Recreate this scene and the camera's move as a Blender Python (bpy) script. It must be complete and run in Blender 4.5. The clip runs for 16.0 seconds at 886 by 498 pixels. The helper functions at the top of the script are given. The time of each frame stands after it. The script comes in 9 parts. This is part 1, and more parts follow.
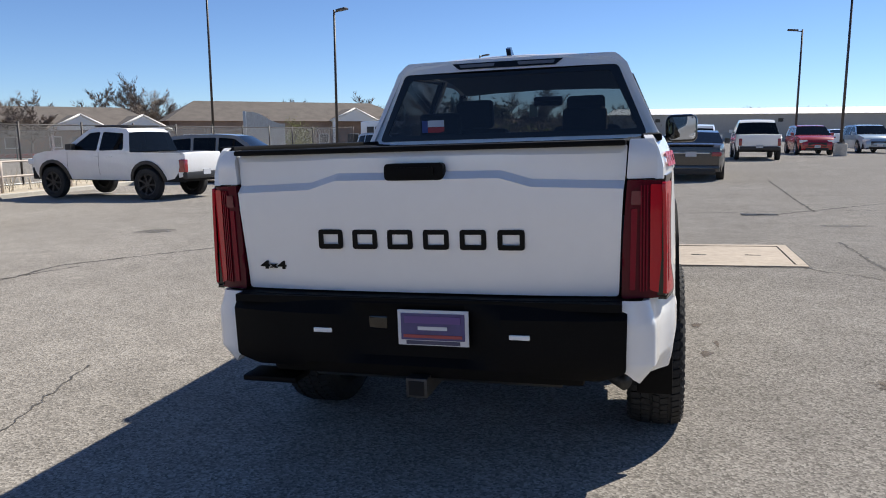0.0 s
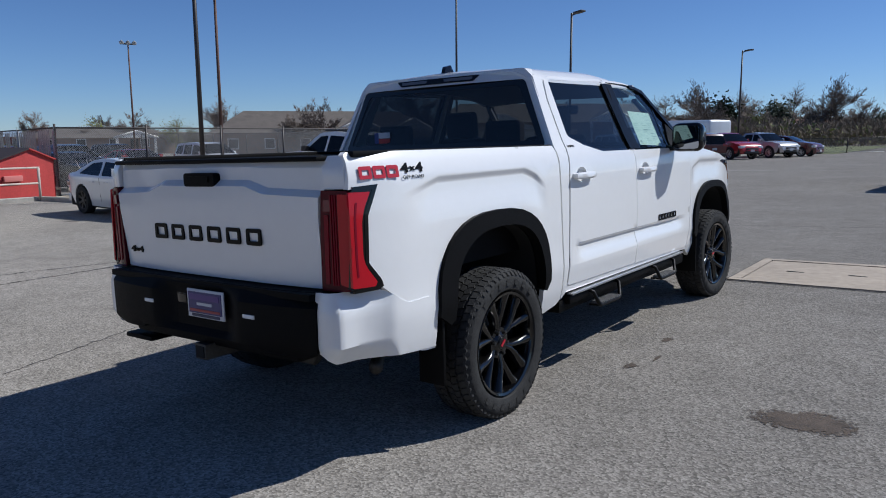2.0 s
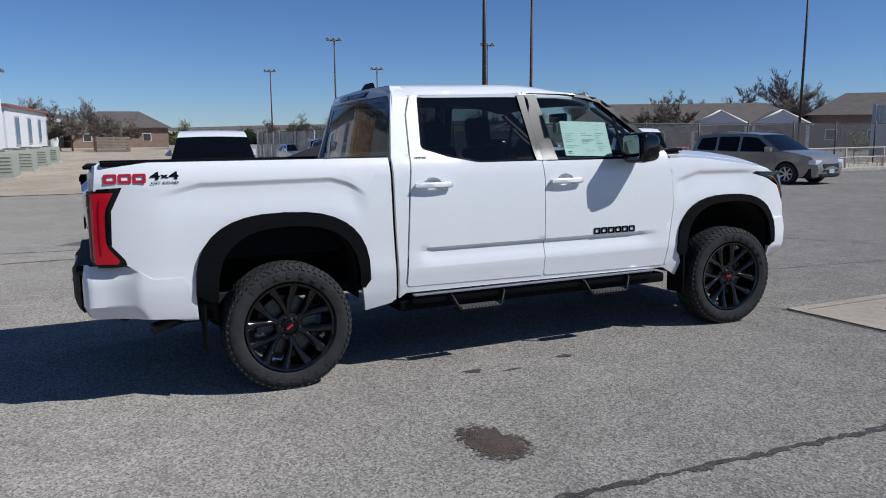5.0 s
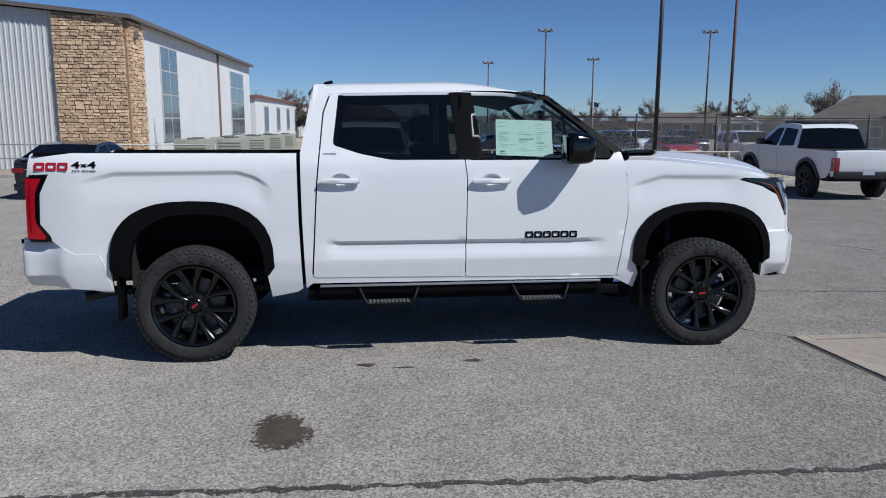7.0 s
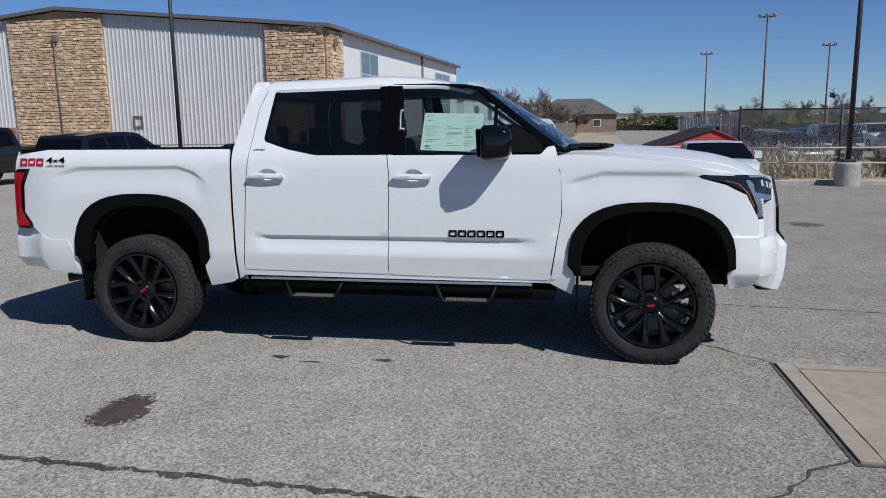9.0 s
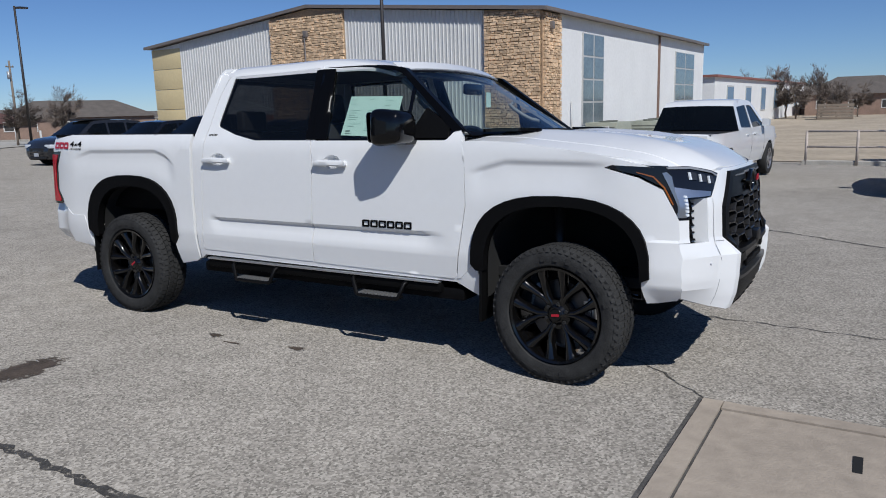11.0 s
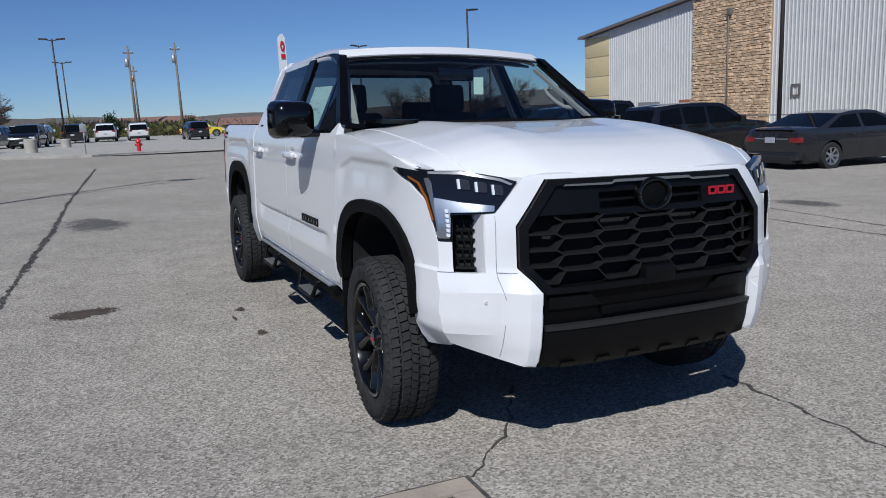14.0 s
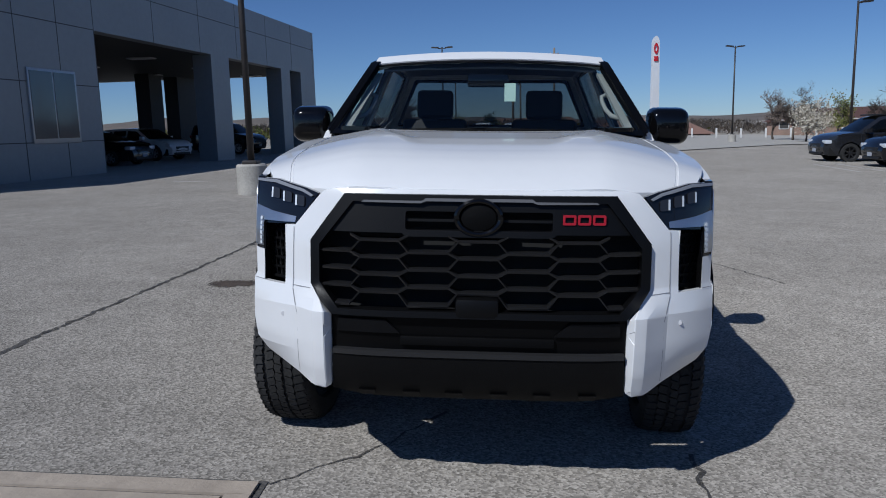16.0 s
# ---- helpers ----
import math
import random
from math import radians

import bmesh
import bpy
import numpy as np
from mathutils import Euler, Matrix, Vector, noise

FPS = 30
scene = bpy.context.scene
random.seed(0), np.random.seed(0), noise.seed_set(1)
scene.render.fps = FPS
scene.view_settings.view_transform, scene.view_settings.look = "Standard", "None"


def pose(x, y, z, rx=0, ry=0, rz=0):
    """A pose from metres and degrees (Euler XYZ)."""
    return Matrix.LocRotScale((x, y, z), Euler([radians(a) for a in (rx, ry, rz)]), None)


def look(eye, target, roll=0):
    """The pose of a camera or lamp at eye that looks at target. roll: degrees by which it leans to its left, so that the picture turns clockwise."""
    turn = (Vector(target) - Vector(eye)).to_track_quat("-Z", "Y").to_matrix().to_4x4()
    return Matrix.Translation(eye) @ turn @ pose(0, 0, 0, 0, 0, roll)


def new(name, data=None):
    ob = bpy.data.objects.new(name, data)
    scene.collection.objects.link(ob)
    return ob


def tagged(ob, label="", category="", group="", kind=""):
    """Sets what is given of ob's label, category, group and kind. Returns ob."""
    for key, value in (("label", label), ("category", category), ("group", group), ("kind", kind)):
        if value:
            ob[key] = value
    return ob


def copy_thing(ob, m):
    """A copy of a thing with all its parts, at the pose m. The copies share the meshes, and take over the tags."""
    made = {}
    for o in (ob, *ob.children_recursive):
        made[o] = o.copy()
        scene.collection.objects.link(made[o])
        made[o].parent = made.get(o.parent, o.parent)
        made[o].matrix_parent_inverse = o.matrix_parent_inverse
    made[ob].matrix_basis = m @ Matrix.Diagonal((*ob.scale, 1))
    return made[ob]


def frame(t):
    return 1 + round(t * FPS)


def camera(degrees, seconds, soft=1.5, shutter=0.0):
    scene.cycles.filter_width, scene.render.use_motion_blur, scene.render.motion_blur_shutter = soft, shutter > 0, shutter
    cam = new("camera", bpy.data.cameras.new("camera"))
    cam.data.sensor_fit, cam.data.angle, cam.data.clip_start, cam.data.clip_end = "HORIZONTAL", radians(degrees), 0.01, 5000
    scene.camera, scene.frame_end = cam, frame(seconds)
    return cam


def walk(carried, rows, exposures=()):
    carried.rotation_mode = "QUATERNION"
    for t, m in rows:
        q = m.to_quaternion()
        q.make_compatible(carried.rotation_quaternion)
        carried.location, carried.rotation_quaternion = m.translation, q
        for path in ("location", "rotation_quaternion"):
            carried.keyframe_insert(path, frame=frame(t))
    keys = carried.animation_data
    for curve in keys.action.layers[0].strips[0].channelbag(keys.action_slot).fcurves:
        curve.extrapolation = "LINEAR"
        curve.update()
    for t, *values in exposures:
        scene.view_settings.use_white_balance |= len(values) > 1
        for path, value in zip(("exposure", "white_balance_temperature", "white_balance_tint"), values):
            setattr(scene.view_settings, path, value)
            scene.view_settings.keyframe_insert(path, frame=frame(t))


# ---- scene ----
cam = camera(61.7, 16.0, soft=1.0)
METRES, EYE, TILT, LEAN, TURN = 18.11, 1.473, 0.0, 0.0, 15.9
START = (0.896, -3.868)
ROWS = [
    (0.0, 0.0, 0.0, 0.0, -0.03, -8.97, 0.18),
    (0.5, 0.0293, -0.0052, 0.001, 5.23, -8.85, 0.16),
    (1.0, 0.0638, -0.0076, 0.0016, 10.9, -8.68, 0.21),
    (1.5, 0.0936, -0.0089, 0.0024, 15.71, -8.67, 0.27),
    (2.0, 0.1257, -0.0052, 0.0035, 20.79, -8.84, 0.35),
    (2.5, 0.1542, 0.0007, 0.0049, 25.09, -8.89, 0.25),
    (3.0, 0.187, 0.0089, 0.0062, 30.14, -8.75, 0.06),
    (3.5, 0.2127, 0.023, 0.0072, 34.71, -8.77, 0.03),
    (4.0, 0.2423, 0.0401, 0.0077, 39.86, -8.77, 0.16),
    (6.5, 0.346, 0.1561, 0.0127, 62.87, -10.05, 0.03),
    (7.0, 0.3596, 0.1845, 0.0126, 67.34, -9.95, -0.23),
    (7.5, 0.3714, 0.2102, 0.0119, 71.17, -9.77, -0.23),
    (8.0, 0.3797, 0.2406, 0.012, 75.63, -9.71, 0.07),
    (8.5, 0.3824, 0.2684, 0.0113, 79.71, -9.82, 0.47),
    (9.0, 0.3802, 0.3015, 0.0105, 84.63, -10.02, 0.8),
    (9.5, 0.3757, 0.3309, 0.0098, 89.07, -10.22, 1.03),
    (10.0, 0.3706, 0.3652, 0.009, 94.05, -10.46, 1.17),
    (12.5, 0.3017, 0.5034, 0.0044, 121.82, -10.81, 2.28),
    (13.0, 0.2792, 0.5277, 0.0031, 128.1, -10.72, 2.47),
    (13.5, 0.2582, 0.5471, 0.0026, 133.41, -10.66, 2.62),
    (14.0, 0.2323, 0.5662, 0.002, 139.46, -10.59, 2.64),
    (14.5, 0.208, 0.5822, 0.0017, 145.28, -10.47, 2.33),
    (15.0, 0.1778, 0.5964, 0.0009, 153.09, -10.2, 1.87),
    (15.5, 0.1506, 0.608, -0.0003, 160.23, -9.74, 1.42),
    (16.0, 0.1182, 0.613, -0.0009, 168.41, -9.35, 1.37),
]
walk(cam, [(t, pose(*START, EYE, TILT, LEAN, TURN) @ pose(METRES * x, METRES * y, METRES * z, 90 + pitch, roll, yaw)) for t, x, y, z, yaw, pitch, roll in ROWS],
     exposures=[(0.0, 0.90, 6550, 10), (1.0, 0.78, 6500, 10), (1.6, 0.38, 6050, 10), (2.2, 0.16, 5800, 10), (3.0, 0.10, 5800, 10), (4.0, 0.12, 5800, 10), (6.5, 0.06, 5800, 10),
                (8.5, 0.0, 5850, 10), (10.0, 0.03, 5950, 10), (12.5, -0.05, 5900, 10), (14.0, -0.05, 5800, 10), (15.0, 0.0, 5700, 10), (15.5, -0.2, 5650, 10), (16.0, -0.24, 5650, 10)])

# ---- light ----
SUN_AZ, SUN_EL = 38.0, 46.5     # degrees: azimuth clockwise from +y, elevation
sun = new("sun", bpy.data.lights.new("sun", "SUN"))
sun.data.energy, sun.data.angle, sun.data.color = 4.05, radians(0.53), (1.0, 0.945, 0.85)
_az, _el = radians(SUN_AZ), radians(SUN_EL)
_to_sun = Vector((math.sin(_az) * math.cos(_el), math.cos(_az) * math.cos(_el), math.sin(_el)))
sun.matrix_world = look(_to_sun * 50, (0, 0, 0))
world = bpy.data.worlds.new("World")
scene.world = world
world.use_nodes = True
_n = world.node_tree.nodes
_sky = _n.new("ShaderNodeTexSky")
_sky.sky_type, _sky.sun_disc = "NISHITA", False
_sky.sun_elevation, _sky.sun_rotation = _el, _az
_sky.air_density, _sky.dust_density, _sky.ozone_density, _sky.altitude = 1.0, 0.02, 1.5, 2500
_tint = _n.new("ShaderNodeMix")
_tint.data_type, _tint.blend_type = "RGBA", "MULTIPLY"
_tint.inputs[0].default_value, _tint.inputs[7].default_value = 1.0, (0.77, 0.955, 1.24, 1)
world.node_tree.links.new(_sky.outputs[0], _tint.inputs[6])
world.node_tree.links.new(_tint.outputs[2], _n["Background"].inputs[0])
_n["Background"].inputs[1].default_value = 0.056


# ---- materials ----
def mat(name, base, rough=0.5, metal=0.0, coat=0.0, vary=0.0, scale=8.0, bump=0.0, bump_scale=40.0, alpha=None, spec=0.5, second=None, emit=None):
    """Principled material with colour variation at two scales and a fine bump."""
    m = bpy.data.materials.new(name)
    m.use_nodes = True
    nt = m.node_tree
    b = nt.nodes["Principled BSDF"]
    b.inputs["Base Color"].default_value = (*base, 1)
    b.inputs["Roughness"].default_value = rough
    b.inputs["Metallic"].default_value = metal
    b.inputs["Coat Weight"].default_value = coat
    b.inputs["Coat Roughness"].default_value = 0.03
    b.inputs["Specular IOR Level"].default_value = spec
    if emit:
        b.inputs["Emission Color"].default_value = (*emit[:3], 1)
        b.inputs["Emission Strength"].default_value = emit[3]
    if vary or bump:
        co = nt.nodes.new("ShaderNodeTexCoord")
    if vary:
        n1, n2 = nt.nodes.new("ShaderNodeTexNoise"), nt.nodes.new("ShaderNodeTexNoise")
        n1.inputs["Scale"].default_value, n2.inputs["Scale"].default_value = scale, scale * 9
        n1.inputs["Detail"].default_value = n2.inputs["Detail"].default_value = 3
        for n in (n1, n2):
            nt.links.new(co.outputs["Object"], n.inputs["Vector"])
        add = nt.nodes.new("ShaderNodeMath")
        add.operation = "ADD"
        nt.links.new(n1.outputs[0], add.inputs[0])
        nt.links.new(n2.outputs[0], add.inputs[1])
        ramp = nt.nodes.new("ShaderNodeMapRange")
        ramp.inputs[1].default_value, ramp.inputs[2].default_value = 0.7, 1.3
        nt.links.new(add.outputs[0], ramp.inputs[0])
        mix = nt.nodes.new("ShaderNodeMix")
        mix.data_type = "RGBA"
        lo = second or tuple(c * (1 - vary) for c in base)
        hi = base if second else tuple(min(1, c * (1 + vary)) for c in base)
        mix.inputs[6].default_value, mix.inputs[7].default_value = (*lo, 1), (*hi, 1)
        nt.links.new(ramp.outputs[0], mix.inputs[0])
        nt.links.new(mix.outputs[2], b.inputs["Base Color"])
    if bump:
        nb, bp = nt.nodes.new("ShaderNodeTexNoise"), nt.nodes.new("ShaderNodeBump")
        nb.inputs["Scale"].default_value, nb.inputs["Detail"].default_value = bump_scale, 4
        nt.links.new(co.outputs["Object"], nb.inputs["Vector"])
        nt.links.new(nb.outputs[0], bp.inputs["Height"])
        bp.inputs["Strength"].default_value, bp.inputs["Distance"].default_value = bump, 0.01
        nt.links.new(bp.outputs[0], b.inputs["Normal"])
    return m


def glass_mat(name, tint, see, rough=0.02, ior=1.5):
    """Thin glass: a mirror coat by Fresnel over a tinted clear layer; see is the share of light let through."""
    m = bpy.data.materials.new(name)
    m.use_nodes = True
    nt = m.node_tree
    nt.nodes.clear()
    out = nt.nodes.new("ShaderNodeOutputMaterial")
    tr, dark, gl = nt.nodes.new("ShaderNodeBsdfTransparent"), nt.nodes.new("ShaderNodeBsdfPrincipled"), nt.nodes.new("ShaderNodeBsdfGlossy")
    tr.inputs[0].default_value = (*tint, 1)
    dark.inputs["Base Color"].default_value = (0.004, 0.005, 0.006, 1)
    dark.inputs["Roughness"].default_value = 0.3
    dark.inputs["Specular IOR Level"].default_value = 0.0
    gl.inputs["Roughness"].default_value = rough
    m1, m2, lw = nt.nodes.new("ShaderNodeMixShader"), nt.nodes.new("ShaderNodeMixShader"), nt.nodes.new("ShaderNodeLayerWeight")
    pw, fr = nt.nodes.new("ShaderNodeMath"), nt.nodes.new("ShaderNodeMath")
    f0 = ((ior - 1) / (ior + 1)) ** 2
    lw.inputs[0].default_value = 0.5
    pw.operation, fr.operation = "POWER", "MULTIPLY_ADD"
    pw.inputs[1].default_value, fr.inputs[1].default_value, fr.inputs[2].default_value = 5.0, 1 - f0, f0
    nt.links.new(lw.outputs["Facing"], pw.inputs[0])
    nt.links.new(pw.outputs[0], fr.inputs[0])
    m1.inputs[0].default_value = see
    nt.links.new(dark.outputs[0], m1.inputs[1])
    nt.links.new(tr.outputs[0], m1.inputs[2])
    nt.links.new(fr.outputs[0], m2.inputs[0])
    nt.links.new(m1.outputs[0], m2.inputs[1])
    nt.links.new(gl.outputs[0], m2.inputs[2])
    nt.links.new(m2.outputs[0], out.inputs[0])
    return m


PAINT = mat("white_paint", (0.785, 0.79, 0.79), 0.26, coat=0.7, vary=0.012, scale=2.0)
TRIM = mat("black_plastic", (0.0035, 0.0035, 0.0038), 0.6, spec=0.10, bump=0.12, bump_scale=260, vary=0.15)
TRIM_FLAT = mat("grey_black_plastic", (0.0045, 0.0045, 0.005), 0.45, spec=0.16, bump=0.12, bump_scale=260, vary=0.15)
BRAKE = mat("brake_iron", (0.10, 0.10, 0.105), 0.34, metal=0.75, vary=0.1, scale=30)
WHEEL_BLACK = mat("wheel_black", (0.0035, 0.0033, 0.0033), 0.13, coat=0.25, spec=0.5)
PILLAR = mat("pillar_black", (0.003, 0.003, 0.0033), 0.28, spec=0.14)
GLOSS = mat("gloss_black", (0.003, 0.003, 0.0035), 0.09, coat=0.2, spec=0.35)
INK_BLACK = mat("badge_black", (0.003, 0.003, 0.003), 0.4, spec=0.12)
RUBBER = mat("tyre_rubber", (0.032, 0.032, 0.032), 0.8, spec=0.2, vary=0.3, scale=14, bump=0.2, bump_scale=90)
STEEL = mat("dark_steel", (0.03, 0.03, 0.03), 0.45, metal=0.4, vary=0.3)
CHROME = mat("satin_chrome", (0.50, 0.53, 0.58), 0.32, metal=0.9, vary=0.06, scale=20)
SILVER = mat("silver_metal", (0.62, 0.63, 0.65), 0.3, metal=0.9)
GRILLE_BAR = mat("grille_black", (0.014, 0.014, 0.015), 0.24, spec=0.5, bump=0.05, bump_scale=300)
GRILLE_PANEL = mat("grille_panel_black", (0.004, 0.004, 0.0043), 0.4, spec=0.2, bump=0.08, bump_scale=260)
VALANCE = mat("valance_black", (0.0045, 0.0045, 0.0048), 0.5, spec=0.16, bump=0.12, bump_scale=220, vary=0.12)
RED_LENS = mat("red_lens", (0.085, 0.002, 0.010), 0.2, coat=0.0, spec=0.2)
RED_BRIGHT = mat("bright_red_lens", (0.46, 0.006, 0.016), 0.12, coat=0.25, spec=0.3)
RED_MID = mat("mid_red_lens", (0.20, 0.004, 0.016), 0.2, coat=0.0, spec=0.2)
RED_LOGO = mat("red_badge", (0.42, 0.012, 0.028), 0.35)
CLEAR = mat("clear_lens", (0.72, 0.76, 0.8), 0.12, coat=1.0)
AMBER = mat("amber_lens", (0.30, 0.085, 0.007), 0.25, coat=1.0)
SMOKE = mat("smoked_lamp", (0.008, 0.009, 0.013), 0.08, coat=0.25, spec=0.35)
WELL = mat("wheel_well", (0.008, 0.008, 0.008), 0.9)
CLOTH = mat("black_upholstery", (0.02, 0.02, 0.022), 0.8, vary=0.2)
PRIVACY = glass_mat("privacy_glass", (0.50, 0.52, 0.54), 0.38)
GLASS = glass_mat("clear_glass", (0.92, 0.985, 0.965), 0.96)
SIDE_GLASS = glass_mat("side_glass", (0.78, 0.87, 0.86), 0.82)
MIRROR = mat("mirror", (0.24, 0.25, 0.27), 0.02, metal=1.0)
PAPER = mat("pale_green_paper", (0.55, 0.74, 0.66), 0.7)
INK = mat("printed_ink", (0.12, 0.17, 0.16), 0.7)
PURPLE = mat("plate_purple", (0.055, 0.045, 0.16), 0.4, vary=0.2, scale=30)
PLATE_WHITE = mat("plate_frame", (0.62, 0.63, 0.66), 0.4)
PLATE_RED = mat("plate_red", (0.35, 0.06, 0.06), 0.5)

# ---- mesh helpers ----
from mathutils.geometry import delaunay_2d_cdt


def part(name, bm, material, parent=None, label="", smooth=35):
    """Links a bmesh as one mesh object under a thing or a part."""
    if smooth:
        lim = radians(smooth)
        for fc in bm.faces:
            fc.smooth = True
        for e in bm.edges:
            if len(e.link_faces) == 2 and e.calc_face_angle(0) > lim:
                e.smooth = False
    me = bpy.data.meshes.new(name)
    bm.to_mesh(me)
    bm.free()
    for m in material if isinstance(material, (list, tuple)) else [material]:
        me.materials.append(m)
    ob = new(name, me)
    if parent:
        ob.parent = parent
    if label:
        ob["label"] = label
    return ob


def flip(bm):
    """Mirrors a bmesh to the other side of x = 0."""
    for v in bm.verts:
        v.co.x = -v.co.x
    bmesh.ops.reverse_faces(bm, faces=bm.faces)
    return bm


def inside(p, poly):
    c, n = False, len(poly)
    for i in range(n):
        (x1, y1), (x2, y2) = poly[i], poly[i - 1]
        if (y1 > p[1]) != (y2 > p[1]) and p[0] < (x2 - x1) * (p[1] - y1) / (y2 - y1) + x1:
            c = not c
    return c


def rounded(poly, r, n=4):
    """The polygon with its corners rounded by radius r."""
    out, k = [], len(poly)
    for i in range(k):
        p, a, b = Vector(poly[i][:2]), Vector(poly[i - 1][:2]), Vector(poly[(i + 1) % k][:2])
        rr = poly[i][2] if len(poly[i]) > 2 else r
        d = min(rr, (a - p).length * 0.45, (b - p).length * 0.45)
        if d < 1e-4:
            out.append(tuple(p))
            continue
        s, e = p + (a - p).normalized() * d, p + (b - p).normalized() * d
        for j in range(n + 1):
            w = j / n
            out.append(tuple(s * (1 - w) ** 2 + p * 2 * w * (1 - w) + e * w * w))
    return out


def dense(poly, step):
    out = []
    for i in range(len(poly)):
        a, b = poly[i], poly[(i + 1) % len(poly)]
        k = max(1, int(math.dist(a, b) / step))
        out += [(a[0] + (b[0] - a[0]) * j / k, a[1] + (b[1] - a[1]) * j / k) for j in range(k)]
    return out


def cut_at(loop, vs):
    """The loop with extra points where it crosses the heights vs."""
    out = []
    for i, a in enumerate(loop):
        b = loop[(i + 1) % len(loop)]
        out.append(a)
        for v in sorted((v for v in vs if min(a[1], b[1]) + 1e-3 < v < max(a[1], b[1]) - 1e-3), reverse=a[1] > b[1]):
            out.append((a[0] + (b[0] - a[0]) * (v - a[1]) / (b[1] - a[1]), v))
    return out


def sheet(outline, f, step=0.06, holes=(), us=(), vs=(), thick=0.02, inward=None):
    """A panel over a plane outline with holes, bent by f(u, v) into space, with thickness. us, vs: extra grid lines."""
    loops = [cut_at(dense([p[:2] for p in l], step), vs) for l in (outline, *holes)]
    pts, edges = [], []
    for l in loops:
        k = len(pts)
        pts += l
        edges += [(k + i, k + (i + 1) % len(l)) for i in range(len(l))]
    u0, u1 = min(p[0] for p in outline), max(p[0] for p in outline)
    v0, v1 = min(p[1] for p in outline), max(p[1] for p in outline)
    gu = sorted(set([u0 + (u1 - u0) * (i + 0.5) / max(1, round((u1 - u0) / step)) for i in range(max(1, round((u1 - u0) / step)))] + list(us)))
    gv = sorted(set([v0 + (v1 - v0) * (i + 0.5) / max(1, round((v1 - v0) / step)) for i in range(max(1, round((v1 - v0) / step)))] + list(vs)))
    rim = np.array(pts)
    for u in gu:
        for v in gv:
            if inside((u, v), loops[0]) and not any(inside((u, v), h) for h in loops[1:]) and np.min(np.hypot(rim[:, 0] - u, rim[:, 1] - v)) > step * 0.25:
                pts.append((u, v))
    vs2, _, faces, *_ = delaunay_2d_cdt([Vector(p) for p in pts], edges, [], 0, 1e-5)
    bm = bmesh.new()
    top = [bm.verts.new(f(p[0], p[1])) for p in vs2]
    for fc in faces:
        c = (sum(vs2[i][0] for i in fc) / 3, sum(vs2[i][1] for i in fc) / 3)
        if inside(c, loops[0]) and not any(inside(c, h) for h in loops[1:]):
            bm.faces.new([top[i] for i in fc])
    for v in [v for v in bm.verts if not v.link_faces]:
        bm.verts.remove(v)
    bm.normal_update()
    if thick:
        front = list(bm.faces)
        if inward is not None and sum((fc.normal.dot(Vector(inward)) * fc.calc_area() for fc in front)) > 0:
            bmesh.ops.reverse_faces(bm, faces=front)
            bm.normal_update()
        d = Vector(inward).normalized() * thick if inward is not None else None
        twin = {}
        for v in list(bm.verts):
            twin[v] = bm.verts.new(v.co + (d if d is not None else v.normal * -thick))
        rims = [e for e in bm.edges if len(e.link_faces) == 1]
        for fc in front:
            bm.faces.new([twin[v] for v in reversed(fc.verts)])
        for e in rims:
            a, b = e.link_loops[0].vert, e.link_loops[0].link_loop_next.vert
            bm.faces.new([b, a, twin[a], twin[b]])
        bm.normal_update()
    return bm


def box(x0, y0, z0, x1, y1, z1, bevel=0.0, bm=None, seg=2):
    b = bmesh.new()
    bmesh.ops.create_cube(b, size=1, matrix=Matrix.Translation(((x0 + x1) / 2, (y0 + y1) / 2, (z0 + z1) / 2)) @ Matrix.Diagonal((abs(x1 - x0), abs(y1 - y0), abs(z1 - z0), 1)))
    if bevel:
        bmesh.ops.bevel(b, geom=b.edges, offset=bevel, segments=seg, affect="EDGES", profile=0.6)
    return join(bm, b)


def join(bm, b):
    """Adds the bmesh b to bm and returns it."""
    if bm is None:
        return b
    me = bpy.data.meshes.new("tmp")
    b.to_mesh(me)
    b.free()
    bm.from_mesh(me)
    bpy.data.meshes.remove(me)
    return bm


def moved(bm, m):
    bmesh.ops.transform(bm, matrix=m, verts=bm.verts)
    return bm


def rod(points, r, sides=8, bm=None, taper=None):
    """A tube along points; taper: end radius."""
    b = bm or bmesh.new()
    pts = [Vector(p) for p in points]
    rings = []
    for i, p in enumerate(pts):
        d = (pts[min(i + 1, len(pts) - 1)] - pts[max(i - 1, 0)]).normalized()
        ref = Vector((0, 0, 1)) if abs(d.z) < 0.9 else Vector((1, 0, 0))
        a = d.cross(ref).normalized()
        c = d.cross(a)
        rr = r if taper is None else r + (taper - r) * i / (len(pts) - 1)
        rings.append([b.verts.new(p + (a * math.cos(t) + c * math.sin(t)) * rr) for t in (2 * math.pi * k / sides for k in range(sides))])
    for q, s in zip(rings, rings[1:]):
        for k in range(sides):
            b.faces.new((q[k], s[k], s[(k + 1) % sides], q[(k + 1) % sides]))
    b.faces.new(rings[0])
    b.faces.new(list(reversed(rings[-1])))
    return b


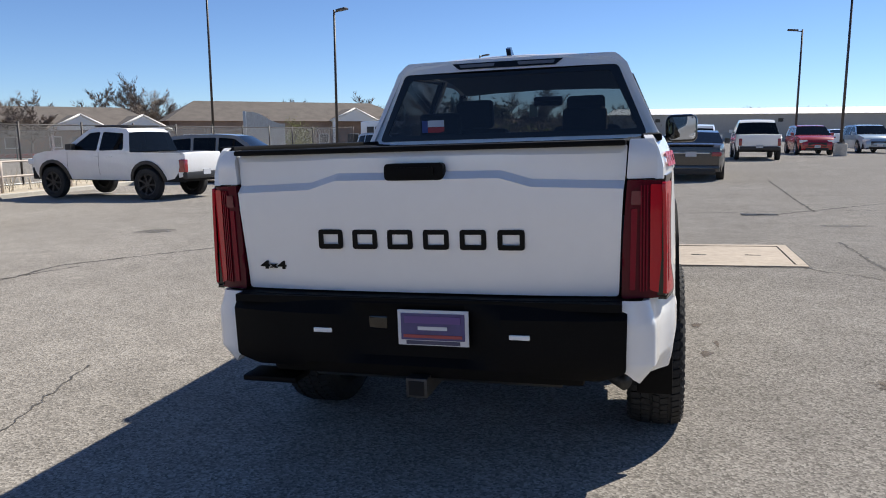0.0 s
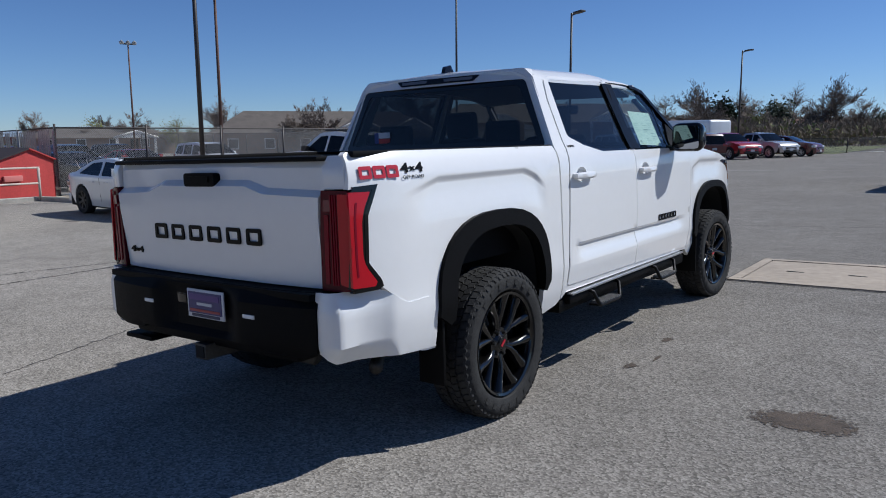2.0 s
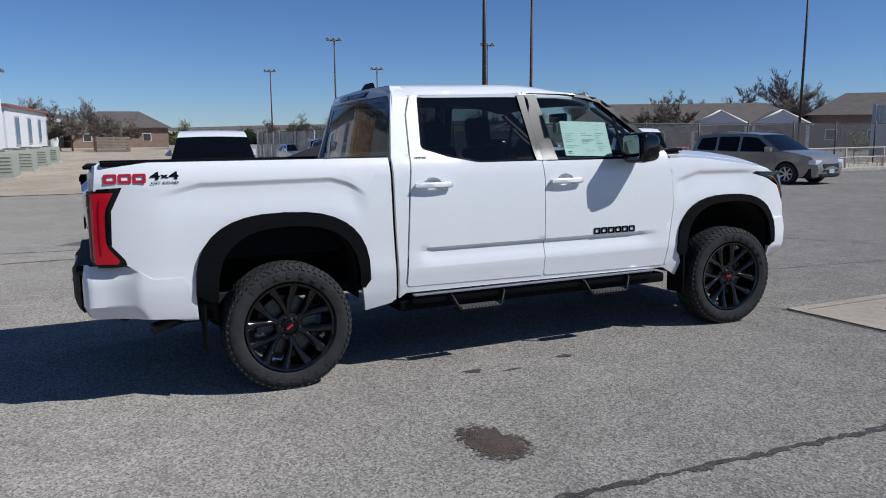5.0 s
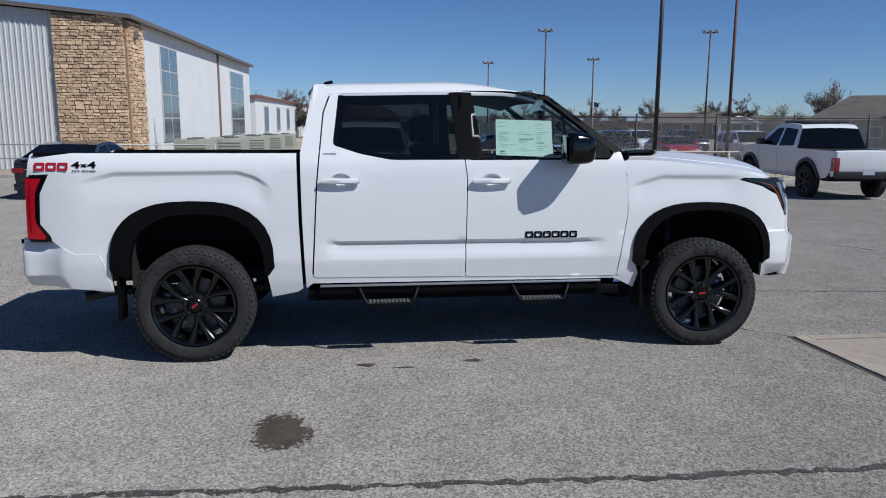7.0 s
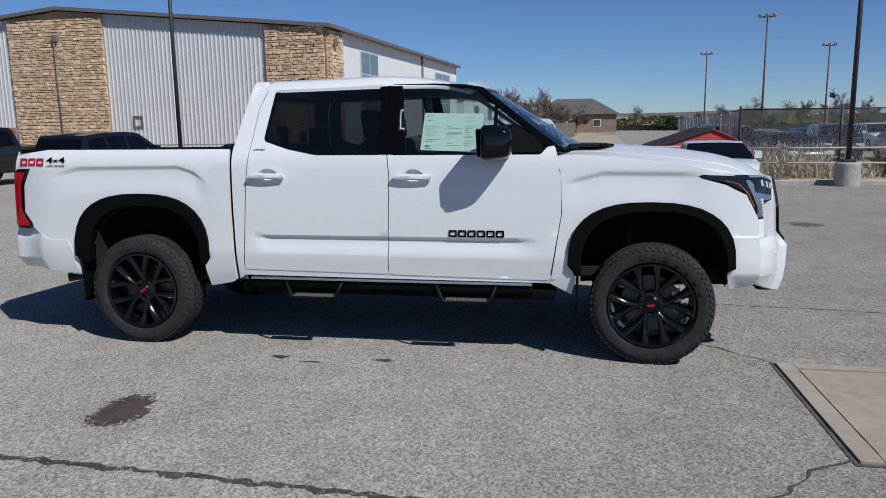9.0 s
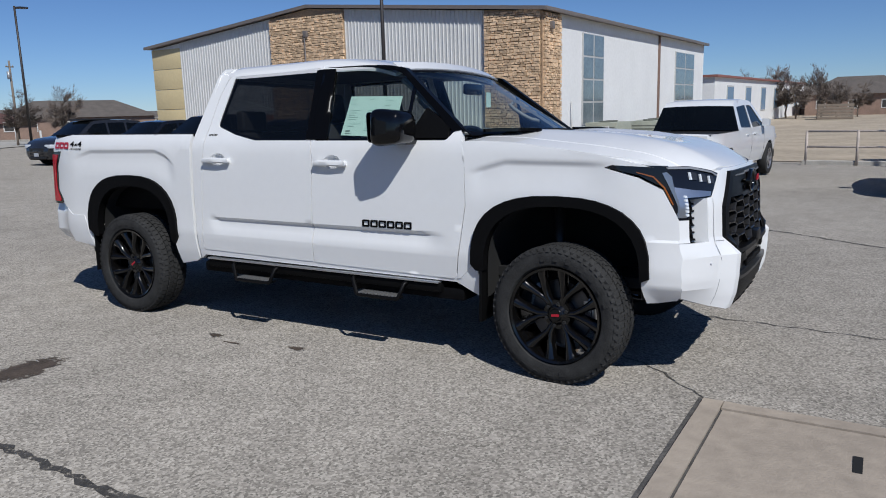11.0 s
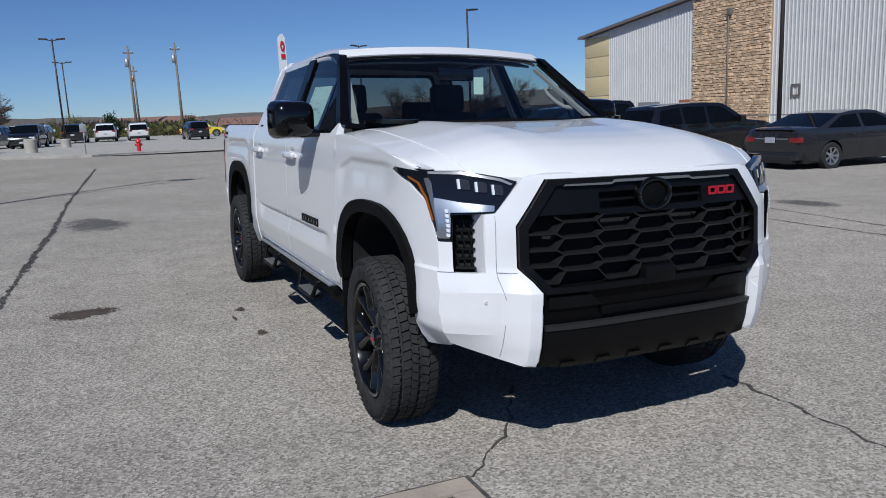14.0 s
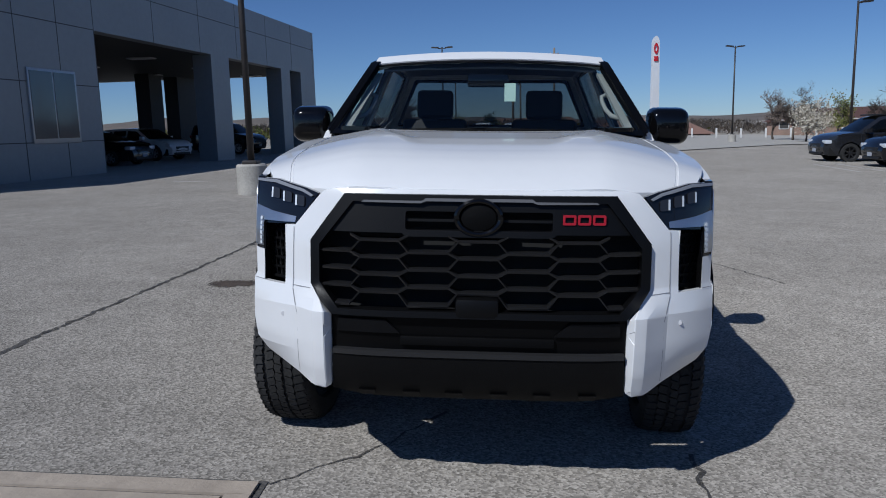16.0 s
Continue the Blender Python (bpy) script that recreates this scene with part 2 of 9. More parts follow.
def lathe(profile, n=48, axis="x", closed=False):
    """Turns (r, a) pairs about an axis through the origin."""
    b = bmesh.new()
    rings = []
    for r, a in profile:
        ring = []
        for k in range(n):
            t = 2 * math.pi * k / n
            p = (a, r * math.cos(t), r * math.sin(t)) if axis == "x" else (r * math.cos(t), r * math.sin(t), a)
            ring.append(b.verts.new(p))
        rings.append(ring)
    if closed:
        rings.append(rings[0])
    for q, s in zip(rings, rings[1:]):
        for k in range(n):
            b.faces.new((q[k], q[(k + 1) % n], s[(k + 1) % n], s[k]))
    if not closed:
        for ring in (rings[0], rings[-1]):
            if (ring[0].co - ring[n // 2].co).length > 1e-4:
                b.faces.new(ring)
    bmesh.ops.recalc_face_normals(b, faces=b.faces)
    return b


def badge_frames(n, width, height, depth, m, material, name, parent, label="", gap=0.16, stroke=0.02):
    """A row of n plain raised open frames, each a part; m places the row's centre, x along the line, y up."""
    step = width / n
    for k in range(n):
        x, w, h = (k + 0.5) * step - width / 2, step * (0.5 - gap / 2), height / 2
        out = rounded([(x - w, -h), (x + w, -h), (x + w, h), (x - w, h)], height * 0.14, 2)
        q = stroke
        inn = [(x - w + q, -h + q), (x + w - q, -h + q), (x + w - q, h - q), (x - w + q, h - q)]
        b = sheet(out, lambda u, v: (u, v, depth), 0.2, [inn], thick=2 * depth, inward=(0, 0, -1))
        part(name, moved(b, m), material, parent, label, smooth=20)


def lettering(text, size, depth, m, material, name, parent, label="", bold=0.0, squash=1.0, space=1.0):
    """Raised letters in the built-in font, as one mesh part; m places its centre, x along the line, y up."""
    cu = bpy.data.curves.new("tmp_text", "FONT")
    cu.body, cu.size, cu.extrude, cu.align_x, cu.align_y, cu.offset, cu.space_character = text, size, depth, "CENTER", "CENTER", bold, space
    cu.resolution_u = 3
    tmp = bpy.data.objects.new("tmp_text", cu)
    scene.collection.objects.link(tmp)
    bpy.context.view_layer.update()
    me = bpy.data.meshes.new_from_object(tmp.evaluated_get(bpy.context.evaluated_depsgraph_get()))
    bpy.data.objects.remove(tmp)
    bpy.data.curves.remove(cu)
    me.transform(Matrix.Diagonal((squash, 1, 1, 1)))
    me.transform(m)
    me.materials.clear()
    me.materials.append(material)
    me.name = name
    ob = new(name, me)
    ob.parent = parent
    if label:
        ob["label"] = label
    return ob


def lerp(a, b, t):
    return a + (b - a) * t


def smooth(a, b, x):
    t = min(1.0, max(0.0, (x - a) / (b - a)))
    return t * t * (3 - 2 * t)


def curve(xs, ys):
    return lambda x: float(np.interp(x, xs, ys))


def thing(name, label, category, m=None, group="", kind=""):
    ob = tagged(new(name), label, category, group, kind)
    if m is not None:
        ob.matrix_basis = m
    return ob


def ground_z(x, y=0.0):
    """The lot falls gently to the west."""
    return float(np.interp(x, [-60, -28, -20, -12, -8, -2, 0, 3, 6, 10], [-0.95, -0.58, -0.42, -0.28, -0.22, -0.09, -0.028, 0.062, 0.115, 0.14]))

# ---- the pickup truck ----
LEAN_SLOPE = -1.75
truck = thing("pickup_truck", "clean white lifted crew-cab pickup truck parked on grey asphalt", "pickup truck", pose(0.043, 0, ground_z(0), 0, LEAN_SLOPE, 0.15) @ Matrix.Diagonal((0.977, 1, 1, 1)))

SIDE = curve([0.40, 0.47, 0.56, 0.70, 0.84, 1.0, 1.2, 1.35, 1.40, 1.44, 1.46, 1.88, 1.93], [0.935, 0.96, 0.985, 1.005, 1.0, 0.999, 0.994, 0.986, 0.974, 0.956, 0.940, 0.742, 0.69])
DENT_R = curve([-0.92, -0.78, -0.50, 0.32, 0.44, 0.56, 0.62], [1.31, 1.235, 1.305, 1.312, 1.275, 1.20, 1.31])
DENT_F = curve([3.12, 3.24, 3.40, 4.0, 4.3], [1.19, 1.225, 1.268, 1.262, 1.25])


def side_x(y, z):
    """Half width of the body at a place along it and a height."""
    x = SIDE(z)
    if 0.6 < z < 0.9 and 0.8 < y < 3.1:
        ramp = smooth(0.90, 1.02, y) * (1 - smooth(2.80, 3.02, y))
        x -= 0.024 * ramp * smooth(0.70, 0.81, z) * (1 - smooth(0.812, 0.84, z))
    for line, y0, y1, y2, y3 in ((DENT_R, -0.78, -0.50, 0.44, 0.56), (DENT_F, 3.14, 3.26, 3.85, 4.12)):
        if y0 < y < y3 and z > 0.9:
            w = smooth(y0, y1, y) * (1 - smooth(y2, y3, y))
            d = z - line(y)
            x -= 0.015 * w * min(1.0, max(0.0, (0.030 - d) / 0.030)) * smooth(-0.20, -0.02, d)
    if y > 4.18:
        w = smooth(4.18, 4.30, y)
        x += 0.012 * w * min(1.0, max(0.0, (0.875 - z) / 0.013)) - 0.055 * w * max(0.0, (0.615 - z) / 0.1)
    if y > 4.0:
        x -= 0.11 * ((y - 4.0) / 0.6) ** 2
    if y < -0.7:
        x -= 0.065 * ((-0.7 - y) / 0.45) ** 2
    return x


NOSE_Z = curve([0.40, 0.50, 0.60, 0.65, 0.78, 0.88, 1.05, 1.23, 1.30], [-0.16, -0.085, 0.0, 0.015, 0.02, -0.01, -0.02, -0.06, -0.10])


NOSE_LOW = curve([0.40, 0.47, 0.55, 0.65, 0.78], [-0.07, -0.02, 0.005, 0.016, 0.02])


def nose_y(x, z):
    a = abs(x)
    low = NOSE_Z(z) if z > 0.65 else lerp(NOSE_LOW(z), NOSE_Z(z), smooth(0.66, 0.94, a))
    tusk = 0.045 * smooth(0.577, 0.605, a) * (1 - smooth(0.64, 0.745, a)) * (1 - smooth(0.77, 0.87, z))
    return 4.65 - 0.21 * (a / 0.93) ** 4 + low + tusk


def meet(z):
    """Where along the truck the flank meets the front at a height."""
    y = 4.42
    for _ in range(12):
        y = 0.5 * y + 0.5 * nose_y(side_x(y, z), z)
    return y


MEET_Y = curve([0.45 + 0.03 * k for k in range(30)], [meet(0.45 + 0.03 * k) for k in range(30)])


def side(off=0.0):
    def f(y, z):
        y = min(y, MEET_Y(z)) if y > 4.2 else y
        return (side_x(y, z) + off, y, z)
    return f


HOOD = curve([3.10, 3.25, 3.49, 3.93, 4.15, 4.28, 4.38, 4.46, 4.53, 4.58], [1.462, 1.466, 1.462, 1.436, 1.408, 1.380, 1.348, 1.312, 1.275, 1.240])
def hood_fall(y):
    """How far the hood's edge lies below its ridge."""
    return lerp(0.058, 0.105, smooth(3.2, 4.2, y))


def along(line, level):
    """The flank, with its rows bent to run along a shoulder line."""
    def f(y, w):
        z = w + (line(y) - level) * smooth(1.02, level - 0.03, w) * (1 - smooth(level + 0.05, level + 0.13, w)) if 1.02 < w < level + 0.13 else w
        return side()(y, z)
    return f


CREASES = (0.70, 0.76, 0.81, 0.815, 0.84)
both = (("right", 1), ("left", -1))


def two(name, make, material, parent=None, label=""):
    """The same part on the right and on the left side."""
    obs = []
    for _, s in both:
        bm = make()
        obs.append(part(name, bm if s > 0 else flip(bm), material, parent or truck, label))
    return obs


def arch(c, r_x, r_z, z0, top, n=18):
    """Points of a flattened wheel arch from the back foot over the top to the front foot."""
    pts = []
    for i in range(n + 1):
        a = math.pi * (1 - i / n)
        ca, sa = math.cos(a), math.sin(a)
        pts.append((c + r_x * math.copysign(abs(ca) ** 0.78, ca), z0 + (top - z0) * sa ** 0.72))
    return pts


R_OUT, R_IN = arch(0.0, 0.555, 0, 0.66, 1.135), arch(0.03, 0.455, 0, 0.62, 1.045)
F_OUT, F_IN = arch(3.725, 0.545, 0, 0.66, 1.095), arch(3.745, 0.475, 0, 0.625, 1.035)

# bed sides, with the lamp recess at the back
bed_out = [(-1.06, 1.45), (-1.04, 1.463), (0.722, 1.46), (0.728, 1.0), (0.748, 0.50), (0.71, 0.475), (0.53, 0.44), (0.505, 0.60)] + R_OUT[::-1] + [(-0.545, 0.50), (-0.62, 0.505), (-0.78, 0.545), (-0.80, 0.70), (-0.86, 0.82), (-0.935, 0.875), (-0.94, 0.895), (-1.005, 0.985), (-0.995, 1.19), (-0.935, 1.315), (-1.075, 1.305)]
two("bed_side", lambda: sheet(bed_out, along(DENT_R, 1.31), 0.035, vs=[1.12, 1.16, 1.20, 1.23, 1.26, 1.28, 1.295, 1.31, 1.322, 1.334, 1.346, 1.355, 1.37], thick=0.03, inward=(-1, 0, 0)), PAINT)
two("bed_rail_cap", lambda: box(0.86, -1.03, 1.440, 0.938, 0.725, 1.468, 0.010), TRIM, label="black plastic rail cap")
two("bed_inner_wall", lambda: box(0.82, -1.03, 0.85, 0.86, 0.70, 1.45), TRIM)
part("bed_floor", box(-0.82, -1.05, 0.86, 0.82, 0.70, 0.90), TRIM, truck, "black bed liner")
part("bed_front_wall", box(-0.82, 0.66, 0.86, 0.82, 0.70, 1.44), TRIM, truck)
two("tonneau_rail", lambda: box(0.76, -0.98, 1.39, 0.82, 0.68, 1.446, 0.010), TRIM)
part("folded_bed_cover", box(-0.74, -0.98, 1.415, 0.74, -0.30, 1.445, 0.01), TRIM, truck, "black soft cover over the bed")

# black boxes added between bed and cab, standing in for the gap's shade
two("cab_gap_seal", lambda: box(0.70, 0.700, 0.52, 0.905, 0.79, 1.40), WELL, label="added black box that darkens the gap behind the cab")

# wheel arch flares
def flare(out, inn, foot_a, foot_b):
    def make():
        ring = out + foot_b + inn[::-1] + foot_a
        b = sheet(ring, lambda y, z: (side_x(y, z) + 0.022, y, z), 0.05, thick=0.06, inward=(-1, 0, 0))
        return b
    return make


two("arch_flare", flare(R_OUT, R_IN, [(-0.46, 0.60)], [(0.515, 0.605)]), TRIM, label="matt black arch flare")
two("arch_flare", flare(F_OUT, F_IN, [(3.215, 0.62)], [(4.228, 0.640)]), TRIM, label="matt black arch flare")


def liner(c, inn):
    def make():
        b = bmesh.new()
        rows = []
        for x in (0.955, 0.45):
            rows.append([b.verts.new((x, y, z)) for y, z in [(inn[0][0], 0.45)] + inn + [(inn[-1][0], 0.53)]])
        for i in range(len(rows[0]) - 1):
            b.faces.new((rows[0][i], rows[0][i + 1], rows[1][i + 1], rows[1][i]))
        b.faces.new(rows[1])
        return b
    return make


two("wheel_well", liner(0, R_IN), WELL)
two("wheel_well", liner(3.7, F_IN), WELL)

# cab side panel behind and below the doors
cab_out = [(0.748, 1.46), (0.83, 1.885), (0.90, 1.90), (0.955, 1.875), (0.905, 1.74), (0.855, 1.24), (0.815, 0.60), (0.86, 0.60), (3.05, 0.59), (3.10, 0.58), (3.20, 0.66), (3.235, 0.56), (3.21, 0.45), (3.06, 0.528), (0.82, 0.535), (0.772, 0.50), (0.754, 1.0)]
two("cab_side_panel", lambda: sheet(cab_out, side(-0.004), 0.05, thick=0.03, inward=(-1, 0, 0)), PAINT)
two("rocker_panel", lambda: box(0.55, 0.78, 0.40, 0.95, 3.10, 0.48, 0.02), TRIM)

# doors
rear_glass = rounded([(1.045, 1.862), (1.83, 1.872), (1.875, 1.425), (1.40, 1.425), (1.18, 1.468), (0.995, 1.525)], 0.03)
front_glass = rounded([(1.985, 1.868), (2.33, 1.862, 0.1), (2.56, 1.822, 0.08), (2.985, 1.505), (2.985, 1.425), (2.05, 1.422)], 0.02)
rear_door_out = rounded([(0.865, 1.24), (0.915, 1.74), (0.965, 1.868), (1.06, 1.898), (1.872, 1.900), (1.892, 1.60), (1.93, 1.27), (1.915, 0.568), (0.825, 0.580)], 0.025)
front_door_out = rounded([(1.880, 1.900), (2.25, 1.892, 0.12), (2.56, 1.842, 0.1), (3.085, 1.468), (3.125, 1.31), (3.135, 1.02), (3.06, 0.55), (1.922, 0.566), (1.937, 1.27), (1.900, 1.60)], 0.025)
rear_hole = rounded([(1.02, 1.872), (1.86, 1.882), (1.885, 1.412), (1.39, 1.412), (1.17, 1.455), (0.975, 1.515)], 0.03)
front_hole = rounded([(1.908, 1.882), (2.33, 1.876, 0.1), (2.57, 1.832, 0.08), (3.045, 1.475), (2.99, 1.410), (1.948, 1.410)], 0.02)


def oval(y, z, ry, rz, n=20):
    return [(y + ry * math.cos(2 * math.pi * k / n), z + rz * math.sin(2 * math.pi * k / n)) for k in range(n)]


def handle(y0, y1, z):
    """A pull bar with a rounded front, standing off the door on two feet."""
    m = (y0 + y1) / 2
    b = sheet(rounded([(y0, z + 0.014), (y0 + 0.06, z + 0.021), (y1 - 0.02, z + 0.020), (y1, z + 0.010), (y1, z - 0.016), (y1 - 0.03, z - 0.021), (y0 + 0.03, z - 0.020), (y0, z - 0.014)], 0.012), lambda y, zz: (side_x(y, z) + 0.042 + 0.008 * math.cos((y - m) / (y1 - y0) * math.pi) - 0.010 * ((zz - z) / 0.021) ** 2, y, zz), 0.02, thick=0.022, inward=(-1, 0, 0))
    for y in (y0 + 0.010, y1 - 0.045):
        box(side_x(y, z) - 0.01, y, z - 0.015, side_x(y, z) + 0.034, y + 0.034, z + 0.013, bm=b)
    return b


def handle_cup(y, z):
    """The bowl sunk into the door behind a handle."""
    return sheet(oval(y, z, 0.072, 0.046), lambda yy, zz: (side_x(yy, zz) - 0.030 * max(0.0, 1 - ((yy - y) / 0.072) ** 2 - ((zz - z) / 0.046) ** 2) ** 0.5, yy, zz), 0.018, thick=0.004, inward=(-1, 0, 0))


for tag, s in both:
    def sd(bm):
        return bm if s > 0 else flip(bm)
    rd = part("rear_door", sd(sheet(rear_door_out, side(), 0.055, [rear_hole, oval(1.028, 1.274, 0.072, 0.046)], us=(0.96, 2.9), vs=CREASES, thick=0.04, inward=(-1, 0, 0))), PAINT, truck)
    part("window_trim", sd(sheet(rear_hole, side(-0.008), 0.08, [rear_glass], thick=0.015, inward=(-1, 0, 0))), GLOSS, rd)
    part("window_glass", sd(sheet(rear_glass, side(-0.010), 0.12, thick=0.0)), PRIVACY, rd, "dark tinted privacy glass")
    part("handle_cup", sd(handle_cup(1.028, 1.274)), PAINT, rd)
    part("door_handle", sd(handle(0.890, 1.165, 1.266)), PAINT, rd)
    fd = part("front_door", sd(sheet(front_door_out, side(), 0.055, [front_hole, oval(2.108, 1.268, 0.072, 0.046)], us=(0.96, 2.9), vs=CREASES, thick=0.04, inward=(-1, 0, 0))), PAINT, truck)
    part("window_trim", sd(sheet(front_hole, side(-0.008), 0.08, [front_glass], thick=0.015, inward=(-1, 0, 0))), GLOSS, fd)
    part("window_glass", sd(sheet(front_glass, side(-0.010), 0.12, thick=0.0)), SIDE_GLASS, fd, "lightly tinted side glass")
    part("handle_cup", sd(handle_cup(2.108, 1.268)), PAINT, fd)
    part("door_handle", sd(handle(1.970, 2.245, 1.260)), PAINT, fd)
    part("window_divider", sd(sheet([(2.66, 1.424), (2.685, 1.424), (2.685, 1.728), (2.66, 1.745)], side(-0.006), 0.1, thick=0.01, inward=(-1, 0, 0))), GLOSS, fd)
    part("pillar_cover", sd(sheet([(1.825, 1.868), (1.8875, 1.872), (1.8965, 1.60), (1.930, 1.418), (1.87, 1.418)], side(0.007), 0.06, thick=0.009, inward=(-1, 0, 0))), PILLAR, rd, "satin black pillar cover")
    part("pillar_cover", sd(sheet([(1.8885, 1.872), (1.990, 1.868), (2.055, 1.418), (1.931, 1.418), (1.8975, 1.60)], side(0.007), 0.06, thick=0.009, inward=(-1, 0, 0))), PILLAR, fd, "satin black pillar cover")
    part("frame_cover", sd(sheet([(2.34, 1.874), (2.45, 1.866), (2.572, 1.846), (3.096, 1.474), (3.03, 1.462), (2.56, 1.815), (2.44, 1.846), (2.34, 1.856)], side(0.006), 0.06, thick=0.05, inward=(-1, 0, 0))), PILLAR, fd, "gloss black window frame")

# front fenders with the bumper's flank
fender_out = [(3.14, 1.02), (3.13, 1.31), (3.095, 1.463 - 0.06)] + [(y, HOOD(y) - hood_fall(y) - 0.002) for y in (3.2, 3.4, 3.6, 3.8, 3.95, 4.1, 4.18, 4.25)] + [(4.27, 1.279), (4.04, 1.279), (4.00, 1.262), (4.19, 1.218), (4.32, 1.155), (4.405, 0.985), (4.45, 0.98), (4.47, 0.86), (4.47, 0.70), (4.45, 0.585), (4.40, 0.535), (4.30, 0.512), (4.245, 0.510), (4.224, 0.60), (4.224, 0.645)] + F_OUT[::-1] + [(3.20, 0.665), (3.10, 0.56), (3.07, 0.552)]
two("front_fender", lambda: sheet(fender_out, along(DENT_F, 1.265), 0.035, vs=[0.615, 0.862, 0.875, 1.12, 1.16, 1.19, 1.22, 1.24, 1.255, 1.265, 1.277, 1.289, 1.301, 1.312], thick=0.03, inward=(-1, 0, 0)), PAINT)


# hood and roof
def hood_f(u, y):
    w = side_x(y, HOOD(y) - hood_fall(y)) - 0.002
    a = abs(u)
    x = u * w
    z = HOOD(y) - hood_fall(y) * max(0.0, (a - 0.54) / 0.46) ** 1.3
    # two ridges run inwards from the scoops, with a lower field between them
    d = a - lerp(0.62, 0.36, smooth(3.25, 4.25, y))
    fade = smooth(3.2, 3.42, y) * (1 - smooth(3.75, 4.35, y))
    z += fade * (0.010 * math.exp(-(d / 0.16) ** 2) if d > 0 else 0.010 - 0.019 * smooth(0.0, 0.10, -d))
    z -= 0.005 * (1 - smooth(0.0, 0.5, a)) * (1 - fade) * smooth(3.2, 3.5, y) * (1 - smooth(4.2, 4.5, y))
    if 0.850 < a < 0.862:
        z -= 0.006
    front = 0.03 * max(0.0, (y - 4.2) / 0.38)
    return (x, y - front * (a / 0.7) ** 2 * 2.2, z)


hood_out = [(-1, 3.12), (-0.94, 3.16), (-0.7, 3.25), (-0.4, 3.32), (0, 3.345), (0.4, 3.32), (0.7, 3.25), (0.94, 3.16), (1, 3.12), (1, 4.0), (0.93, 4.48), (0.66, 4.56), (0.0, 4.58), (-0.66, 4.56), (-0.93, 4.48), (-1, 4.0)]
part("hood", sheet(hood_out, hood_f, 0.036, us=[s * u for s in (-1, 1) for u in (0.66, 0.70, 0.848, 0.851, 0.861, 0.864, 0.93, 0.97)], thick=0.02, inward=(0, 0, -1)), PAINT, truck)


def roof_z(x, y):
    a = abs(x)
    z = 1.972 - 0.026 * (a / 0.66) ** 2 - 0.045 * (max(0, a - 0.60) / 0.122) ** 2 * (1 - 0.7 * smooth(1.9, 2.45, y))
    z -= 0.105 * (max(0, y - 1.72) / 0.82) ** 2
    z -= 0.03 * (max(0, 1.0 - y) / 0.2) ** 2
    for r in (0.22, 0.45):
        z -= 0.006 * math.exp(-((a - r) / 0.035) ** 2)
    return z


def roof_f(u, y):
    x = u * 0.744
    return (x, y - 0.05 * u * u * smooth(2.2, 2.6, y) + 0.03 * u * u * (1 - smooth(0.8, 1.2, y)), roof_z(x, y))


part("roof", sheet(rounded([(-1, 0.80), (1, 0.80), (1, 2.53), (-1, 2.53)], 0.02), roof_f, 0.07, us=(-0.9, -0.95, 0.9, 0.95), thick=0.02, inward=(0, 0, -1)), PAINT, truck)


def screen_f(u, v):
    return (u * lerp(0.750, 0.918, v), lerp(2.545, 3.33, v) - lerp(0.055, 0.19, v) * u * u, lerp(1.878, 1.435, v) - lerp(0.028, 0.0, v) * u * u)


part("windshield", sheet([(-0.985, 0.02), (0.985, 0.02), (0.985, 1), (-0.985, 1)], screen_f, 0.1, thick=0), GLASS, truck, "clear windshield glass")
part("roof_header", sheet([(-0.99, -0.06), (0.99, -0.06), (0.99, 0.055), (0.8, 0.048), (-0.8, 0.048), (-0.99, 0.055)], lambda u, v: tuple(a + b for a, b in zip(screen_f(u, v), (0, 0.007, 0.010 - 0.03 * max(0, -v)))), 0.05, thick=0.01, inward=(0, -0.6, -1)), PAINT, truck)
part("windshield_border", sheet([(-1, 0), (1, 0), (1, 1.0), (-1, 1.0)], lambda u, v: tuple(a + b for a, b in zip(screen_f(u, v), (0, 0.003, 0.003))), 0.1, [rounded([(-0.962, 0.075), (0.962, 0.075), (0.976, 0.945), (-0.976, 0.945)], 0.05)], thick=0.004), PILLAR, truck, "black printed glass border")


def pillar():
    b = bmesh.new()
    rows = []
    for v in [i / 8 for i in range(9)]:
        p = Vector(screen_f(0.985, v))
        y, z = lerp(2.57, 3.10, v), lerp(1.842, 1.462, v)
        q = Vector((side_x(y, z) + 0.003, y, z))
        rows.append([b.verts.new(p + Vector((-0.006, 0, 0.004))), b.verts.new(p * 0.5 + q * 0.5 + Vector((0.006, 0.006, 0.008))), b.verts.new(q), b.verts.new(q + Vector((-0.05, -0.03, -0.03)))])
    for r, t in zip(rows, rows[1:]):
        for i in range(3):
            b.faces.new((r[i], t[i], t[i + 1], r[i + 1]))
    bmesh.ops.recalc_face_normals(b, faces=b.faces)
    return b


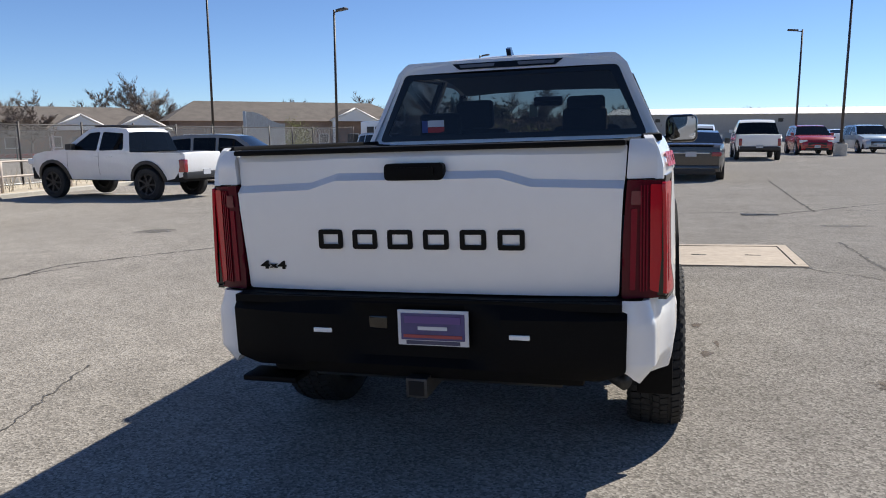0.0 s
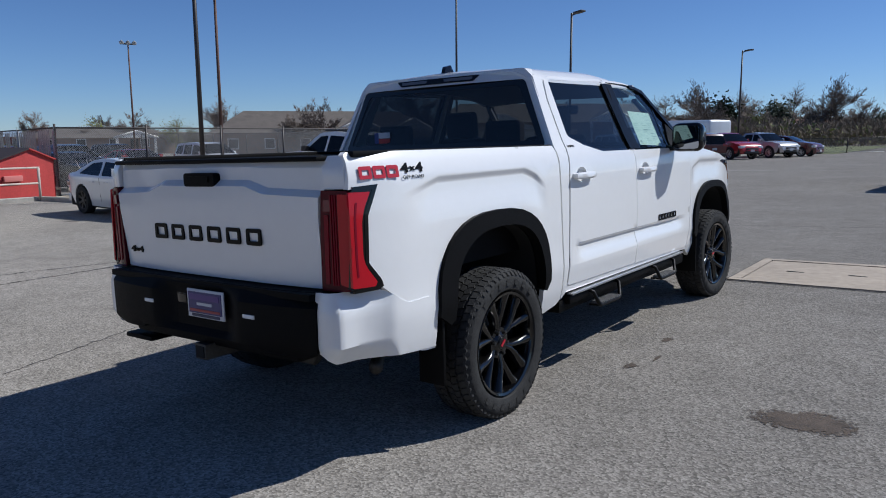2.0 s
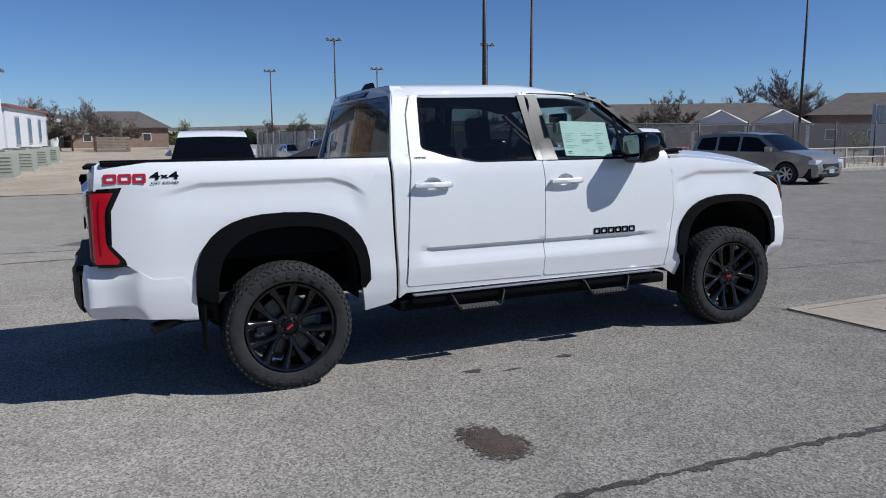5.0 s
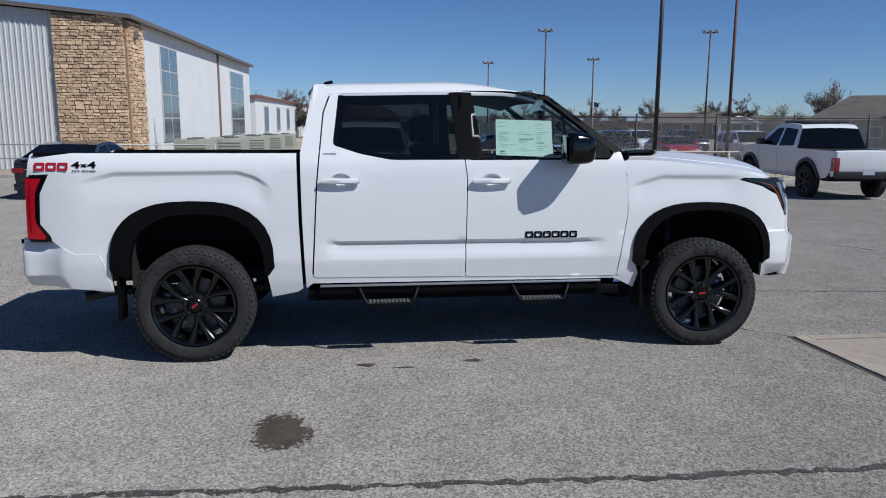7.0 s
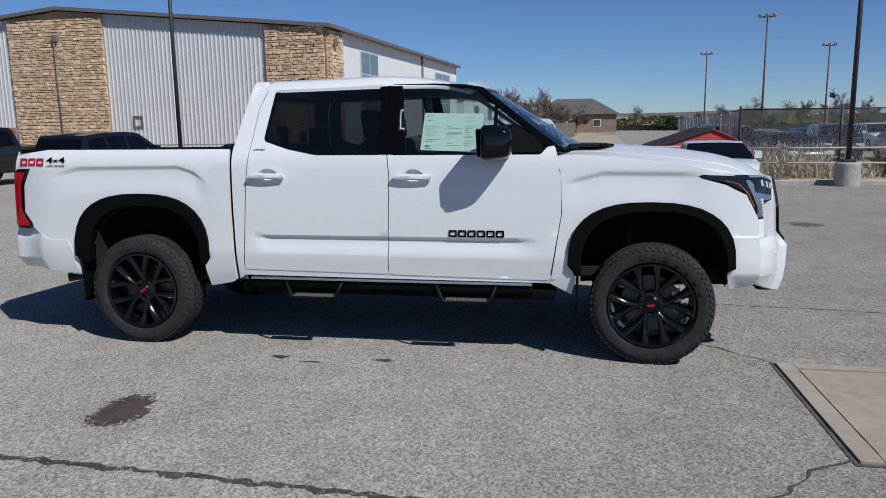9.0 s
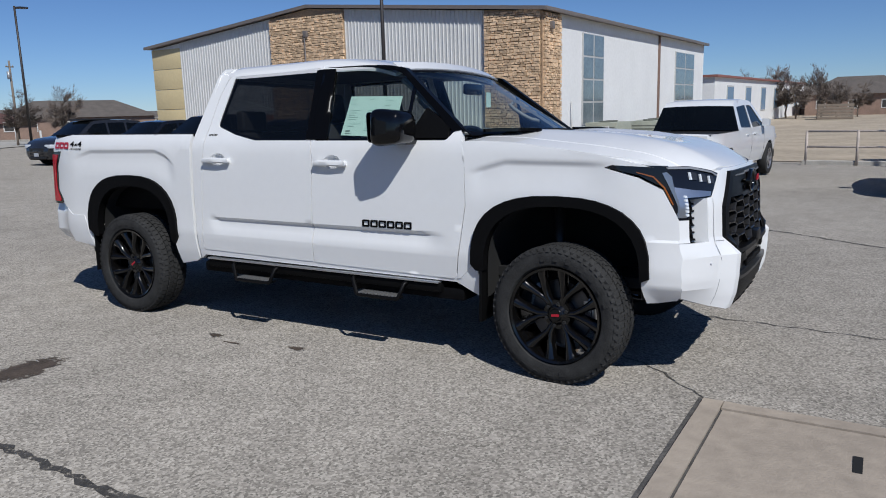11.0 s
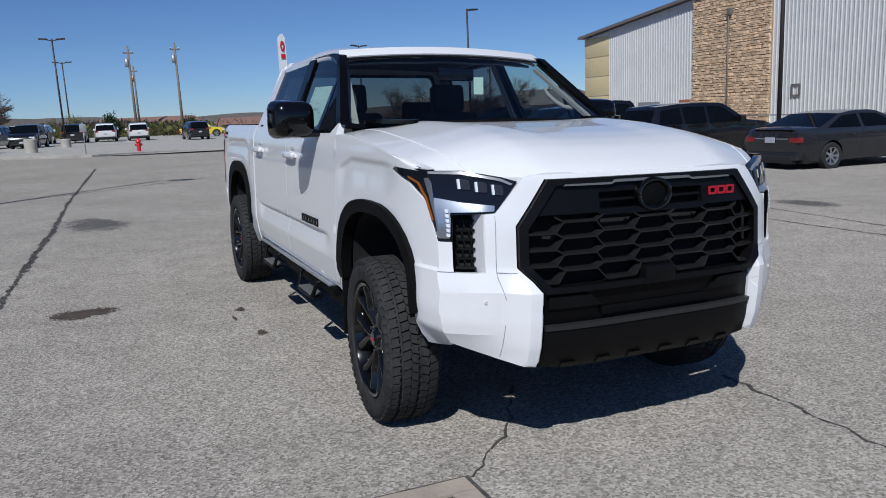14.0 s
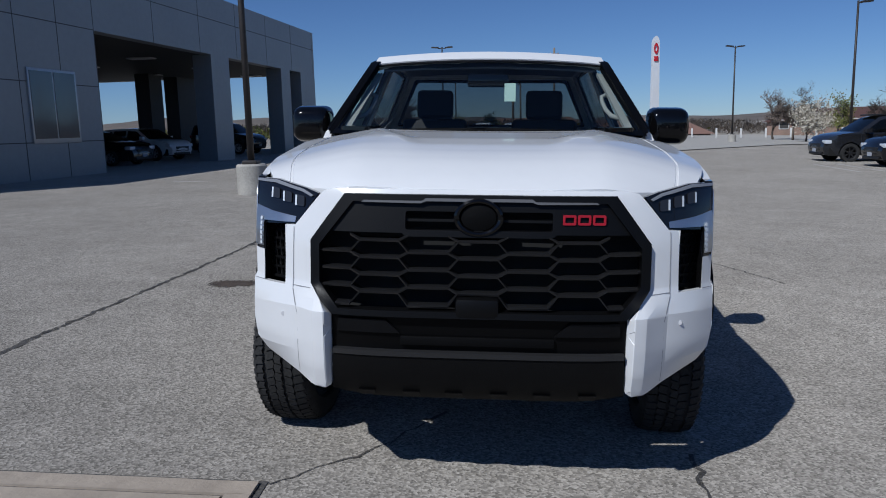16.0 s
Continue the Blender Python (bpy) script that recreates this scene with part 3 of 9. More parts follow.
two("windshield_pillar", pillar, PILLAR)
part("cowl", sheet([(-0.98, 0), (0.98, 0), (0.98, 1), (-0.98, 1)], lambda u, v: (u * 0.87, 3.355 - 0.20 * u * u - 0.12 * v, 1.432 + 0.012 * v), 0.15, thick=0.01, inward=(0, 0, -1)), TRIM, truck)
two("hood_scoop", lambda: sheet(rounded([(0.58, 3.24), (0.83, 3.16), (0.80, 3.40), (0.62, 3.50)], 0.04), lambda x, y: (x, y, HOOD(y) + 0.012 + 0.004 * math.sin((y - 3.2) * 9)), 0.05, thick=0.02, inward=(0, 0, -1)), GLOSS, label="gloss black hood scoop")
two("wiper", lambda: rod([(0.62 - 0.62 * i / 6, 3.345 - 0.20 * ((0.62 - 0.62 * i / 6) / 0.87) ** 2, 1.455 + 0.002 * i) for i in range(7)], 0.009, 5), TRIM)

# cab back, rear window, stop lamp, aerial
def back_f(x, z):
    return (x, 0.735 + (z - 1.44) * 0.17 + 0.03 * (x / 0.8) ** 2, z)


back_out = [(-0.935, 1.43), (0.935, 1.43), (0.745, 1.88), (0.69, 1.93), (0.0, 1.955), (-0.69, 1.93), (-0.745, 1.88)]
pane = rounded([(-0.845, 1.475), (0.845, 1.475), (0.672, 1.862), (-0.672, 1.862)], 0.03)
part("cab_back", sheet(back_out, back_f, 0.08, [pane], thick=0.02, inward=(0, 1, 0)), PAINT, truck)
part("rear_window", sheet(pane, back_f, 0.2, thick=0), PRIVACY, truck, "dark tinted rear glass")
part("rear_window_band", sheet(rounded([(-0.868, 1.462), (0.868, 1.462), (0.690, 1.872), (-0.690, 1.872)], 0.03), lambda x, z: (x, back_f(x, z)[1] - 0.004, z), 0.1, [rounded([(-0.815, 1.495), (0.815, 1.495), (0.648, 1.838), (-0.648, 1.838)], 0.03)], thick=0.004), GLOSS, truck)
part("roof_spoiler", sheet(rounded([(-0.70, 1.872), (0.70, 1.872), (0.69, 1.942), (-0.69, 1.942)], 0.03), lambda x, z: (x, 0.775 + (z - 1.87) * 0.35 + 0.05 * (x / 0.7) ** 2, z), 0.08, thick=0.08, inward=(0, 1, 0)), PAINT, truck)
stop = part("stop_lamp", sheet(rounded([(-0.36, 1.922), (0.36, 1.922), (0.31, 1.885), (-0.31, 1.885)], 0.01), lambda x, z: (x, 0.768 + (z - 1.87) * 0.35 + 0.05 * (x / 0.7) ** 2, z), 0.1, thick=0.012, inward=(0, 1, 0)), GLOSS, truck, "black high stop lamp")
for a in (-0.19, 0.19):
    part("lamp_lens", sheet(rounded([(a - 0.12, 1.914), (a + 0.12, 1.914), (a + 0.11, 1.895), (a - 0.11, 1.895)], 0.008), lambda x, z: (x, 0.763 + (z - 1.87) * 0.35 + 0.05 * (x / 0.7) ** 2, z), 0.05, thick=0.006, inward=(0, 1, 0)), mat("grey_lamp_lens", (0.16, 0.16, 0.17), 0.2, coat=0.5) if "grey_lamp_lens" not in bpy.data.materials else bpy.data.materials["grey_lamp_lens"], stop)
part("aerial_fin", sheet([(0.86, 1.955), (0.90, 2.005), (0.96, 2.018), (0.985, 1.955)], lambda y, z: (0.022 * (1 - (z - 1.95) / 0.08), y, z), 0.02, thick=0.03, inward=(-1, 0, 0)), GLOSS, truck, "black shark fin aerial")
sticker = part("window_sticker", box(-0.525, back_f(-0.5, 1.55)[1] - 0.009, 1.545, -0.415, back_f(-0.5, 1.55)[1] - 0.006, 1.585), PLATE_WHITE, truck, "small flag sticker in red, white and blue")
part("sticker_field", box(-0.565, back_f(-0.5, 1.55)[1] - 0.009, 1.51, -0.527, back_f(-0.5, 1.55)[1] - 0.006, 1.585), mat("flag_blue", (0.04, 0.07, 0.25), 0.5), sticker)
part("sticker_stripe", box(-0.525, back_f(-0.5, 1.55)[1] - 0.009, 1.51, -0.415, back_f(-0.5, 1.55)[1] - 0.006, 1.543), RED_LOGO, sticker)

# tailgate
def gate_f(x, w):
    a = abs(x)
    dip = -0.035 * min(1.0, max(0.0, (a - 0.34) / 0.12)) - 0.012 * min(1.0, max(0.0, (a - 0.46) / 0.34))
    z = w + dip * smooth(1.12, 1.30, w) * (1 - smooth(1.36, 1.42, w))
    y = -1.115 - 0.035 * min(1.0, max(0.0, (1.349 - w) / 0.028)) + 0.03 * (a / 0.8) ** 3
    return (x, y + 0.025 * (1 - smooth(0.86, 1.25, w)) + 0.02 * smooth(1.40, 1.44, w), z)


gate_out = rounded([(-0.785, 0.872), (0.785, 0.872), (0.800, 1.30), (0.815, 1.432), (-0.815, 1.432), (-0.800, 1.30)], 0.015)
gate = part("tailgate", sheet(gate_out, gate_f, 0.05, vs=(1.30, 1.321, 1.335, 1.349, 1.365), us=(-0.46, -0.40, -0.34, 0.34, 0.40, 0.46), thick=0.06, inward=(0, 1, 0)), PAINT, truck, smooth=24)
part("top_cap", box(-0.81, -1.125, 1.428, 0.81, -1.04, 1.45, 0.01), TRIM, gate)
part("gate_handle", sheet(rounded([(-0.122, 1.318), (0.122, 1.318), (0.122, 1.383), (-0.122, 1.383)], 0.02), lambda x, z: (x, gate_f(0, 1.4)[1] - 0.04, z), 0.04, thick=0.04, inward=(0, 1, 0)), TRIM, gate, "black plastic handle")
part("handle_grip", sheet(rounded([(-0.085, 1.338), (0.085, 1.338), (0.085, 1.368), (-0.085, 1.368)], 0.01), lambda x, z: (x, gate_f(0, 1.4)[1] - 0.048, z), 0.04, thick=0.012, inward=(0, 1, 0)), TRIM, gate)
badge_frames(6, 0.905, 0.078, 0.004, pose(0.005, gate_f(0, 1.08)[1] - 0.003, 1.087, 90, 0, 0), INK_BLACK, "badge_frame", gate, "black raised open frame", gap=0.30, stroke=0.019)
for q, dx, sz in (("4", -0.040, 0.045), ("x", 0.0, 0.03), ("4", 0.040, 0.045)):
    lettering(q, sz, 0.004, pose(-0.655 + dx, gate_f(0.6, 0.97)[1] - 0.002, 0.972, 90, 0, 0), INK_BLACK, "badge", gate, "black badge", bold=0.0015, squash=1.7)

# tail lamps: the back face and the wrap along the side
def lamp_back(x, z):
    return (x, -1.10 + 0.045 * (max(0, x - 0.80) / 0.15) ** 2 - 0.015, z)


for tag, s in both:
    def sd(bm):
        return bm if s > 0 else flip(bm)
    tl = part("tail_light", sd(sheet(rounded([(0.795, 0.868), (0.938, 0.868), (0.943, 1.0), (0.938, 1.30), (0.815, 1.305), (0.80, 1.1)], 0.01), lamp_back, 0.04, thick=0.05, inward=(0, 1, 0))), RED_LENS, truck, "red LED tail light")
    part("side_lens", sd(sheet(rounded([(-1.088, 0.875), (-0.955, 0.87), (-0.95, 0.90), (-1.012, 0.985), (-1.005, 1.195), (-0.955, 1.303), (-1.07, 1.300)], 0.01), side(0.004), 0.04, thick=0.03, inward=(-1, 0, 0))), GLOSS, tl)
    part("black_surround", sd(sheet([(-0.955, 0.862), (-0.925, 0.875), (-0.935, 0.905), (-1.0, 0.985), (-0.99, 1.19), (-0.925, 1.322), (-1.06, 1.316), (-1.06, 1.300), (-0.958, 1.302), (-1.010, 1.195), (-1.018, 0.985), (-0.955, 0.90), (-1.08, 0.872), (-1.08, 0.862)], side(0.006), 0.05, thick=0.03, inward=(-1, 0, 0))), GLOSS, tl)
    part("light_bar", sd(sheet(rounded([(0.898, 0.90), (0.938, 0.885), (0.942, 1.285), (0.898, 1.288)], 0.008), lambda x, z: (x, lamp_back(x, z)[1] - 0.006, z), 0.04, thick=0.01, inward=(0, 1, 0))), RED_BRIGHT, tl)
    part("light_bar", sd(sheet(rounded([(0.825, 0.90), (0.845, 0.90), (0.852, 1.20), (0.83, 1.20)], 0.005), lambda x, z: (x, lamp_back(x, z)[1] - 0.005, z), 0.04, thick=0.01, inward=(0, 1, 0))), RED_MID, tl)
    part("side_light_bar", sd(sheet(rounded([(-1.092, 0.884), (-0.972, 0.880), (-0.962, 0.900, 0.006), (-1.032, 0.988, 0.09), (-1.026, 1.195, 0.09), (-0.974, 1.292, 0.006), (-1.085, 1.294)], 0.012, 6), side(0.009), 0.025, thick=0.012, inward=(-1, 0, 0))), RED_BRIGHT, tl)
    part("dark_stripe", sd(sheet(rounded([(-1.066, 0.93), (-1.056, 0.93), (-1.060, 1.0, 0.05), (-1.056, 1.19, 0.05), (-1.046, 1.25), (-1.056, 1.25), (-1.067, 1.19, 0.05), (-1.070, 1.0, 0.05)], 0.003, 5), side(0.0105), 0.03, thick=0.004, inward=(-1, 0, 0))), RED_MID, tl)
    for x in (0.862, 0.873, 0.884):
        part("lamp_rib", sd(sheet(rounded([(x, 0.895), (x + 0.005, 0.895), (x + 0.006, 1.285), (x + 0.001, 1.285)], 0.002), lambda x, z: (x, lamp_back(x, z)[1] - 0.006, z), 0.06, thick=0.01, inward=(0, 1, 0))), RED_MID, tl)
    part("reverse_lens", sd(sheet(rounded([(0.828, 1.215), (0.866, 1.215), (0.868, 1.265), (0.831, 1.265)], 0.006), lambda x, z: (x, lamp_back(x, z)[1] - 0.006, z), 0.02, thick=0.01, inward=(0, 1, 0))), mat("pink_lens", (0.14, 0.012, 0.022), 0.2, coat=0.3) if "pink_lens" not in bpy.data.materials else bpy.data.materials["pink_lens"], tl)

# rear bumper
def rb_f(x, z):
    a = abs(x)
    return (x, -1.24 + 0.10 * (a / 0.95) ** 4 + 0.05 * smooth(0.80, 0.87, z) + 0.05 * (1 - smooth(0.52, 0.62, z)) + 0.05 * (1 - smooth(0.20, 0.36, a)) * (1 - smooth(0.80, 0.85, z)) * smooth(0.58, 0.64, z), z)


rear_bumper = part("rear_bumper", sheet(rounded([(-0.82, 0.865), (0.82, 0.865), (0.815, 0.60), (0.72, 0.565), (0.50, 0.575), (0.46, 0.60), (-0.46, 0.60), (-0.50, 0.575), (-0.72, 0.565), (-0.815, 0.60)], 0.015), rb_f, 0.045, us=(-0.36, -0.2, 0.2, 0.36), thick=0.05, inward=(0, 1, 0)), TRIM, truck, "matt black rear bumper")
part("bumper_step", sheet([(-0.80, -1.20), (0.80, -1.20), (0.80, -1.02), (-0.80, -1.02)], lambda x, y: (x, y, 0.862), 0.1, thick=0.03, inward=(0, 0, -1)), TRIM, rear_bumper)
part("lower_valance", box(-0.66, -1.16, 0.53, 0.66, -1.03, 0.60, 0.02), TRIM, rear_bumper)
for s in (-1, 1):
    part("reflector", box(s * 0.405 - 0.02, rb_f(0.4, 0.74)[1] - 0.004, 0.726, s * 0.405 + 0.06, rb_f(0.4, 0.74)[1] + 0.01, 0.745, 0.004), CLEAR, rear_bumper, "small clear lamp")
part("socket", box(-0.20, rb_f(0.2, 0.76)[1] - 0.004, 0.735, -0.12, -1.1, 0.79, 0.008), GLOSS, rear_bumper)


def corner_f(u, z):
    """u runs round the bumper's corner: 0 at its inner edge, 1 at the flank."""
    tuck = 0.085 * min(1.0, max(0.0, (0.625 - z) / 0.11)) + 0.03 * min(1.0, max(0.0, (z - 0.78) / 0.09))
    a = min(u, 1.0) * math.pi / 2
    x = 0.80 + (0.14 - tuck) * math.sin(a) ** 0.75
    y = -1.175 + tuck * 0.5 + 0.10 * (1 - math.cos(a)) ** 1.2 + 0.42 * max(0.0, u - 0.62)
    return (lerp(x, side_x(y, z) + 0.004, smooth(0.75, 1.15, u)), y, z)


corner_out = [(0, 0.868), (0.55, 0.868), (0.86, 0.866), (1.02, 0.85), (1.20, 0.80), (1.32, 0.775), (1.70, 0.775), (1.78, 0.70), (1.78, 0.51), (1.45, 0.522), (1.1, 0.535), (0.8, 0.54), (0.5, 0.548), (0.2, 0.57), (0.0, 0.60)]
two("bumper_corner", lambda: sheet(corner_out, corner_f, 0.05, us=(0.5,), vs=(0.625, 0.78), thick=0.03), PAINT)
two("bed_corner", lambda: sheet(rounded([(0.812, 1.308), (0.922, 1.308), (0.915, 1.45), (0.822, 1.45)], 0.008), lambda x, z: (x, lamp_back(x, z)[1] + 0.012 + 0.03 * smooth(1.40, 1.45, z), z), 0.04, thick=0.06, inward=(0, 1, 0)), PAINT)
plate = part("dealer_plate", box(-0.066, -1.222, 0.685, 0.224, -1.214, 0.825, 0.003), PLATE_WHITE, truck, "purple paper plate in a white frame")
part("plate_face", box(-0.051, -1.226, 0.708, 0.209, -1.221, 0.812), PURPLE, plate)
part("text_bar", box(-0.036, -1.229, 0.774, 0.194, -1.225, 0.802), mat("plate_violet", (0.11, 0.06, 0.22), 0.5), plate)
part("text_bar", box(0.019, -1.229, 0.748, 0.139, -1.225, 0.762), PLATE_WHITE, plate)
part("text_bar", box(-0.041, -1.229, 0.717, 0.199, -1.225, 0.729), PLATE_RED, plate)
part("text_bar", box(-0.031, -1.225, 0.690, 0.189, -1.221, 0.704), mat("plate_text", (0.05, 0.05, 0.1), 0.5), plate)
hitch = box(-0.045, -1.215, 0.468, 0.045, -0.85, 0.548, 0.006)
b_in = box(-0.032, -1.220, 0.480, 0.032, -1.212, 0.536)
receiver = part("hitch_receiver", hitch, mat("scuffed_steel", (0.05, 0.05, 0.05), 0.5, metal=0.5, vary=0.3), truck, "square steel tow hitch tube")
part("tube_mouth", b_in, WELL, receiver)
part("tail_lip", box(-0.84, -1.13, 0.462, -0.58, -0.98, 0.490, 0.012), TRIM, truck, "black lip under the bumper")
part("tow_beam", rod([(-0.55, -0.95, 0.50), (0.55, -0.95, 0.50)], 0.045, 10), STEEL, truck)

# ---- the truck's front ----
def nose(off=0.0):
    def f(x, z):
        lim = side_x(MEET_Y(z), z)
        xx = max(-lim, min(lim, x))
        return (xx, nose_y(xx, z) + off, z)
    return f


half = [(0.57, 1.245), (0.62, 1.235), (0.645, 1.21), (0.742, 1.098), (0.785, 1.094), (0.792, 0.856), (0.902, 0.856), (0.902, 0.982), (0.965, 0.982), (0.975, 0.86), (0.975, 0.66), (0.965, 0.575), (0.85, 0.530), (0.745, 0.492), (0.655, 0.464), (0.610, 0.460), (0.590, 0.468), (0.580, 0.490), (0.580, 0.765), (0.672, 0.875), (0.672, 1.045), (0.532, 1.228)]
fascia = [(x, z) for x, z in half] + [(-x, z) for x, z in half[::-1]]
front_bumper = part("front_bumper", sheet(fascia, nose(), 0.05, us=(-0.745, -0.64, -0.605, -0.5, 0.5, 0.605, 0.64, 0.745), vs=(0.47, 0.50, 0.55, 0.60, 0.65, 0.77, 0.82, 0.87, 0.882), thick=0.03, inward=(0, -1, 0)), PAINT, truck, "white painted front bumper and grille surround", smooth=14)

octo = [(-0.527, 1.227), (0.527, 1.227), (0.668, 1.043), (0.668, 0.877), (0.574, 0.768), (-0.574, 0.768), (-0.668, 0.877), (-0.668, 1.043)]
inner = [(-0.494, 1.200), (0.494, 1.200), (0.630, 1.032), (0.630, 0.886), (0.548, 0.792), (-0.548, 0.792), (-0.630, 0.886), (-0.630, 1.032)]
grille = part("grille", sheet(octo, nose(0.018), 0.06, [inner], thick=0.06, inward=(0, -1, 0)), GRILLE_PANEL, truck, "black honeycomb grille")
part("grille_backing", sheet(octo, nose(-0.085), 0.2, thick=0.01, inward=(0, -1, 0)), WELL, grille)
# upper band, open either side of the emblem
band = [(-0.497, 1.202), (0.497, 1.202), (0.595, 1.083), (0.30, 1.083), (0.285, 1.07), (-0.285, 1.07), (-0.30, 1.083), (-0.595, 1.083)]
slot = rounded([(-0.285, 1.165), (0.285, 1.165), (0.285, 1.095), (-0.285, 1.095)], 0.012)
part("grille_band", sheet(band, nose(0.004), 0.06, [slot], thick=0.03, inward=(0, -1, 0)), GRILLE_PANEL, grille)
part("grille_rim", sheet([(-0.45, 1.205), (-0.22, 1.205), (-0.205, 1.215), (0.205, 1.215), (0.22, 1.205), (0.45, 1.205), (0.46, 1.198), (0.225, 1.196), (0.205, 1.204), (-0.205, 1.204), (-0.225, 1.196), (-0.46, 1.198)], nose(0.022), 0.06, thick=0.015, inward=(0, -1, 0)), mat("satin_grey", (0.12, 0.12, 0.125), 0.4), grille)
part("cross_bar", sheet([(-0.285, 1.135), (0.285, 1.135), (0.285, 1.125), (-0.285, 1.125)], nose(-0.01), 0.1, thick=0.03, inward=(0, -1, 0)), TRIM_FLAT, grille)


def comb_bar(pts):
    """A bar of the grille through (x, z) points."""
    b = bmesh.new()
    rows = []
    for x, z in pts:
        y = nose(-0.004)(x, z)[1]
        rows.append([b.verts.new((x, y + 0.001, z + 0.006)), b.verts.new((x, y + 0.009, z + 0.002)), b.verts.new((x, y + 0.007, z - 0.005)), b.verts.new((x, y - 0.05, z - 0.004)), b.verts.new((x, y - 0.05, z + 0.006))])
    for r, t in zip(rows, rows[1:]):
        for i in range(5):
            b.faces.new((r[i], r[(i + 1) % 5], t[(i + 1) % 5], t[i]))
    b.faces.new(rows[0])
    b.faces.new(rows[-1][::-1])
    bmesh.ops.recalc_face_normals(b, faces=b.faces)
    return b


PITCH, FLAT = 0.194, 0.077
for za, zb in ((1.053, 1.008), (0.987, 0.941), (0.920, 0.874), (0.854, 0.806)):
    pts = []
    for k in range(-3, 4):
        c, z = k * PITCH, za if k % 2 == 0 else zb
        if k in (-3, 3):
            pts += [(c + FLAT, z)] if k < 0 else [(c - FLAT, z)]
            xe = min(0.635, 0.552 + (z - 0.792) * 0.87)
            pts = [(-xe, z)] + pts if k < 0 else pts + [(xe, z)]
        else:
            pts += [(c - FLAT, z), (c + FLAT, z)]
    part("grille_bar", comb_bar(pts), GRILLE_BAR, grille)
    for k in (-2, 0, 2):
        for s in (-1, 1):
            up = za + (za - zb) * 0.47
            part("grille_link", comb_bar([(k * PITCH + s * FLAT, za), (k * PITCH + s * (PITCH - FLAT), up)]), GRILLE_BAR, grille)
emblem = part("emblem", moved(lathe([(0.052, -0.02), (0.062, 0.006), (0.07, 0.01), (0.078, 0.006), (0.08, -0.02)], 40, closed=True), pose(0, nose(0.018)(0, 1.145)[1], 1.145, 0, 0, 90) @ Matrix.Diagonal((1, 1.22, 0.9, 1))), GLOSS, grille, "black oval emblem")
part("emblem_back", moved(lathe([(0.0, -0.01), (0.056, -0.01), (0.056, -0.003), (0.03, 0.003), (0.0, 0.004)], 32), pose(0, nose(0.018)(0, 1.145)[1], 1.145, 0, 0, 90) @ Matrix.Diagonal((1, 1.22, 0.9, 1))), TRIM, emblem)
badge_frames(3, 0.172, 0.038, 0.003, pose(-0.405, nose(0.010)(-0.405, 1.14)[1], 1.140, 90, 0, 180 + 4.3), RED_LOGO, "badge_frame", grille, "red raised open frame", gap=0.12, stroke=0.0085)
part("sensor_box", box(-0.085, 4.60, 0.762, 0.085, 4.69, 0.845, 0.02), GRILLE_PANEL, grille)
# lower bumper
part("lower_opening", sheet([(-0.58, 0.775), (0.58, 0.775), (0.58, 0.622), (-0.58, 0.622)], nose(-0.012), 0.1, thick=0.03, inward=(0, -1, 0)), PILLAR, front_bumper, "gloss black lower grille")
for s in (-1, 1):
    p = [(s * 0.55, 0.752), (s * 0.36, 0.752), (s * 0.30, 0.70), (s * 0.555, 0.70)]
    part("fog_slot", sheet(p if s > 0 else p[::-1], nose(0.002), 0.06, thick=0.02, inward=(0, -1, 0)), TRIM_FLAT, front_bumper)
part("air_slot", box(-0.30, 4.655, 0.655, 0.30, 4.668, 0.69, 0.004), TRIM, front_bumper)
part("skid_lip", sheet([(-0.572, 0.632), (0.572, 0.632), (0.572, 0.612), (-0.572, 0.612)], nose(0.022), 0.1, thick=0.05, inward=(0, -1, 0)), mat("grey_lip", (0.024, 0.024, 0.025), 0.38), front_bumper)
part("lower_valance", sheet([(-0.572, 0.615), (0.572, 0.615), (0.585, 0.455), (0.52, 0.435), (0.40, 0.42), (-0.40, 0.42), (-0.52, 0.435), (-0.585, 0.455)], lambda x, z: (x, nose(0.015)(x, z)[1] - 0.25 * max(0, 0.47 - z), z), 0.06, thick=0.06, inward=(0, -1, 0)), VALANCE, front_bumper, "matt black lower bumper")
for x in (-0.44, -0.26, -0.09, 0.09, 0.26, 0.44):
    part("valance_rib", sheet([(x - 0.035, 0.455), (x + 0.035, 0.455), (x + 0.03, 0.428), (x - 0.03, 0.428)], lambda u, z: (u, nose(0.023)(u, z)[1] - 0.25 * max(0, 0.47 - z), z), 0.05, thick=0.02, inward=(0, -1, 0)), VALANCE, front_bumper)
part("skid_plate", sheet([(-0.5, 3.9), (0.5, 3.9), (0.45, 4.40), (-0.45, 4.40)], lambda x, y: (x, y, 0.47 + 0.02 * (y - 3.9)), 0.2, thick=0.02), WELL, truck)
for s in (-1, 1):
    part("parking_sensor", moved(lathe([(0.0, 0.003), (0.008, 0.003), (0.009, -0.002), (0.0, -0.002)], 14), pose(s * 0.80, nose(0.0)(0.8, 0.74)[1], 0.74, 0, 0, 90)), mat("seam_grey", (0.66, 0.66, 0.67), 0.5), front_bumper)

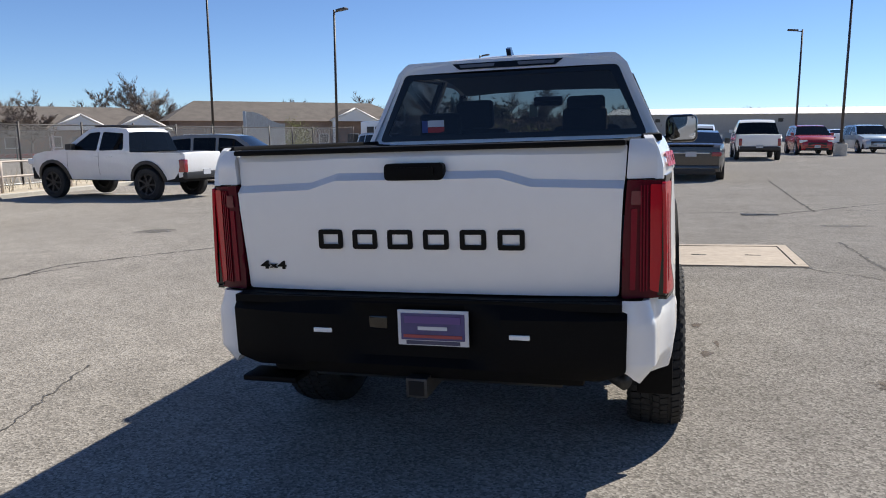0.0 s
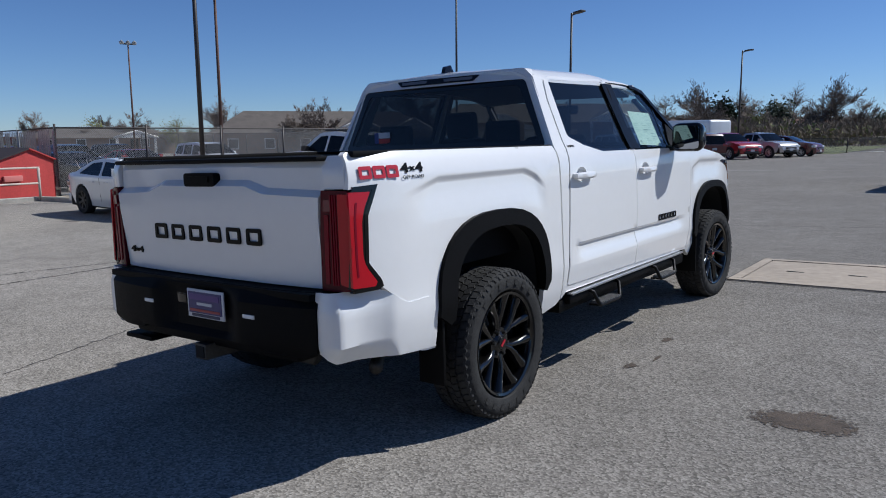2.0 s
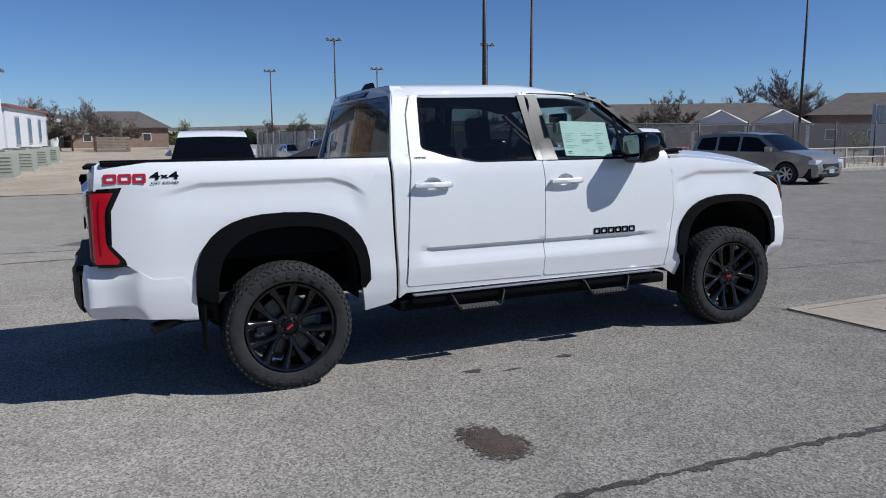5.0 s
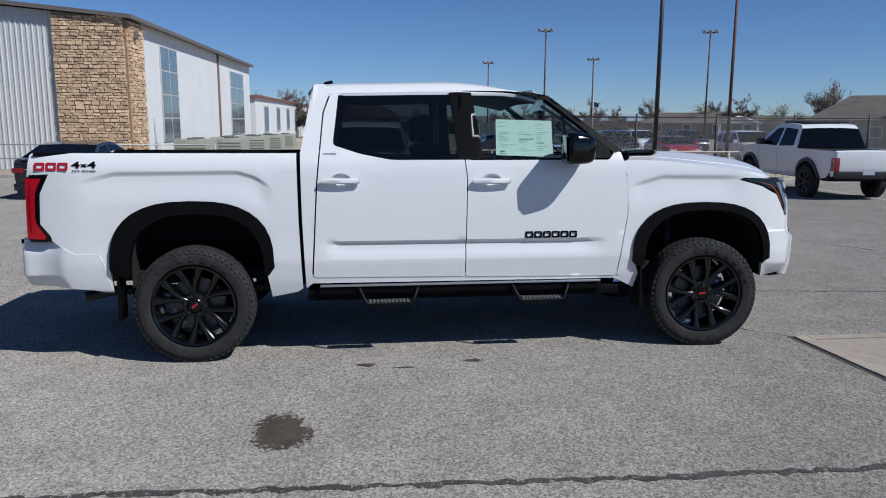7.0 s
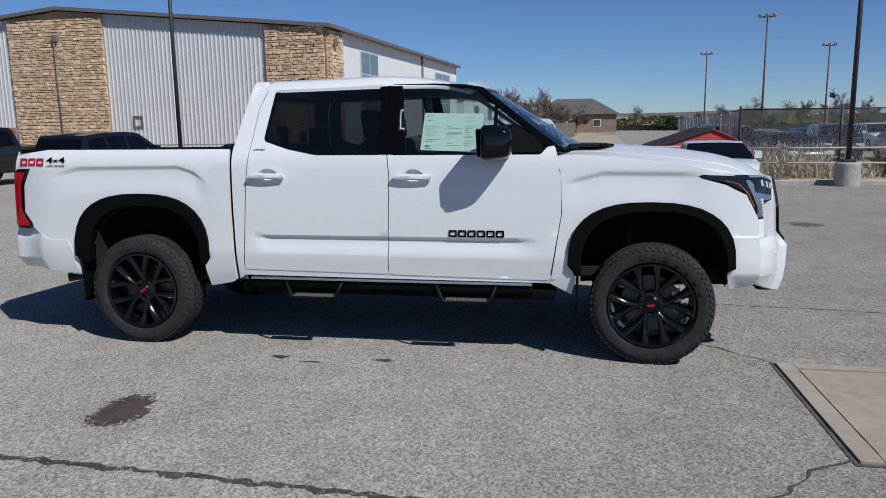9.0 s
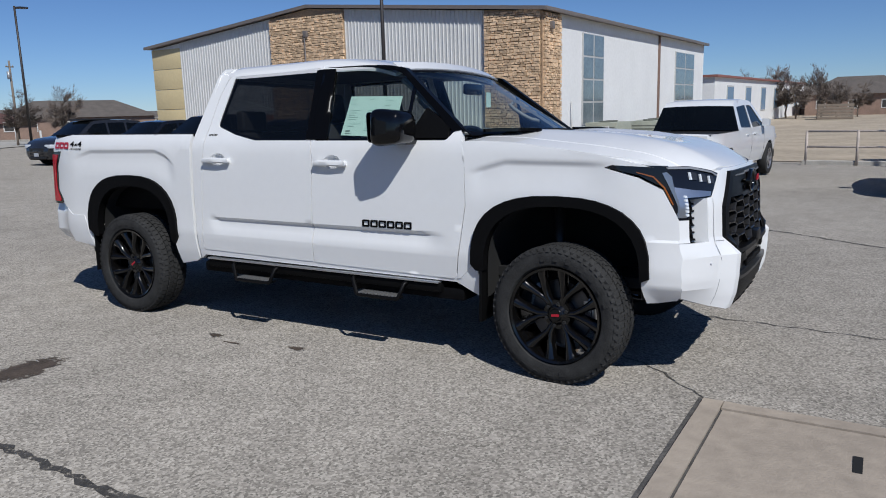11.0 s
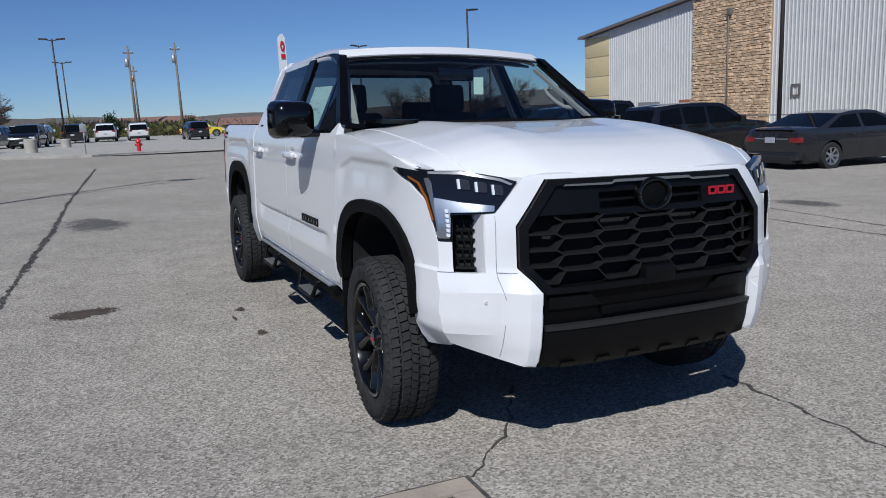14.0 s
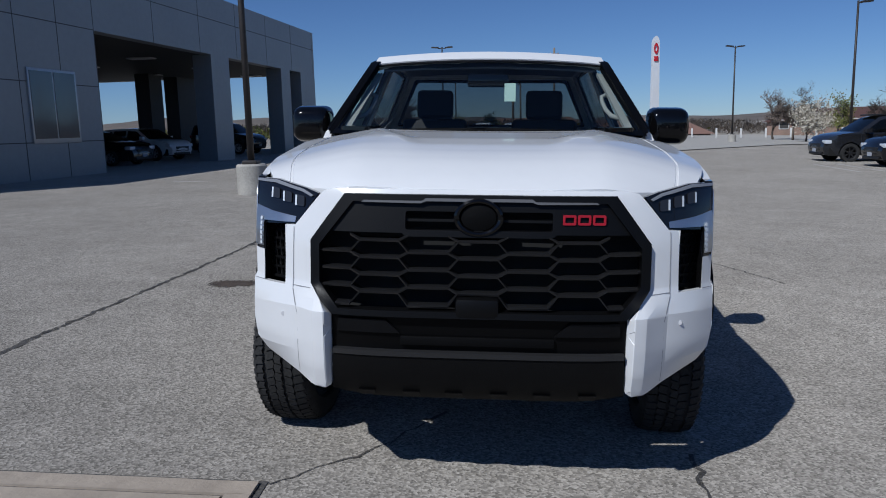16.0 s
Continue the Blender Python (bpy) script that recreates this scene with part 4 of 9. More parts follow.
SEAM = mat("seam_line", (0.25, 0.25, 0.26), 0.6)
for s in (-1, 1):
    for q in ([(0.7345, 0.50), (0.737, 0.50), (0.7285, 0.744), (0.7550, 0.845), (0.7525, 0.847), (0.726, 0.746)], [(0.7520, 0.850), (0.7545, 0.850), (0.7500, 1.09), (0.7480, 1.09)], [(0.674, 0.854), (0.752, 0.858), (0.752, 0.8605), (0.674, 0.8565)], [(0.902, 0.8585), (0.965, 0.8585), (0.965, 0.861), (0.902, 0.861)]):
        q = [(s * x, z) for x, z in q]
        part("panel_seam", sheet(q if s > 0 else q[::-1], nose(0.003), 0.02, thick=0), SEAM, front_bumper)

# headlamps
for tag, s in both:
    def sd(bm):
        return bm if s > 0 else flip(bm)
    front_poly = [(0.644, 1.222), (0.70, 1.240), (0.84, 1.268), (0.97, 1.268), (0.97, 0.984), (0.898, 0.984), (0.894, 1.09), (0.742, 1.100)]
    hl = part("headlight", sd(sheet(front_poly, nose(-0.006), 0.04, thick=0.03, inward=(0, -1, 0))), SMOKE, truck, "smoked LED headlight with chrome surround")
    side_poly = [(4.005, 1.262), (4.04, 1.275), (4.40, 1.272), (4.49, 1.265), (4.49, 0.988), (4.408, 0.985), (4.322, 1.158), (4.19, 1.222)]
    part("side_lens", sd(sheet(side_poly, side(-0.002), 0.04, thick=0.03, inward=(-1, 0, 0))), SMOKE, hl)
    part("chrome_trim", sd(sheet([(0.742, 1.128), (0.86, 1.142), (0.97, 1.165), (0.97, 0.996), (0.908, 0.996), (0.903, 1.102), (0.746, 1.106)], lambda x, z: (nose()(x, z)[0], nose()(x, z)[1] - 0.004 + 0.010 * math.sin(math.pi * min(1.0, max(0.0, (z - 0.99) / 0.17))) * smooth(0.73, 0.80, x), z), 0.02, thick=0.01, inward=(0, -1, 0))), CHROME, hl, "bright chrome trim")
    part("chrome_trim", sd(sheet([(4.49, 1.165), (4.435, 1.168), (4.335, 1.240), (4.312, 1.236), (4.350, 1.165), (4.392, 1.075), (4.425, 1.0), (4.49, 1.0)], side(0.002), 0.04, thick=0.01, inward=(-1, 0, 0))), CHROME, hl, "bright chrome trim")
    part("amber_strip", sd(sheet([(4.18, 1.240), (4.27, 1.218), (4.33, 1.160), (4.378, 1.068), (4.372, 1.065), (4.324, 1.154), (4.267, 1.211), (4.18, 1.235)], side(0.004), 0.04, thick=0.006, inward=(-1, 0, 0))), AMBER, hl)
    for k, x in enumerate((0.725, 0.785, 0.845)):
        lens = part("projector_lens", sd(sheet(rounded([(x - 0.020, 1.168 + k * 0.012), (x + 0.020, 1.172 + k * 0.012), (x + 0.020, 1.215 + k * 0.012), (x - 0.020, 1.208 + k * 0.012)], 0.008), nose(0.0), 0.03, thick=0.008, inward=(0, -1, 0))), mat("lamp_lens", (0.030, 0.033, 0.042), 0.12, coat=0.0, spec=0.25) if "lamp_lens" not in bpy.data.materials else bpy.data.materials["lamp_lens"], hl)
        part("lens_divider", sd(sheet([(x + 0.014, 1.172 + k * 0.012), (x + 0.022, 1.172 + k * 0.012), (x + 0.022, 1.212 + k * 0.012), (x + 0.014, 1.212 + k * 0.012)], nose(0.003), 0.03, thick=0.008, inward=(0, -1, 0))), CLEAR, hl)
    for k in range(6):
        z = 1.004 + k * 0.0195
        part("running_light", sd(sheet(rounded([(0.911, z), (0.922, z), (0.922, z + 0.014), (0.911, z + 0.014)], 0.003), nose(0.012), 0.03, thick=0.008, inward=(0, -1, 0))), CLEAR, hl, "white running light")
    part("lens_rim", sd(sheet([(0.665, 1.214), (0.71, 1.236), (0.845, 1.266), (0.96, 1.266), (0.96, 1.256), (0.85, 1.254), (0.715, 1.226), (0.675, 1.208)], nose(0.002), 0.04, thick=0.008, inward=(0, -1, 0))), mat("rim_grey", (0.22, 0.23, 0.25), 0.25, coat=0.5) if "rim_grey" not in bpy.data.materials else bpy.data.materials["rim_grey"], hl)
    vent = part("corner_vent", sd(sheet([(0.794, 1.093), (0.900, 1.088), (0.900, 0.850), (0.796, 0.850)], nose(-0.090), 0.06, thick=0.02, inward=(0, -1, 0))), WELL, truck, "black honeycomb corner vent")
    for x in (0.792, 0.901):
        part("vent_side", sd(sheet([(4.36, 0.852), (nose(-0.004)(x, 0.95)[1], 0.852), (nose(-0.004)(x, 1.05)[1], 1.094), (4.36, 1.094)], lambda y, z: (x + (0.006 if x < 0.85 else -0.004) * (4.5 - y) / 0.1, y, z), 0.08, thick=0.006, inward=(-1 if x < 0.85 else 1, 0, 0))), PAINT if x < 0.85 else TRIM, vent)
    for r in range(6):
        z = 0.862 + r * 0.039
        part("vent_bar", sd(sheet([(0.798, z), (0.898, z), (0.898, z + 0.010), (0.798, z + 0.010)], nose(-0.066), 0.05, thick=0.02, inward=(0, -1, 0))), TRIM_FLAT, vent)
        for c in range(4):
            x = 0.806 + c * 0.025 + (r % 2) * 0.006
            part("vent_web", sd(sheet([(x - 0.003, z + 0.010), (x + 0.003, z + 0.010), (x + 0.009, z + 0.039), (x + 0.003, z + 0.039)], nose(-0.070), 0.05, thick=0.012, inward=(0, -1, 0))), TRIM_FLAT, vent)

# mirrors
def mirror_head():
    b = box(1.000, 2.600, 1.372, 1.268, 2.815, 1.600, 0.072, seg=5)
    for v in b.verts:
        t = (v.co.y - 2.600) / 0.205
        v.co.z -= 0.02 * t * (1 if v.co.z > 1.486 else -1)
        v.co.x -= 0.03 * t * (1 if v.co.x > 1.13 else 0)
    return b


for tag, s in both:
    def sd(bm):
        return bm if s > 0 else flip(bm)
    mr = part("side_mirror", sd(mirror_head()), GLOSS, truck, "gloss black side mirror")
    part("mirror_glass", sd(sheet(rounded([(1.028, 1.400), (1.240, 1.400), (1.240, 1.575), (1.028, 1.575)], 0.03), lambda x, z: (x, 2.596 - 0.10 * (x - 1.134) - 0.05 * (z - 1.487), z), 0.1, thick=0.004, inward=(0, 1, 0))), MIRROR, mr, "mirror glass")
    part("mirror_arm", sd(box(0.86, 2.66, 1.385, 1.10, 2.78, 1.435, 0.018)), GLOSS, mr)
    part("mirror_foot", sd(sheet([(2.70, 1.425), (3.0, 1.425), (3.0, 1.50), (2.80, 1.60)], side(0.004), 0.05, thick=0.02, inward=(-1, 0, 0))), TRIM, mr)

# side steps
def step_beam():
    b = box(0.80, 0.86, 0.448, 0.985, 2.95, 0.508, 0.014)
    for y in (0.98, 1.9, 2.8):
        box(0.60, y - 0.04, 0.47, 0.85, y + 0.04, 0.50, bm=b)
    return b


two("side_step", step_beam, TRIM, label="black side step below the sill")
two("step_strip", lambda: box(0.955, 0.87, 0.509, 1.002, 2.94, 0.522, 0.003), SILVER, label="thin silver strip along the side step")
for y0, y1 in ((1.14, 1.575), (2.262, 2.695)):
    def hoop(y0=y0, y1=y1):
        b = rod([(0.96, y0, 0.500), (1.01, y0 + 0.01, 0.485), (1.035, y0 + 0.055, 0.395), (1.035, y0 + 0.075, 0.385), (1.035, y1 - 0.06, 0.385), (1.035, y1 - 0.04, 0.395), (1.01, y1 - 0.01, 0.485), (0.96, y1, 0.500)], 0.014, 8)
        return box(0.955, y0 + 0.055, 0.378, 1.03, y1 - 0.05, 0.392, 0.004, bm=b)
    two("step_hoop", hoop, TRIM_FLAT, label="black hoop step")
    def tread(y0=y0, y1=y1):
        b = box(0.965, y0 + 0.07, 0.392, 1.03, y1 - 0.06, 0.398, 0.002)
        for k in range(11):
            y = lerp(y0 + 0.085, y1 - 0.08, k / 10)
            b = box(0.968, y - 0.007, 0.398, 1.046, y + 0.007, 0.408, bm=b)
        return b
    two("step_tread", tread, mat("worn_tread", (0.22, 0.22, 0.22), 0.5, metal=0.5) if "worn_tread" not in bpy.data.materials else bpy.data.materials["worn_tread"], label="worn metal tread")

# badges
def flank(y, z, s, lift=0.003):
    """A pose on the body's flank, x along the line of writing, z out of the paint."""
    dy, dz = (side_x(y + 0.05, z) - side_x(y - 0.05, z)) / 0.1, (side_x(y, z + 0.02) - side_x(y, z - 0.02)) / 0.04
    along = Vector((s * dy, 1, 0)).normalized() * s
    up = Vector((s * dz, 0, 1)).normalized()
    out = along.cross(up).normalized()
    m = Matrix((along, out.cross(along), out)).transposed().to_4x4()
    m.translation = Vector((s * side_x(y, z), y, z)) + out * lift
    return m


for s in (1, -1):
    a, b_ = (-0.905, -0.69) if s > 0 else (-0.66, -0.875)
    badge_frames(3, 0.236, 0.056, 0.0006, flank(a, 1.372, s, 0.0035), RED_LOGO, "decal_frame", truck, "red bed decal", gap=0.10, stroke=0.0165)
    for q, dy, sz in (("4", -0.052, 0.060), ("x", 0.0, 0.036), ("4", 0.052, 0.060)):
        lettering(q, sz, 0.0006, flank(b_ + s * dy, 1.382, s), INK_BLACK, "badge", truck, "black bed decal", bold=0.002, squash=1.75)
    lettering("OFF ROAD", 0.022, 0.0006, flank(b_, 1.342, s), INK_BLACK, "badge", truck, "black bed decal", squash=1.45)
    lettering("LIMITED", 0.021, 0.001, flank(0.955, 1.452, s), INK_BLACK, "badge", truck, "small black cab badge", squash=1.2)

for s in (1, -1):
    badge_frames(6, 0.396, 0.048, 0.003, flank(2.555, 0.868, s, 0.004), INK_BLACK, "badge_frame", truck, "black raised open frame", gap=0.14, stroke=0.0115)

# price sheet in the front side window
wx = lambda z: side_x(2.35, z) - 0.018
price = part("price_sheet", sheet(rounded([(2.15, 1.445), (2.575, 1.43), (2.585, 1.675), (2.165, 1.685)], 0.004), lambda y, z: (wx(z), y, z), 0.1, thick=0.002, inward=(-1, 0, 0)), PAPER, truck, "pale green printed price sheet behind glass")
rng = random.Random(4)
for k in range(16):
    z = 1.665 - k * 0.0135
    for y0, y1 in ((2.18, 2.30), (2.33, 2.44), (2.46, 2.55)):
        if rng.random() < 0.72:
            e_ = y0 + (y1 - y0) * rng.uniform(0.3, 1)
            hh = 0.009 if rng.random() < 0.2 else 0.0025
            part("print_line", sheet([(y0, z - hh), (e_, z - hh), (e_, z), (y0, z)], lambda y, zz: (wx(zz) + 0.002, y, zz), 0.2, thick=0), INK if y0 < 2.3 and hh > 0.005 else mat("faint_print", (0.30, 0.45, 0.40), 0.7) if "faint_print" not in bpy.data.materials else bpy.data.materials["faint_print"], price)


# wheels
def tyre_mesh():
    R, w = 0.412, 0.135
    prof = [(0.285, -0.10), (0.30, -0.125), (0.335, -w), (0.375, -w + 0.004), (0.395, -w + 0.02), (R - 0.012, -w + 0.035), (R - 0.011, 0), (R - 0.012, w - 0.035), (0.395, w - 0.02), (0.375, w - 0.004), (0.335, w), (0.30, 0.125), (0.285, 0.10)]
    b = lathe(prof, 72, closed=True)
    n = 58
    for k in range(n):
        a0 = 2 * math.pi * k / n
        for row, (x0, x1) in enumerate(((-0.119, -0.074), (-0.062, -0.026), (-0.016, 0.016), (0.026, 0.062), (0.074, 0.119))):
            a = a0 + (row % 2) * math.pi / n + (0.01 if row in (1, 3) else 0)
            da = math.pi / n * (0.80 if row in (0, 4) else 0.84)
            sk = 0.022 if row in (1, 2) else -0.022
            mid = 0.006 if row in (0, 2, 4) else -0.006     # zigzag sides
            vs = []
            for rr in (R - 0.014, R):
                for x, t in ((x0, a - da), (x1, a - da + sk), (x1 + mid, a + sk), (x1, a + da + sk), (x0, a + da), (x0 + mid, a)):
                    edge = 0.012 if abs(x) > 0.105 else 0.0
                    vs.append(b.verts.new((x, (rr - edge) * math.cos(t), (rr - edge) * math.sin(t))))
            b.faces.new(vs[6:])
            for i in range(6):
                b.faces.new((vs[i], vs[(i + 1) % 6], vs[6 + (i + 1) % 6], vs[6 + i]))
    # shoulder lugs and raised sidewall bars
    for k in range(n):
        a = 2 * math.pi * (k + 0.25) / n
        for s in (-1, 1):
            vs = [b.verts.new((s * xx, rr * math.cos(t), rr * math.sin(t))) for xx, rr, t in ((w + 0.001, 0.378, a - 0.03), (w + 0.001, 0.378, a + 0.03), (0.112, R - 0.006, a + 0.03), (0.112, R - 0.006, a - 0.03), (w - 0.01, 0.37, a - 0.03), (w - 0.01, 0.37, a + 0.03))]
            b.faces.new(vs[:4])
    for k in range(26):
        a = 2 * math.pi * k / 26 + 0.2
        if k % 13 in (0, 1, 2, 3, 4, 5, 6):
            vs = [b.verts.new((w + 0.0022, rr * math.cos(t), rr * math.sin(t))) for rr, t in ((0.325, a - 0.05), (0.325, a + 0.045), (0.358, a + 0.045), (0.358, a - 0.05))]
            b.faces.new(vs)
    bmesh.ops.recalc_face_normals(b, faces=b.faces)
    return b


def rim_mesh():
    b = lathe([(0.268, -0.11), (0.290, -0.11), (0.292, 0.108), (0.284, 0.122), (0.270, 0.116), (0.262, 0.09), (0.250, 0.0), (0.252, -0.1)], 48, closed=True)
    join(b, lathe([(0.0, 0.085), (0.045, 0.085), (0.062, 0.07), (0.085, 0.068), (0.092, 0.05), (0.092, 0.0), (0.0, 0.0)], 30))
    bmesh.ops.recalc_face_normals(b, faces=b.faces)
    return b


def spoke_mesh(d):
    b = bmesh.new()
    a0, a1 = d * 0.35, d * 1.5
    vs = []
    for r, a, hw, x1, x0 in ((0.06, a0, 0.020, 0.068, 0.02), (0.115, a0 * 1.1, 0.016, 0.081, 0.03), (0.165, lerp(a0, a1, 0.45), 0.019, 0.090, 0.035), (0.215, lerp(a0, a1, 0.78), 0.024, 0.094, 0.045), (0.268, a1, 0.034, 0.106, 0.06)):
        c, t = Vector((0, math.cos(a), math.sin(a))), Vector((0, -math.sin(a), math.cos(a)))
        vs.append([b.verts.new(c * r + t * q + Vector((x, 0, 0))) for q, x in ((-hw * 1.1, x0), (-hw, x1 - 0.011), (-hw * 0.35, x1 + 0.003), (hw * 0.35, x1 + 0.003), (hw, x1 - 0.011), (hw * 1.1, x0))])
    for p, q in zip(vs, vs[1:]):
        for i in range(6):
            b.faces.new((p[i], q[i], q[(i + 1) % 6], p[(i + 1) % 6]))
    b.faces.new(vs[0])
    b.faces.new(vs[-1][::-1])
    bmesh.ops.recalc_face_normals(b, faces=b.faces)
    return b


SPOKES = []
for d in (-0.19, 0.19):
    o = part("spoke", spoke_mesh(d), WHEEL_BLACK, smooth=62)
    SPOKES.append(o.data)
    bpy.data.objects.remove(o)
tyre_me = rim_me = None
for x, y, s, turn in ((0.925, 0.0, 1, 0), (0.925, 3.745, 1, -4), (-0.925, 0.0, -1, 0), (-0.925, 3.745, -1, -4)):
    if tyre_me is None:
        wheel = part("wheel", rim_mesh(), WHEEL_BLACK, truck, "gloss black alloy wheel")
        rim_me = wheel.data
        ty = part("tyre", tyre_mesh(), RUBBER, wheel, "all-terrain rubber tyre")
        tyre_me = ty.data
        cap = part("hub_cap", lathe([(0.0, 0.094), (0.034, 0.092), (0.04, 0.085), (0.0, 0.085)], 24), GLOSS, wheel)
        cap_me = cap.data
        logo = part("cap_mark", box(0.0935, -0.024, -0.006, 0.0965, 0.024, 0.008), RED_LOGO, wheel, "red cap mark")
        logo_me = logo.data
        disc = part("brake_disc", lathe([(0.0, 0.0), (0.192, 0.0), (0.195, -0.01), (0.195, -0.03), (0.0, -0.03)], 36), BRAKE, wheel, "bare iron brake disc")
        disc_me = disc.data
        cal = part("brake_caliper", box(-0.06, -0.20, -0.08, 0.0, -0.13, 0.08, 0.015), SILVER, wheel)
        cal_me = cal.data
        nut = part("lug_nut", lathe([(0.0, 0.0), (0.010, 0.0), (0.010, 0.02), (0.0, 0.022)], 6), STEEL)
        nut_me = nut.data
        bpy.data.objects.remove(nut)
    else:
        wheel = new("wheel", rim_me)
        wheel.parent = truck
        wheel["label"] = "gloss black alloy wheel"
        for nm, me in (("tyre", tyre_me), ("hub_cap", cap_me), ("cap_mark", logo_me), ("brake_disc", disc_me), ("brake_caliper", cal_me)):
            o = new(nm, me)
            o.parent = wheel
    for k in range(6):
        a = 2 * math.pi * k / 6 + 0.26
        o = new("lug_nut", nut_me)
        o.parent = wheel
        o.matrix_basis = Matrix.Translation((0.066, 0.066 * math.cos(a), 0.066 * math.sin(a)))
        for me in SPOKES:
            o = new("spoke", me)
            o.parent = wheel
            o.matrix_basis = pose(0, 0, 0, 60 * k, 0, 0)
    wheel.matrix_basis = pose(x, y, 0.402, (x + y) * 40, 0, turn + (0 if s > 0 else 180))

# mud flaps, axles, frame
two("mud_flap", lambda: box(0.84, -0.52, 0.30, 1.00, -0.50, 0.66, 0.006), TRIM, label="black mud flap")
two("mud_flap", lambda: box(0.82, 3.238, 0.30, 1.015, 3.258, 0.66, 0.006), TRIM, label="black mud flap")
two("frame_rail", lambda: box(0.42, -1.0, 0.50, 0.52, 4.3, 0.62, 0.01), STEEL)
part("axle", rod([(-0.85, 0, 0.40), (0.85, 0, 0.40)], 0.055, 10), STEEL, truck)
part("axle", rod([(-0.85, 3.7, 0.42), (0.85, 3.7, 0.42)], 0.04, 10), STEEL, truck)
part("axle_housing", moved(lathe([(0.0, -0.13), (0.09, -0.12), (0.14, 0), (0.09, 0.12), (0.0, 0.13)], 20), Matrix.Translation((0, 0, 0.40))), STEEL, truck)
part("under_body", box(-0.80, -0.9, 0.56, 0.80, 4.2, 0.62), WELL, truck)
two("shock_absorber", lambda: rod([(0.62, 3.62, 0.45), (0.60, 3.60, 1.0)], 0.035, 10), STEEL)
two("control_arm", lambda: rod([(0.40, 3.85, 0.42), (0.80, 3.72, 0.36)], 0.03, 8), STEEL)
part("exhaust_pipe", rod([(0.62, 0.5, 0.46), (0.66, -0.62, 0.46), (0.80, -0.80, 0.44)], 0.035, 10), STEEL, truck)

# interior
part("cab_floor", box(-0.85, 0.80, 0.60, 0.85, 3.15, 0.66), CLOTH, truck)
part("dashboard", sheet(rounded([(2.62, 0.9), (3.18, 0.9), (3.20, 1.40), (3.0, 1.415), (2.72, 1.36), (2.62, 1.2)], 0.05), lambda y, z: (0.80, y, z), 0.1, thick=1.60, inward=(-1, 0, 0)), CLOTH, truck, "black dashboard")
part("instrument_screen", box(-0.02, 2.64, 1.23, 0.24, 2.67, 1.39, 0.01), GLOSS, truck)
for s in (-1, 1):
    seat = part("front_seat", box(s * 0.42 - 0.26, 1.80, 0.66, s * 0.42 + 0.26, 2.36, 0.98, 0.06, seg=3), CLOTH, truck, "black front seat")
    part("seat_back", moved(box(-0.25, -0.07, 0, 0.25, 0.07, 0.62, 0.05, seg=3), pose(s * 0.42, 1.84, 0.92, 14, 0, 0)), CLOTH, seat)
    part("headrest", moved(box(-0.14, -0.05, 0, 0.14, 0.05, 0.20, 0.04, seg=3), pose(s * 0.42, 1.68, 1.53, 8, 0, 0)), CLOTH, seat)
bench = part("rear_bench", box(-0.76, 0.92, 0.70, 0.76, 1.42, 1.0, 0.06, seg=3), CLOTH, truck, "black rear bench seat")
part("seat_back", moved(box(-0.76, -0.07, 0, 0.76, 0.07, 0.52, 0.05, seg=3), pose(0, 0.98, 0.95, 10, 0, 0)), CLOTH, bench)
for x in (-0.48, 0.48):
    part("headrest", box(x - 0.14, 0.86, 1.47, x + 0.14, 0.95, 1.63, 0.035, seg=3), CLOTH, bench)
ring = rod([(-0.42 + 0.185 * math.cos(a), 2.50 - 0.07 * math.sin(a), 1.26 + 0.17 * math.sin(a)) for a in (2 * math.pi * k / 28 for k in range(29))], 0.016, 8)
steer = part("steering_wheel", rod([(-0.60, 2.5, 1.26), (-0.24, 2.5, 1.26)], 0.02, 6, ring), CLOTH, truck)
part("steering_boss", box(-0.49, 2.49, 1.20, -0.35, 2.58, 1.31, 0.03), CLOTH, steer)
TRIM_PALE = mat("pale_pillar_trim", (0.24, 0.25, 0.24), 0.8)
for s in (-1, 1):
    q = [(s * 0.91, 0.10), (s * 0.960, 0.10), (s * 0.962, 0.90), (s * 0.91, 0.90)]
    tr_ = part("inner_pillar_trim", sheet(q if s > 0 else q[::-1], lambda u, v: tuple(a + b for a, b in zip(screen_f(u, v), (0, -0.03, -0.025))), 0.08, thick=0.02, inward=(0, -0.6, -1)), TRIM_PALE, truck, "pale grey pillar trim")
    g = [Vector(screen_f(s * 0.93, v)) + Vector((-s * d, -0.06 - d, -0.05)) for v, d in ((0.34, 0.0), (0.37, 0.035), (0.45, 0.048), (0.55, 0.048), (0.63, 0.035), (0.66, 0.0))]
    part("grab_handle", rod(g, 0.014, 8), TRIM_PALE, tr_)
part("rear_view_mirror", box(-0.13, 2.66, 1.70, 0.13, 2.70, 1.775, 0.02), GLOSS, truck)
part("windshield_sticker", box(-0.175, 2.735, 1.62, -0.105, 2.739, 1.72), PAPER, truck, "pale green paper hanging behind windshield")
part("headliner", sheet(rounded([(-0.70, 0.9), (0.70, 0.9), (0.70, 2.5), (-0.70, 2.5)], 0.05), lambda x, y: (x, y, roof_z(x * 0.9, y) - 0.05), 0.2, thick=0.01, inward=(0, 0, -1)), mat("headliner_cloth", (0.22, 0.22, 0.22), 0.9), truck)
two("inner_door_panel", lambda: sheet([(0.90, 0.66), (3.08, 0.66), (3.08, 1.40), (0.90, 1.40)], lambda y, z: (side_x(y, z) - 0.055, y, z), 0.2, thick=0.02, inward=(-1, 0, 0)), CLOTH)

